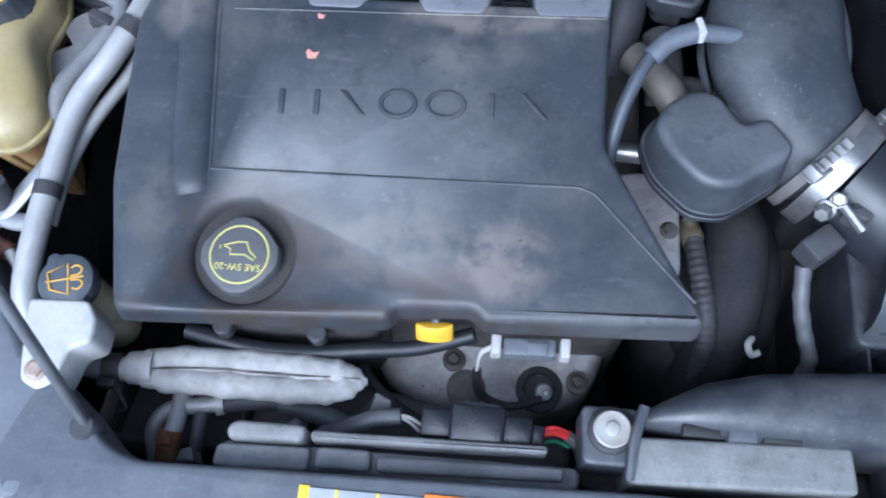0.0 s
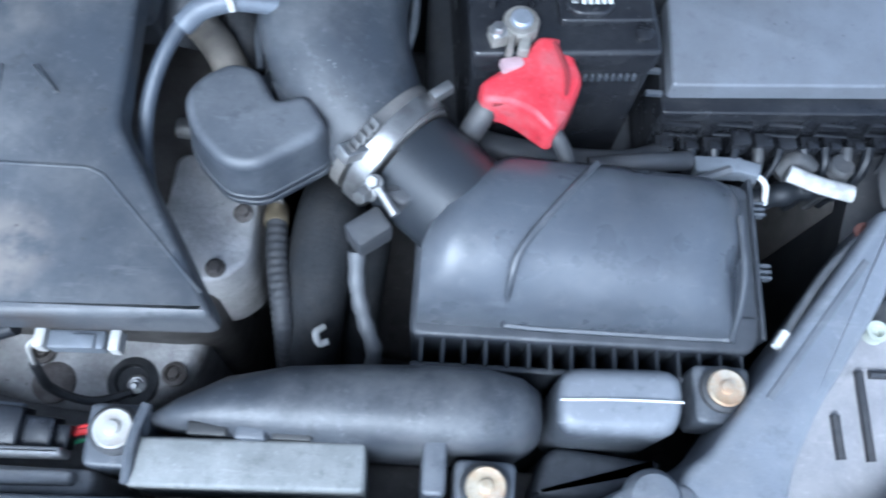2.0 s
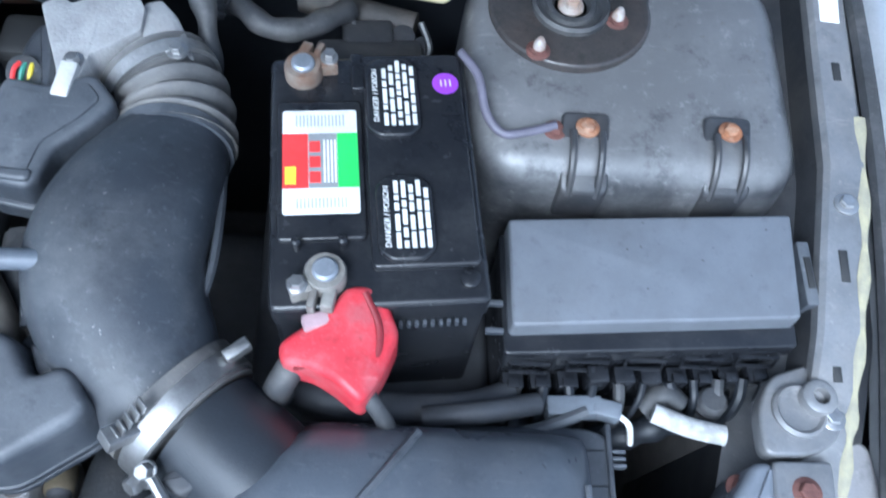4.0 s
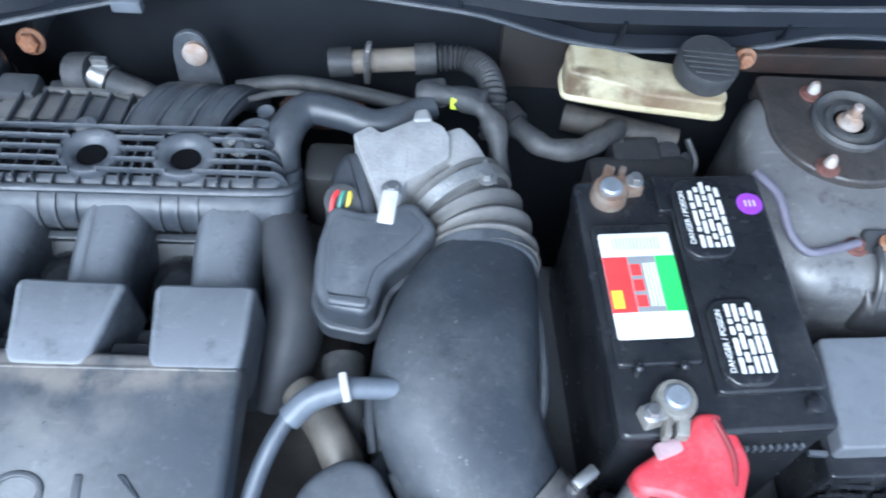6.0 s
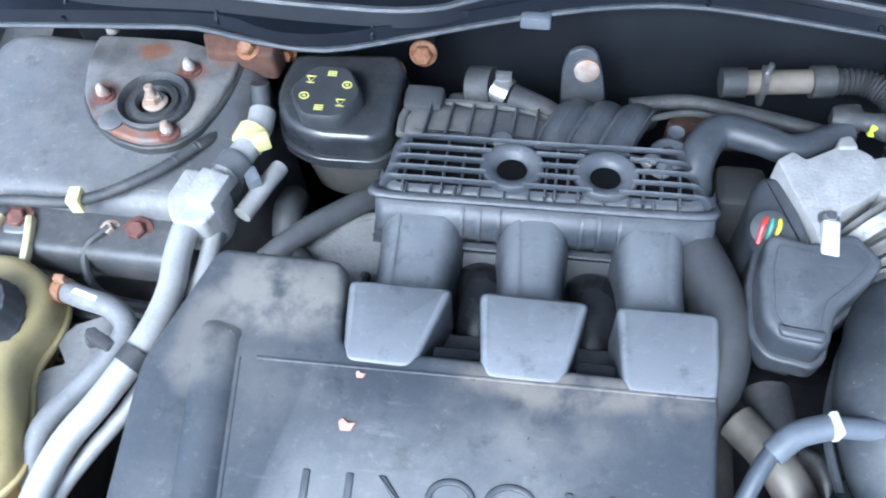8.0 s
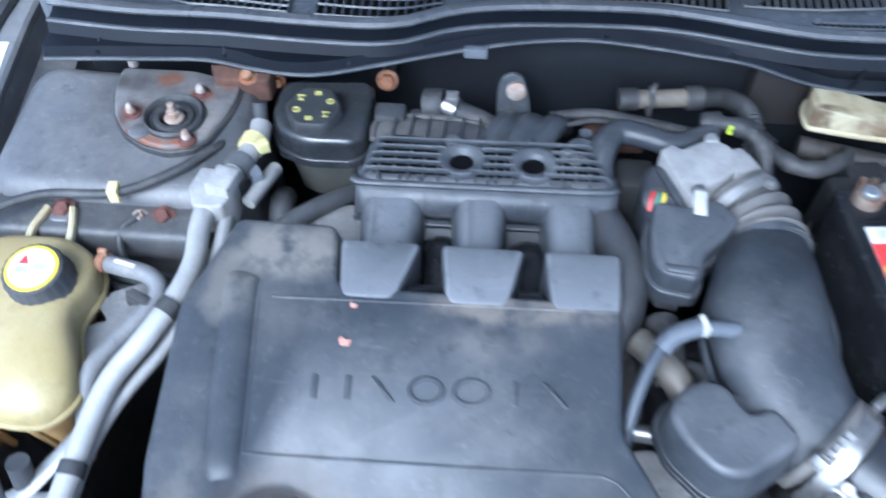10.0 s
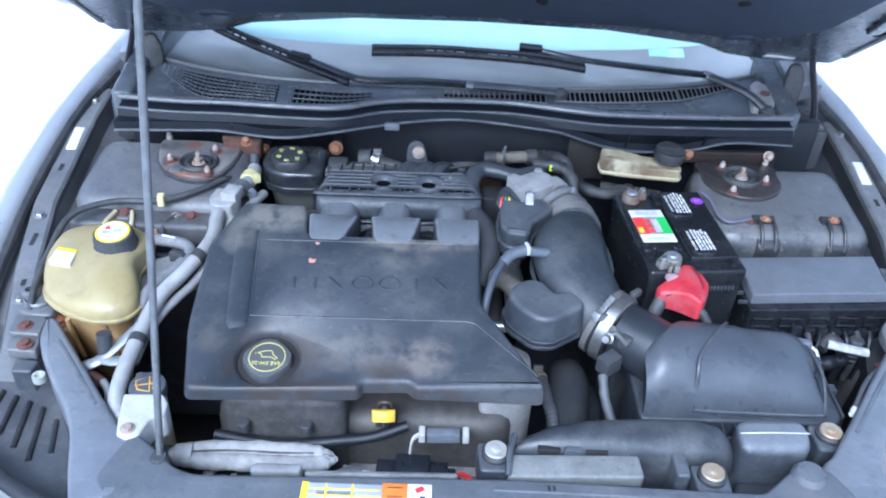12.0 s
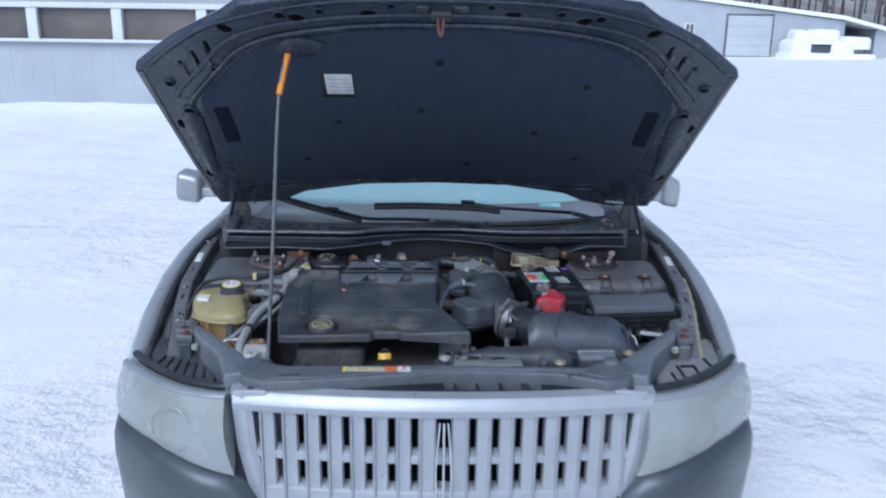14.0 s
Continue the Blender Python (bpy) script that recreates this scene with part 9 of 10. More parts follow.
def red_boot():
    b = thing("terminal_boot", (0.51, 0.487, 0.92), "red rubber terminal boot pulled off its post", "boot")
    bm = B()
    slab(bm, [(0.464, 0.489), (0.498, 0.510), (0.514, 0.530), (0.540, 0.534), (0.557, 0.498), (0.546, 0.467), (0.530, 0.441), (0.506, 0.459), (0.490, 0.468), (0.467, 0.472)], 0.915,
         lambda x, y: 0.962 - 0.30 * abs(x - 0.515) + 0.12 * (y - 0.49), bevel=0.006, round_r=0.006, steps=5)
    part("boot", bm, M_RED, b)
    # fold lines in a darker red, shade painted into the creases
    bm = B()
    tube(bm, [(0.528, 0.526, 0.962), (0.540, 0.500, 0.956), (0.538, 0.475, 0.950), (0.520, 0.452, 0.938)], lambda u: (0.0030, 0.0025), 8)
    tube(bm, [(0.478, 0.470, 0.942), (0.500, 0.470, 0.950), (0.524, 0.452, 0.943)], lambda u: (0.0025, 0.0018), 8)
    part("fold", bm, surface("shaded_red_crease", (0.20, 0.015, 0.022), (0.14, 0.012, 0.016), 0.5, scale=40.0), b)
    bm = B()
    box(bm, (0.492, 0.503, 0.951), (0.022, 0.012, 0.010), (0, 8, 20), bevel=0.003)
    part("worn_patch", bm, plain("worn_pinkish_grey", (0.40, 0.28, 0.30), 0.5), b)
    bm = B()
    tube(bm, [(0.525, 0.462, 0.935), (0.545, 0.445, 0.915), (0.556, 0.430, 0.885), (0.560, 0.455, 0.84)], 0.0075, 10)
    tube(bm, [(0.475, 0.480, 0.925), (0.462, 0.465, 0.90), (0.46, 0.48, 0.85)], 0.012, 10)
    part("cable", bm, M_RUBBER, b)
    bm = B()
    lathe(bm, [(0.005, 0), (0.005, 0.010), (0.003, 0.012)], aim((0.553, 0.436, 0.90), (0.4, -0.5, -0.6)), 12)
    part("cable_end", bm, M_STEEL, b)


red_boot()


def fuse_box():
    b = thing("fuse_box", (0.78, 0.575, 0.72), "flat black plastic fuse box lid over wire plugs", "fuse box")
    poly = [(0.649, 0.513), (0.906, 0.532), (0.910, 0.645), (0.646, 0.624)]
    def top(x, y):
        return 0.906 + 0.09 * (y - 0.52)
    bm = B()
    cover = [(0.651, 0.528), (0.904, 0.547), (0.908, 0.646), (0.648, 0.626)]
    slab(bm, cover, lambda x, y: top(x, y) - 0.020, top, bevel=0.003, round_r=0.004, draft=0.001)
    lid = part("lid", bm, surface("matte_fuse_lid", (0.132, 0.141, 0.160), (0.112, 0.120, 0.136), 0.40, scale=26.0, dust=(0.085, 0.086, 0.09), amount=0.4, spots=(0.025, 0.025, 0.025), grain=1000.0, bump=0.06), b)
    bm = B()
    slab(bm, inset(poly, -0.003), 0.866, 0.886, bevel=0.003, round_r=0.006)
    slab(bm, inset(poly, -0.001), 0.72, 0.866, bevel=0.003, round_r=0.006)
    part("base", bm, M_GLOSS, b)
    # open sockets along the front, each with a raised frame
    for i in range(5):
        x = 0.672 + i * 0.052
        y = 0.508 + (x - 0.65) * 0.074
        bm = B()
        ring = [(x - 0.017, y, 0.868), (x + 0.017, y, 0.868), (x + 0.017, y - 0.002, 0.852), (x - 0.017, y - 0.002, 0.852)]
        tube(bm, ring + [ring[0]], 0.0020, 6, 1, smooth=False)
        part("socket_frame", bm, M_GLOSS, b)
    bm = B()
    box(bm, (0.922, 0.597, 0.880), (0.012, 0.062, 0.022), (5, 0, 2), bevel=0.002)
    l = part("latch", bm, M_GREYPLASTIC, b)
    # black bar painted as the dark inside the latch slot
    bm = B()
    box(bm, (0.923, 0.595, 0.9015), (0.006, 0.030, 0.002), (5, 0, 2), bevel=0.0005)
    part("latch_slot_shade", bm, M_INKSHADE, l)
    rng = random.Random(8)
    for i in range(10):
        x = 0.660 + i * 0.025
        y = 0.499 + (x - 0.65) * 0.074
        bm = B()
        box(bm, (x, y + 0.002, 0.828 + rng.uniform(-0.010, 0.004)), (0.019, 0.016, 0.026), (0, 0, 4), bevel=0.002)
        box(bm, (x, y - 0.002, 0.846 + rng.uniform(-0.004, 0.0)), (0.011, 0.009, 0.006), bevel=0.001)
        part("plug", bm, M_GLOSS, b)
    bm = B()
    for x in (0.638,):
        for y in (0.530, 0.556):
            box(bm, (x, y, 0.885), (0.016, 0.005, 0.006), bevel=0.001)
    part("tab", bm, M_GREYPLASTIC, b)


fuse_box()


def fuse_wires():
    b = thing("wire_bundle", (0.77, 0.49, 0.78), "black wires that leave the fuse box plugs", "wires")
    rng = random.Random(21)
    for i in range(11):
        x = 0.664 + i * 0.023
        y = 0.492 + (x - 0.65) * 0.074
        bm = B()
        dx = rng.uniform(-0.025, 0.02)
        tube(bm, [(x, y + 0.004, 0.845), (x + dx * 0.3, y - 0.012, 0.838 - rng.uniform(0, 0.01)), (x + dx * 0.8, y - 0.022, 0.81), (x + dx, y - 0.016, 0.75)], rng.uniform(0.003, 0.006), 8)
        part("wire", bm, M_FIREWALL if i % 4 else M_RUBBER, b)
    bm = B()
    tube(bm, [(0.655, 0.470, 0.815), (0.70, 0.462, 0.80), (0.76, 0.468, 0.795), (0.82, 0.485, 0.80), (0.87, 0.50, 0.81)], lambda u: 0.013 + 0.0015 * math.sin(u * 60), 10, 10)
    part("loom", bm, M_FIREWALL, b)


fuse_wires()


def loom_connectors():
    b = thing("wiring_plug", (0.72, 0.485, 0.82), "grey wiring plug with pale taped cable", "connector")
    bm = B()
    box(bm, (0.715, 0.482, 0.825), (0.050, 0.018, 0.020), (0, 0, 2), bevel=0.003)
    box(bm, (0.744, 0.480, 0.828), (0.026, 0.016, 0.018), (0, 0, -12), bevel=0.003)
    part("housing", bm, M_GREYCONN, b)
    bm = B()
    tube(bm, [(0.655, 0.455, 0.835), (0.690, 0.462, 0.842), (0.725, 0.476, 0.845)], lambda u: 0.006 - 0.002 * abs(u - 0.5), 8)
    part("taped_cable", bm, M_GREYHOSE, b)
    bm = B()
    tube(bm, [(0.752, 0.478, 0.838), (0.766, 0.470, 0.83), (0.772, 0.458, 0.81)], 0.003, 6)
    part("wire", bm, M_LABELWHITE, b)
    b = thing("shift_lever", (0.82, 0.465, 0.82), "white cable lever end beside the air box", "lever")
    bm = B()
    tube(bm, [(0.785, 0.478, 0.843), (0.815, 0.466, 0.844), (0.848, 0.460, 0.842)], lambda u: (0.0095, 0.007), 12)
    part("lever", bm, surface("white_flaky_metal", (0.52, 0.52, 0.51), (0.30, 0.295, 0.29), 0.6, scale=90.0, bump=0.5), b)
    bm = B()
    tube(bm, [(0.780, 0.486, 0.825), (0.800, 0.498, 0.835), (0.815, 0.49, 0.83)], 0.011, 10)
    tube(bm, [(0.842, 0.490, 0.80), (0.842, 0.492, 0.845)], lambda u: 0.013 + 0.002 * math.sin(u * 30), 12, 14)
    part("bushing", bm, M_RUBBER, b)
    b = thing("release_cable", (0.79, 0.36, 0.84), "grey hood release cable with a pale tip", "cable")
    bm = B()
    tube(bm, [(0.866, 0.420, 0.850), (0.835, 0.400, 0.858), (0.795, 0.360, 0.864), (0.752, 0.300, 0.866)], 0.0042, 8)
    part("cable", bm, M_GREYHOSE, b)
    bm = B()
    tube(bm, [(0.754, 0.303, 0.866), (0.744, 0.289, 0.866)], 0.0048, 8)
    part("tip", bm, M_LABELWHITE, b)
    bm = B()
    bolt(bm, (0.848, 0.412, 0.854), r=0.007, h=0.008)
    part("anchor", bm, M_RUSTRED, b)


loom_connectors()


def earth_cable():
    b = thing("earth_cable", (0.63, 0.68, 0.92), "dusty grey earth cable from battery to strut tower", "cable")
    bm = B()
    tube(bm, [(0.600, 0.768, 0.966), (0.616, 0.742, 0.966), (0.624, 0.710, 0.955), (0.640, 0.694, 0.948), (0.664, 0.698, 0.948), (0.688, 0.706, 0.949)], 0.0042, 10)
    part("cable", bm, surface("violet_grey_cable", (0.14, 0.13, 0.17), (0.10, 0.095, 0.12), 0.5, scale=40.0), b)


earth_cable()


# ---- reservoirs ----
def brake_reservoir():
    b = thing("brake_reservoir", (0.50, 0.885, 0.86), "stained cream brake fluid reservoir with a black cap", "reservoir")
    poly = [(0.432, 0.881), (0.500, 0.870), (0.588, 0.861), (0.594, 0.872), (0.590, 0.908), (0.50, 0.922), (0.440, 0.934), (0.430, 0.908)]
    bm = B()
    slab(bm, poly, 0.930, lambda x, y: 0.970 - 0.014 * min(1.0, max(0.0, (x - 0.485) / 0.02)), bevel=0.0035, round_r=0.006, steps=4)
    part("tank", bm, surface("grimy_cream_plastic", (0.58, 0.53, 0.37), (0.50, 0.44, 0.28), 0.42, scale=26.0, dust=(0.24, 0.165, 0.085), amount=0.6, bump=0.04,
         stains=((0.452, 0.882, 0.028, 0.010, (0.10, 0.065, 0.04), 0.9), (0.520, 0.880, 0.016, 0.03, (0.22, 0.15, 0.09), 0.5), (0.51, 0.866, 0.09, 0.008, (0.16, 0.10, 0.06), 0.8), (0.433, 0.90, 0.008, 0.03, (0.14, 0.09, 0.055), 0.6))), b)
    bm = B()
    slab(bm, inset(poly if area(poly) > 0 else poly[::-1], -0.003), 0.934, 0.939, bevel=0.002, round_r=0.010)
    part("seam", bm, M_CREAM, b)
    bm = B()
    lathe(bm, [(0.030, -0.022), (0.0310, -0.004), (0.0290, 0.0), (0.004, 0.0005)], Matrix.Translation((0.567, 0.886, 0.992)) @ pose(0, 0, 0, 6, 4, 0), 40, lambda a: 1 + 0.015 * math.sin(20 * a))
    c = part("cap", bm, M_RUBBER, b, "black ribbed screw cap")
    bm = B()
    for k in range(7):
        y = -0.021 + k * 0.007
        l = 2 * math.sqrt(0.027 ** 2 - y * y)
        box(bm, (0.567, 0.886 + y, 0.9920), (l, 0.0022, 0.0016), (6, 4, 0), bevel=0.0004, steps=1)
    part("cap_rib", bm, M_RUBBER, c)
    bm = B()
    tube(bm, [(0.44, 0.90, 0.885), (0.50, 0.885, 0.885), (0.56, 0.87, 0.885)], 0.015, 16)
    part("master_cylinder", bm, surface("grimy_dark_casting", (0.036, 0.034, 0.033), (0.058, 0.053, 0.048), 0.6, scale=40.0, bump=0.5, dust=(0.10, 0.085, 0.07), amount=0.6), b, "grimy dark master cylinder")
    for k, (x, y, r) in enumerate(((0.490, 0.866, 0.0035), (0.565, 0.858, 0.0040))):
        bm = B()
        tube(bm, [(x, y, 0.905), (x + 0.010, y - 0.020, 0.890 - 0.004 * k), (x - 0.018 + 0.012 * k, y - 0.045, 0.868), (x - 0.03 + 0.02 * k, y - 0.055, 0.82)], r, 8)
        part("brake_line", bm, M_BODYBLACK if k % 2 else M_RUBBER, b)
    bm = B()
    tube(bm, [(0.492, 0.868, 0.905), (0.474, 0.846, 0.915), (0.448, 0.826, 0.918), (0.416, 0.826, 0.918), (0.392, 0.846, 0.918), (0.376, 0.866, 0.912)], lambda u: 0.0115 + 0.0008 * math.sin(u * 30), 12, 8)
    part("hose", bm, M_RUBBER, b)
    bm = B()
    tube(bm, [(0.384, 0.856, 0.916), (0.372, 0.870, 0.918)], 0.0165, 14)
    part("hose_end", bm, M_BODYBLACK, b)
    bm = B()
    box(bm, (0.515, 0.815, 0.80), (0.11, 0.05, 0.10), (0, 0, 4), bevel=0.01)
    box(bm, (0.512, 0.846, 0.870), (0.052, 0.034, 0.030), (0, 0, 6), bevel=0.005)
    for x, y, r, h in ((0.545, 0.858, 0.015, 0.030), (0.566, 0.850, 0.012, 0.024), (0.494, 0.838, 0.010, 0.022)):
        lathe(bm, [(r, -0.03), (r, h * 0.7), (r * 0.8, h), (r * 0.4, h)], aim((x, y, 0.865), (0.1, -0.3, 1)), 16)
    box(bm, (0.548, 0.832, 0.882), (0.030, 0.014, 0.012), (0, 0, 12), bevel=0.003)
    part("valve_block", bm, M_BODYBLACK, b)


brake_reservoir()


def steering_reservoir():
    b = thing("fluid_reservoir", (-0.195, 0.84, 0.84), "glossy black fluid reservoir with a printed cap", "reservoir")
    poly = [(-0.250, 0.888), (-0.140, 0.897), (-0.128, 0.880), (-0.130, 0.792), (-0.145, 0.778), (-0.205, 0.776), (-0.240, 0.792), (-0.256, 0.830)]
    pp = poly if area(poly) > 0 else poly[::-1]
    bm = B()
    slab(bm, pp, 0.925, 0.962, bevel=0.012, round_r=0.014, steps=4)
    shine = surface("shiny_black_lid", (0.026, 0.029, 0.034), (0.020, 0.022, 0.026), 0.16, scale=26.0, bump=0.04, dust=(0.085, 0.086, 0.088), amount=0.35, toplight_dust=0.5)
    part("lid", bm, shine, b)
    bm = B()
    slab(bm, inset(pp, -0.004), 0.918, 0.930, bevel=0.003, round_r=0.014)
    part("rim", bm, shine, b)
    bm = B()
    slab(bm, inset(pp, 0.010), 0.84, 0.920, bevel=0.006, round_r=0.014, draft=-0.012)
    part("tank", bm, surface("smoky_tank", (0.075, 0.078, 0.070), (0.05, 0.052, 0.05), 0.4, scale=20.0, dust=(0.13, 0.12, 0.10), amount=0.5), b, "smoky translucent lower tank")
    m = pose(-0.197, 0.8195, 0.958, 4, 0, 0)
    bm = B()
    lathe(bm, [(0.034, 0), (0.034, 0.018), (0.031, 0.022), (0.004, 0.0225)], m, 48, lambda a: 1 + 0.04 * math.cos(6 * a))
    c = part("cap", bm, surface("grey_black_cap", (0.045, 0.048, 0.052), (0.034, 0.036, 0.04), 0.45, scale=40.0), b)
    bm = B()
    for k in range(6):
        a = 2 * math.pi * k / 6 + 0.4
        w = m @ pose(0.0215 * math.cos(a), 0.0215 * math.sin(a), 0.0224)
        if k % 3 == 0:
            tube(bm, [w @ Vector((0.0045 * math.cos(v), 0.0038 * math.sin(v), 0.0004)) for v in (2 * math.pi * j / 12 for j in range(13))], 0.0008, 6, 1, smooth=False)
            box(bm, (0, 0, 0), (0.003, 0.0022, 0.0006), bevel=0.0001, steps=1, m=w)
        elif k % 3 == 1:
            for dy in (-0.0024, 0.0, 0.0024):
                box(bm, (0, dy, 0), (0.0085, 0.0013, 0.0006), bevel=0.0001, steps=1, m=w)
            box(bm, (-0.0038, 0, 0), (0.0013, 0.006, 0.0007), bevel=0.0001, steps=1, m=w)
        else:
            tube(bm, [w @ Vector(v) for v in ((-0.0045, 0.003, 0.0004), (0.0045, 0.003, 0.0004), (0.0, -0.0038, 0.0004), (-0.0045, 0.003, 0.0004))], 0.0008, 6, 1, smooth=False)
            box(bm, (0.0, -0.0045, 0), (0.008, 0.0012, 0.0006), bevel=0.0001, steps=1, m=w)
    part("print", bm, M_CAPINK, c)
    bm = B()
    tube(bm, [(-0.150, 0.785, 0.86), (-0.175, 0.755, 0.875), (-0.215, 0.71, 0.885), (-0.250, 0.665, 0.88), (-0.26, 0.63, 0.86)], 0.0125, 12)
    part("hose", bm, M_GREYHOSE, b)
    bm = B()
    tube(bm, [(-0.240, 0.77, 0.86), (-0.235, 0.74, 0.88), (-0.232, 0.715, 0.87)], 0.016, 12)
    part("fitting", bm, M_DARK, b)


steering_reservoir()


def rear_cover():
    b = thing("rear_head", (-0.19, 0.71, 0.74), "grimy metal rear cylinder head cover", "cylinder head")
    bm = B()
    slab(bm, [(-0.245, 0.64), (-0.125, 0.64), (-0.122, 0.77), (-0.24, 0.75)], 0.70, 0.868, bevel=0.015, round_r=0.02)
    part("casting", bm, M_THROTTLE, b)
    bm = B()
    tube(bm, [(-0.145, 0.68, 0.87), (-0.135, 0.66, 0.90), (-0.14, 0.64, 0.90), (-0.155, 0.63, 0.88)], 0.004, 8)
    tube(bm, [(-0.22, 0.70, 0.875), (-0.18, 0.66, 0.885), (-0.14, 0.645, 0.88)], 0.009, 10)
    part("cable", bm, M_RUBBER, b)


rear_cover()


def coolant_tank():
    b = thing("coolant_tank", (-0.47, 0.52, 0.72), "yellowed coolant tank with a labelled black cap", "tank")
    poly = [(-0.572, 0.560), (-0.566, 0.505), (-0.552, 0.462), (-0.510, 0.428), (-0.455, 0.407), (-0.410, 0.410), (-0.388, 0.442), (-0.402, 0.488), (-0.420, 0.528), (-0.408, 0.575), (-0.416, 0.608), (-0.455, 0.632), (-0.530, 0.630), (-0.566, 0.606)]
    pp = poly if area(poly) > 0 else poly[::-1]
    def roof(x, y):
        """A raised shoulder behind, and a rounded nose that falls away to the front and to the sides."""
        nose = math.exp(-((x + 0.447) / 0.045) ** 2) * math.exp(-((y - 0.47) / 0.055) ** 2)
        return 0.916 + 0.018 * min(1.0, max(0.0, (y - 0.46) / 0.07)) + 0.016 * nose - 0.20 * max(0.0, 0.445 - y)
    rings = [[(x, y, 0.884) for x, y in fillet(pp, 0.022)]]
    for d, dz in ((0.0, -0.018), (0.0015, -0.010), (0.006, -0.004), (0.013, -0.001)):
        rings.append([(x, y, roof(x, y) + dz) for x, y in inset(fillet(pp, 0.022), d)])
    for k in (0.75, 0.55, 0.35, 0.15, 0.02):
        mid = Vector((-0.462, 0.515))
        rings.append([(x, y, roof(x, y)) for x, y in (mid + (Vector(q) - mid) * k for q in inset(fillet(pp, 0.022), 0.013))])
    bm = B()
    loft(bm, rings)
    part("upper_half", bm, M_AMBER, b, "", 60)
    bm = B()
    slab(bm, inset(pp, -0.004), 0.888, 0.894, bevel=0.002, round_r=0.022)
    part("seam", bm, M_AMBER, b)
    bm = B()
    slab(bm, inset(pp, 0.008), 0.72, 0.888, bevel=0.006, round_r=0.022, draft=-0.03)
    part("lower_half", bm, M_AMBERLOW, b, "brown-stained lower half")
    for x in (-0.50, -0.44):
        bm = B()
        tube(bm, [(x, 0.418, 0.885), (x, 0.424, 0.84), (x + 0.004, 0.432, 0.79)], lambda u: (0.005, 0.004), 8)
        part("moulded_rib", bm, M_AMBERLOW, b)
    m = pose(-0.458, 0.560, 0.930, 6, 0, 0)
    bm = B()
    lathe(bm, [(0.036, -0.004), (0.037, 0.006), (0.034, 0.010), (0.034, 0.026), (0.032, 0.032), (0.027, 0.0335)], m, 60, lambda a: 1 + 0.018 * math.sin(20 * a))
    c = part("cap", bm, M_DARK, b, "black ribbed pressure cap")
    bm = B()
    lathe(bm, [(0.0285, 0.0325), (0.0285, 0.0338), (0.026, 0.0342)], m, 40)
    part("yellow_ring", bm, M_LABELYELLOW, c, "yellow rim of the cap label")
    bm = B()
    lathe(bm, [(0.0245, 0.0335), (0.0245, 0.0348), (0.02, 0.0350)], m, 40)
    part("label", bm, M_LABELWHITE, c, "white label with a red triangle")
    bm = B()
    slab(bm, [(-0.016, 0.004), (-0.004, 0.004), (-0.010, 0.016)], 0.0350, 0.0356, bevel=0.0002, steps=1, m=m)
    part("red_triangle", bm, M_LABELRED, c)
    bm = B()
    for x, y, w, h in ((-0.010, -0.003, 0.014, 0.008), (0.008, 0.002, 0.014, 0.009), (0.0, -0.013, 0.018, 0.003), (0.007, 0.012, 0.010, 0.003)):
        box(bm, (x, y, 0.0350), (w, h, 0.0005), bevel=0.0001, steps=1, m=m)
    part("print", bm, M_INKGREY, c)
    bm = B()
    slab(bm, [(-0.553, 0.505), (-0.515, 0.498), (-0.515, 0.530), (-0.551, 0.538)], 0.895, 0.9360, bevel=0.001, round_r=0.003)
    lb = part("side_label", bm, M_LABELWHITE, b, "white and yellow side label")
    bm = B()
    slab(bm, [(-0.551, 0.534), (-0.515, 0.527), (-0.515, 0.537), (-0.550, 0.544)], 0.90, 0.9368, bevel=0.001)
    part("yellow_strip", bm, M_LABELYELLOW, lb)
    bm = B()
    for x0, x1 in ((-0.505, -0.496), (-0.458, -0.466)):
        tube(bm, [(x0, 0.615, 0.915), (x0, 0.640, 0.922), (x1, 0.672, 0.926)], lambda u: (0.0045, 0.007), 8)
    part("mount_arm", bm, M_CREAM, b, "pale moulded mounting arm")
    bm = B()
    slab(bm, [(-0.556, 0.432), (-0.512, 0.420), (-0.506, 0.455), (-0.552, 0.474)], 0.79, 0.852, bevel=0.006, round_r=0.012)
    part("front_lug", bm, M_AMBERLOW, b)
    bm = B()
    bolt(bm, (-0.531, 0.446, 0.851), r=0.011, h=0.010)
    part("lug_bolt", bm, M_RUST, b, "rusty bolt")


coolant_tank()


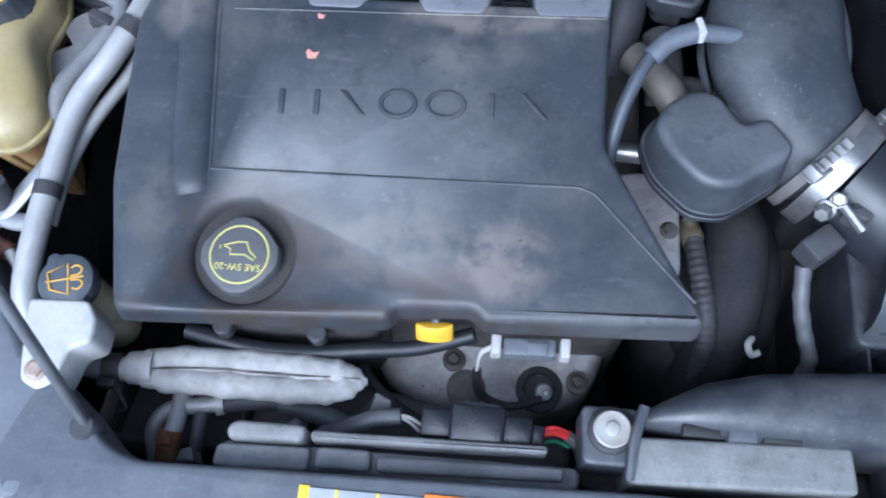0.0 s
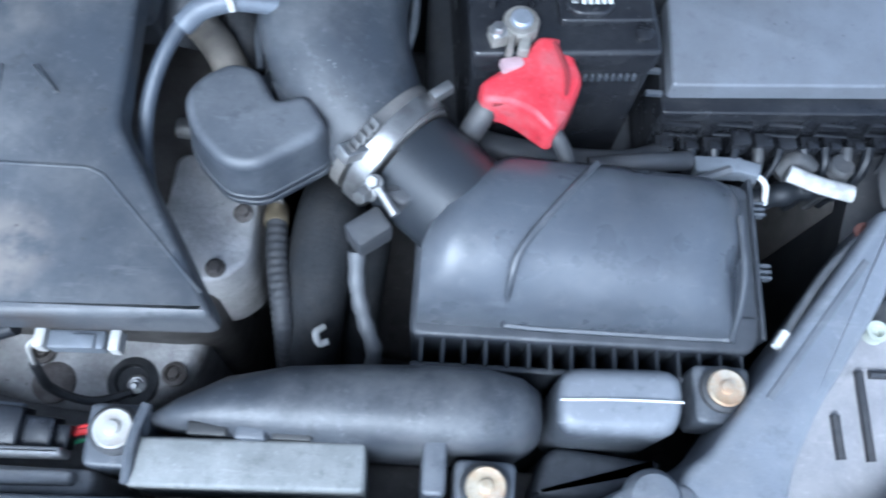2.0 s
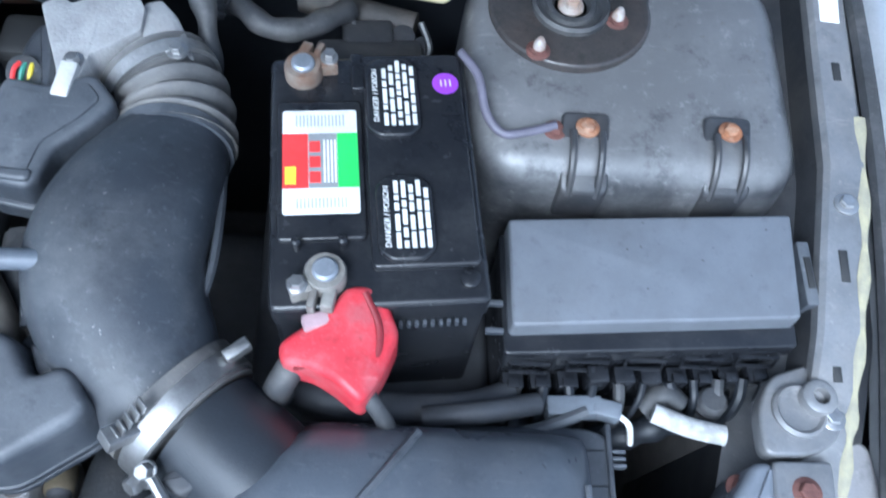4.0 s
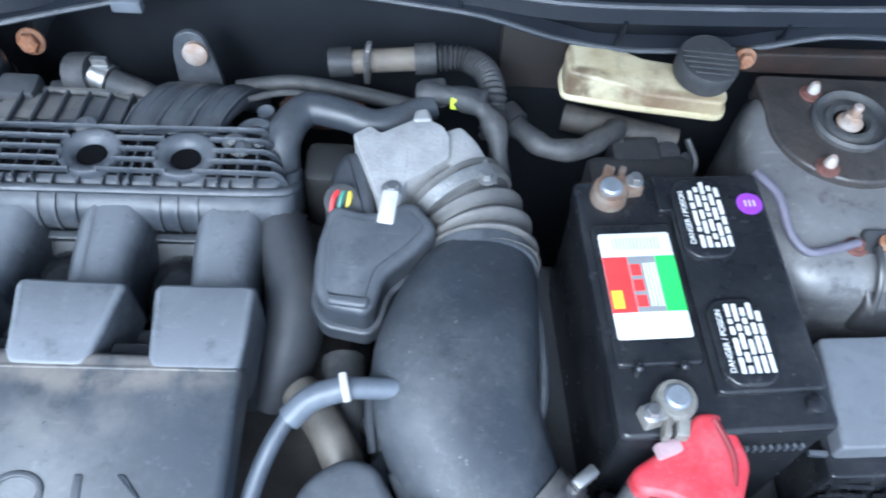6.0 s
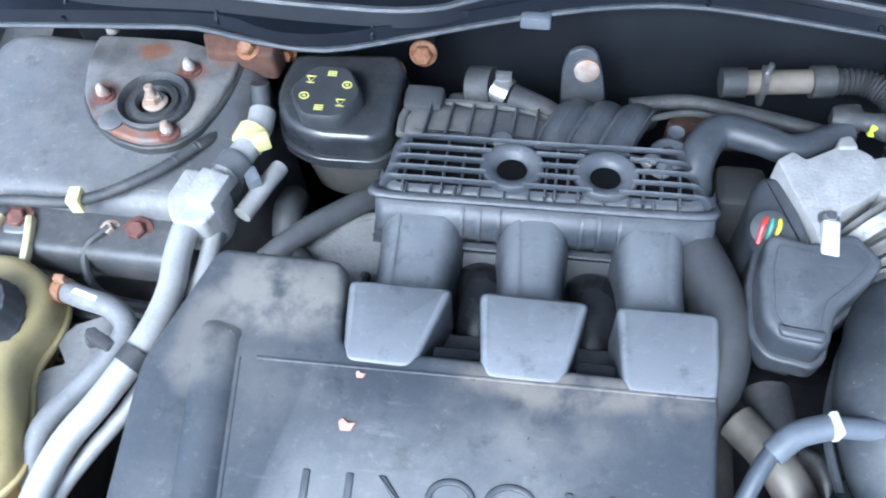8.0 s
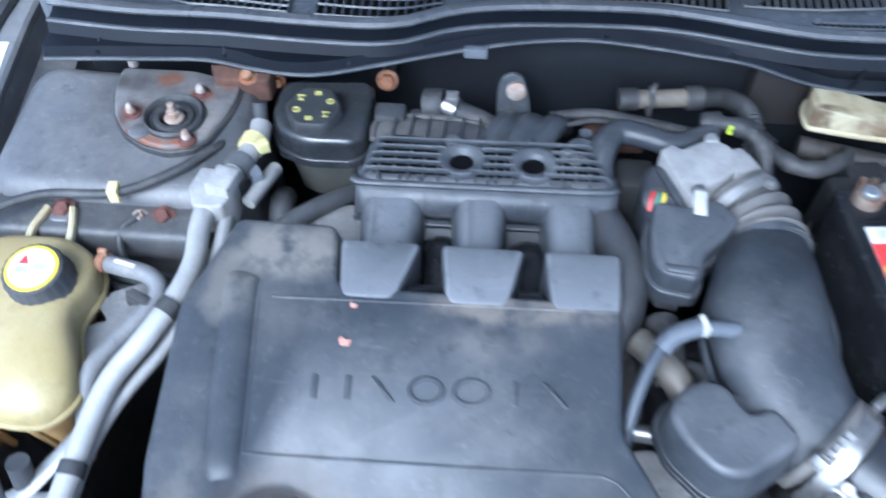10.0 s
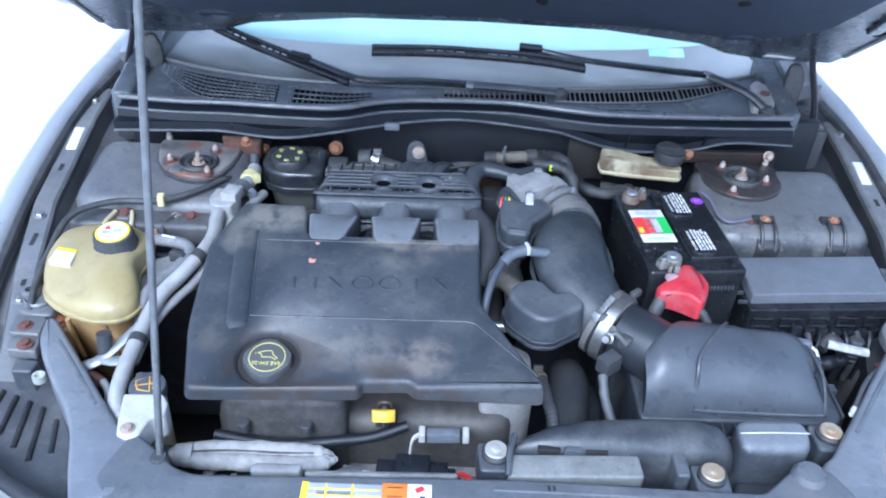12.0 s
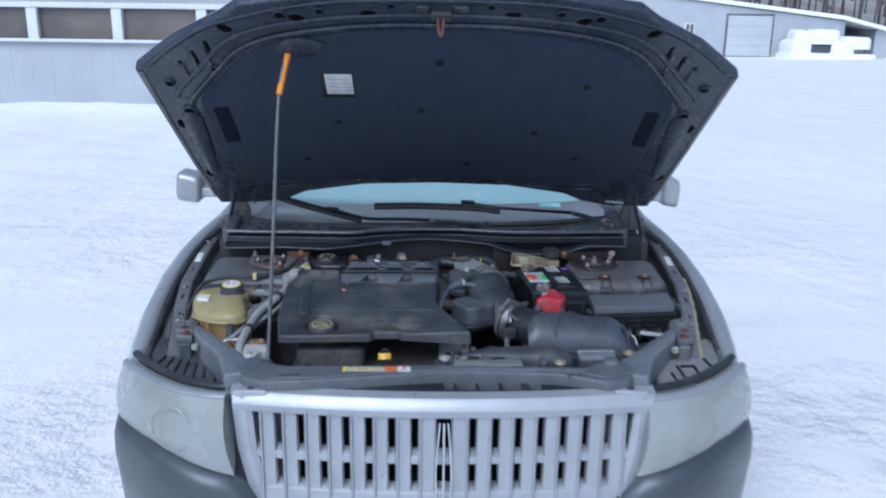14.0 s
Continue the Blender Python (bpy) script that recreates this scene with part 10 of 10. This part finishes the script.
def tank_hose():
    b = thing("tank_hose", (-0.36, 0.52, 0.84), "grey rubber hose from the coolant tank", "hose")
    bm = B()
    tube(bm, [(-0.412, 0.604, 0.918), (-0.385, 0.596, 0.921), (-0.352, 0.588, 0.921), (-0.336, 0.572, 0.918), (-0.342, 0.548, 0.913), (-0.366, 0.512, 0.905), (-0.383, 0.484, 0.900), (-0.388, 0.464, 0.893), (-0.391, 0.445, 0.875), (-0.388, 0.42, 0.84)], 0.0105, 14)
    part("hose", bm, surface("dusty_pale_hose", (0.185, 0.19, 0.20), (0.14, 0.142, 0.15), 0.55, scale=30.0, dust=(0.27, 0.26, 0.25), amount=0.6), b)
    bm = B()
    tube(bm, [(-0.412, 0.604, 0.918), (-0.402, 0.601, 0.920)], 0.0120, 14)
    box(bm, (-0.406, 0.606, 0.930), (0.010, 0.006, 0.008), bevel=0.001)
    part("clamp", bm, M_RUST, b, "rusty hose clamp")
    bm = B()
    tube(bm, [(-0.390, 0.5975, 0.9312), (-0.366, 0.5915, 0.9312)], lambda u: (0.0028, 0.001), 6)
    part("print", bm, M_LABELWHITE, b)
    bm = B()
    slab(bm, [(-0.394, 0.480), (-0.370, 0.488), (-0.345, 0.530), (-0.336, 0.567), (-0.350, 0.592), (-0.370, 0.598), (-0.400, 0.583), (-0.412, 0.564), (-0.401, 0.552), (-0.394, 0.543), (-0.408, 0.537), (-0.419, 0.527), (-0.408, 0.500)], 0.884, 0.890, bevel=0.0008, round_r=0.004, steps=1)
    part("bracket_plate", bm, surface("grey_metal_plate", (0.22, 0.222, 0.228), (0.17, 0.172, 0.178), 0.5, 0.1, scale=30.0, dust=(0.28, 0.27, 0.26), amount=0.5), b, "flat grey metal bracket")
    bm = B()
    box(bm, (-0.352, 0.556, 0.912), (0.030, 0.012, 0.014), (0, 0, -25), bevel=0.003)
    box(bm, (-0.366, 0.562, 0.906), (0.010, 0.016, 0.012), (0, 0, 20), bevel=0.003)
    part("clip", bm, M_RUBBER, b)


tank_hose()


def big_pipe():
    b = thing("aluminium_pipe", (-0.34, 0.45, 0.82), "pale aluminium refrigerant pipe along the engine", "pipe")
    bm = B()
    tube(bm, [(-0.290, 0.705, 0.940), (-0.304, 0.680, 0.938), (-0.305, 0.645, 0.936), (-0.300, 0.605, 0.934), (-0.306, 0.560, 0.932), (-0.330, 0.505, 0.922), (-0.358, 0.455, 0.908), (-0.370, 0.380, 0.893), (-0.376, 0.300, 0.878), (-0.372, 0.255, 0.866), (-0.350, 0.222, 0.845), (-0.335, 0.212, 0.81)], 0.0125, 16)
    part("pipe", bm, M_PIPE, b)
    bm = B()
    tube(bm, [(-0.298, 0.600, 0.918), (-0.300, 0.550, 0.910), (-0.318, 0.505, 0.898), (-0.338, 0.468, 0.892), (-0.354, 0.435, 0.886), (-0.366, 0.39, 0.880), (-0.372, 0.34, 0.868)], 0.0075, 12)
    tube(bm, [(-0.285, 0.68, 0.92), (-0.282, 0.64, 0.92), (-0.286, 0.61, 0.915)], 0.009, 12)
    part("thin_pipe", bm, M_PIPE, b)
    for p, q in (((-0.309, 0.546, 0.931), (-0.316, 0.532, 0.929)), ((-0.3705, 0.374, 0.892), (-0.3715, 0.360, 0.890))):
        bm = B()
        tube(bm, [p, q], 0.0142, 16)
        part("band", bm, M_RUBBER, b, "dark rubber band")
    bm = B()
    slab(bm, [(-0.330, 0.699), (-0.322, 0.733), (-0.306, 0.731), (-0.293, 0.716), (-0.274, 0.716), (-0.273, 0.688), (-0.283, 0.668), (-0.313, 0.668), (-0.322, 0.680)], 0.905, lambda x, y: 0.952 + 0.10 * (x + 0.30), bevel=0.0035, round_r=0.004)
    box(bm, (-0.286, 0.702, 0.950), (0.030, 0.036, 0.018), (0, 0, -14), bevel=0.003)
    part("block", bm, M_THROTTLE, b, "pale cast pipe block")
    bm = B()
    tube(bm, [(-0.288, 0.722, 0.942), (-0.274, 0.758, 0.944), (-0.266, 0.792, 0.945), (-0.266, 0.812, 0.948)], 0.0135, 14)
    tube(bm, [(-0.262, 0.700, 0.925), (-0.250, 0.735, 0.925), (-0.242, 0.765, 0.92)], 0.009, 12)
    part("union", bm, M_PIPE, b)
    bm = B()
    tube(bm, [(-0.282, 0.734, 0.943), (-0.276, 0.750, 0.944)], 0.0175, 18)
    tube(bm, [(-0.276, 0.748, 0.944), (-0.274, 0.753, 0.944)], 0.0150, 18)
    part("collar", bm, M_GREYHOSE, b, "grey rubber collar")
    bm = B()
    tube(bm, [(-0.272, 0.770, 0.945), (-0.268, 0.788, 0.946)], 0.0165, 10)
    box(bm, (-0.256, 0.772, 0.942), (0.016, 0.012, 0.016), (0, 0, 30), bevel=0.002)
    part("yellow_clip", bm, M_YELCLIP, b, "pale yellow plastic clip")
    bm = B()
    tube(bm, [(-0.267, 0.815, 0.948), (-0.268, 0.828, 0.972)], 0.0095, 14)
    part("port_cap", bm, M_DARK, b)
    bm = B()
    box(bm, (-0.258, 0.735, 0.928), (0.014, 0.018, 0.018), (0, 0, 35), bevel=0.002)
    part("nut", bm, M_GREYCONN, b)


big_pipe()


def washer_neck():
    b = thing("washer_filler", (-0.335, 0.235, 0.80), "white washer filler neck with a dark printed cap", "filler neck")
    bm = B()
    lathe(bm, [(0.027, -0.012), (0.028, 0.0), (0.0265, 0.006), (0.022, 0.008)], pose(-0.330, 0.277, 0.879, 4, 0, 0), 32, lambda a: 1 + (0.18 if abs(a - 5.4) < 0.18 or abs(a - 2.3) < 0.25 else 0))
    c = part("cap", bm, surface("bluish_black_cap", (0.075, 0.085, 0.10), (0.055, 0.062, 0.075), 0.45, scale=40.0), b, "bluish black cap")
    m = pose(-0.330, 0.277, 0.8872, 4, 0, 15)
    bm = B()
    fan = [(-0.014, -0.008), (-0.016, 0.009), (0.004, 0.015), (0.003, -0.016)]
    pts = [m @ Vector((x, y, 0.0004)) for x, y in fan]
    tube(bm, pts + [pts[0]], lambda u: (0.0011, 0.0006), 6, 1, smooth=False)
    tube(bm, [m @ Vector((-0.018, 0.0, 0.0004)), m @ Vector((0.018, 0.0, 0.0004))], lambda u: (0.0009, 0.0005), 6, 2)
    for s in (-1, 1):
        tube(bm, [m @ Vector(v) for v in ((0.006, s * 0.002, 0.0004), (0.014, s * 0.003, 0.0004), (0.017, s * 0.008, 0.0004), (0.012, s * 0.012, 0.0004), (0.007, s * 0.010, 0.0004))], lambda u: (0.0009, 0.0005), 6, 4)
    part("print", bm, M_AMBERINK, c, "amber washer symbol")
    bm = B()
    slab(bm, [(-0.358, 0.256), (-0.300, 0.258), (-0.288, 0.240), (-0.288, 0.218), (-0.306, 0.210), (-0.313, 0.177), (-0.326, 0.170), (-0.344, 0.178), (-0.350, 0.203)], 0.845, 0.8885, bevel=0.004, round_r=0.006)
    part("bracket", bm, M_WHITEPL, b, "white plastic bracket")
    bm = B()
    tube(bm, [(-0.330, 0.275, 0.75), (-0.330, 0.277, 0.87)], 0.024, 16)
    part("neck", bm, M_CREAM, b)
    bm = B()
    bolt(bm, (-0.331, 0.188, 0.8875), r=0.0078, h=0.006, washer=1.4)
    part("bolt", bm, M_PALERUST, b)


washer_neck()


def side_lines():
    b = thing("pipe_clamp", (-0.40, 0.36, 0.80), "grey metal pipe clamp with thin lines", "clamp")
    bm = B()
    tube(bm, [(-0.460, 0.335, 0.855), (-0.425, 0.345, 0.868), (-0.395, 0.375, 0.884), (-0.372, 0.405, 0.895)], lambda u: (0.011, 0.006), 10)
    tube(bm, [(-0.425, 0.345, 0.868), (-0.40, 0.340, 0.870), (-0.378, 0.345, 0.872)], lambda u: (0.010, 0.006), 10)
    part("bracket", bm, surface("pale_bracket", (0.36, 0.37, 0.38), (0.28, 0.285, 0.29), 0.45, 0.5, scale=30.0), b)
    bm = B()
    tube(bm, [(-0.422, 0.355, 0.86), (-0.420, 0.365, 0.905)], 0.0115, 14)
    part("valve_cap", bm, M_DARK, b)
    bm = B()
    tube(bm, [(-0.470, 0.330, 0.845), (-0.440, 0.325, 0.850), (-0.415, 0.315, 0.845)], 0.010, 12)
    part("rusty_union", bm, M_RUSTRED, b)
    bm = B()
    tube(bm, [(-0.415, 0.315, 0.85), (-0.400, 0.295, 0.845), (-0.398, 0.265, 0.82), (-0.39, 0.24, 0.78)], 0.0065, 12)
    part("thin_line", bm, M_PIPE, b)
    b = thing("fender_harness", (-0.45, 0.60, 0.88), "black corrugated wire loom with pale yellow clips", "wire loom")
    bm = B()
    tube(bm, [(-0.572, 0.430, 0.860), (-0.578, 0.480, 0.890), (-0.575, 0.545, 0.915), (-0.562, 0.630, 0.940), (-0.503, 0.672, 0.947), (-0.413, 0.682, 0.949), (-0.351, 0.718, 0.953), (-0.315, 0.760, 0.952), (-0.300, 0.80, 0.93)], lambda u: 0.0058 + 0.0005 * math.sin(u * 500), 10, 22)
    part("loom", bm, M_RUBBER, b)
    bm = B()
    box(bm, (-0.413, 0.683, 0.940), (0.012, 0.018, 0.020), (0, 0, 6), bevel=0.002)
    part("clip", bm, M_YELCLIP, b)
    bm = B()
    tube(bm, [(-0.386, 0.672, 0.925), (-0.404, 0.648, 0.918), (-0.395, 0.622, 0.90), (-0.370, 0.612, 0.892), (-0.33, 0.612, 0.885)], 0.0045, 8)
    part("thin_hose", bm, M_RUBBER, b)
    b = thing("hose_bundle", (-0.37, 0.61, 0.82), "bundle of thin dark hoses beside the engine", "hoses")
    for k in range(6):
        bm = B()
        tube(bm, [(-0.46 + 0.004 * k, 0.625 - k * 0.014, 0.87 - 0.004 * k), (-0.38, 0.612 - k * 0.012, 0.872 - 0.004 * k), (-0.30, 0.60 - k * 0.010, 0.87 - 0.004 * k)], 0.0055, 8)
        part("hose", bm, M_RUBBER if k % 2 else M_DARK, b)


side_lines()


def throttle_harness():
    b = thing("throttle_harness", (0.34, 0.84, 0.90), "taped wire harness with a lime clip behind the throttle", "wire harness")
    bm = B()
    tube(bm, [(0.285, 0.850, 0.962), (0.315, 0.846, 0.966), (0.345, 0.836, 0.962), (0.362, 0.815, 0.950), (0.366, 0.785, 0.92), (0.37, 0.76, 0.88)], lambda u: 0.011 + 0.002 * math.sin(u * 25), 10, 8)
    box(bm, (0.300, 0.852, 0.950), (0.026, 0.022, 0.022), (0, 0, 10), bevel=0.004)
    box(bm, (0.340, 0.842, 0.955), (0.024, 0.020, 0.018), (0, 0, -15), bevel=0.004)
    part("loom", bm, M_RUBBER, b)
    bm = B()
    box(bm, (0.321, 0.840, 0.958), (0.009, 0.012, 0.014), bevel=0.002)
    part("lime_clip", bm, M_LIME, b, "lime green clip")
    bm = B()
    slab(bm, [(0.14, 0.868), (0.23, 0.872), (0.225, 0.890), (0.15, 0.886)], 0.88, 0.918, bevel=0.002)
    part("rusty_plate", bm, M_RUSTPLATE, b, "orange rusty heat shield edge")
    bm = B()
    tube(bm, [(0.10, 0.872, 0.935), (0.16, 0.880, 0.938), (0.24, 0.868, 0.935), (0.29, 0.85, 0.94)], 0.008, 10)
    tube(bm, [(0.11, 0.84, 0.95), (0.16, 0.85, 0.955), (0.22, 0.84, 0.95)], 0.0035, 8)
    part("cable", bm, M_RUBBER, b)


throttle_harness()


def battery_tray():
    b = thing("battery_tray", (0.53, 0.63, 0.60), "dark battery tray with taped cables", "tray")
    bm = B()
    slab(bm, [(0.42, 0.49), (0.65, 0.49), (0.64, 0.78), (0.41, 0.78)], 0.30, 0.775, bevel=0.01, round_r=0.01)
    part("tray", bm, M_DARK, b)
    bm = B()
    tube(bm, [(0.46, 0.49, 0.84), (0.50, 0.475, 0.85), (0.56, 0.47, 0.845), (0.62, 0.475, 0.84), (0.66, 0.49, 0.835)], 0.016, 12)
    tube(bm, [(0.58, 0.46, 0.86), (0.63, 0.465, 0.865), (0.68, 0.48, 0.85)], 0.010, 10)
    part("cable", bm, M_DARK, b)


battery_tray()


def gearbox():
    b = thing("gearbox", (0.55, 0.55, 0.28), "dark oily gearbox deep in the bay", "gearbox")
    bm = B()
    slab(bm, [(0.26, 0.30), (0.80, 0.30), (0.80, 0.80), (0.26, 0.80)], 0.28, 0.58, bevel=0.05, round_r=0.08)
    part("casing", bm, M_DARK, b)
    bm = B()
    slab(bm, [(0.30, 0.34), (0.50, 0.32), (0.56, 0.42), (0.50, 0.56), (0.32, 0.54)], 0.57, 0.605, bevel=0.012, round_r=0.03)
    cover = part("side_cover", bm, M_DEEP, b, "grimy cast cover")
    for x, y in ((0.32, 0.36), (0.49, 0.345), (0.535, 0.42), (0.485, 0.535), (0.335, 0.52)):
        bm = B()
        bolt(bm, (x, y, 0.604), r=0.007, h=0.008)
        part("bolt", bm, M_GRIMEALU, cover)
    for k in range(5):
        bm = B()
        slab(bm, [(0.58 + 0.035 * k, 0.36), (0.586 + 0.035 * k, 0.36), (0.586 + 0.035 * k, 0.74), (0.58 + 0.035 * k, 0.74)], 0.57, 0.598, bevel=0.002, steps=1)
        part("casting_rib", bm, M_DARK, b)


gearbox()
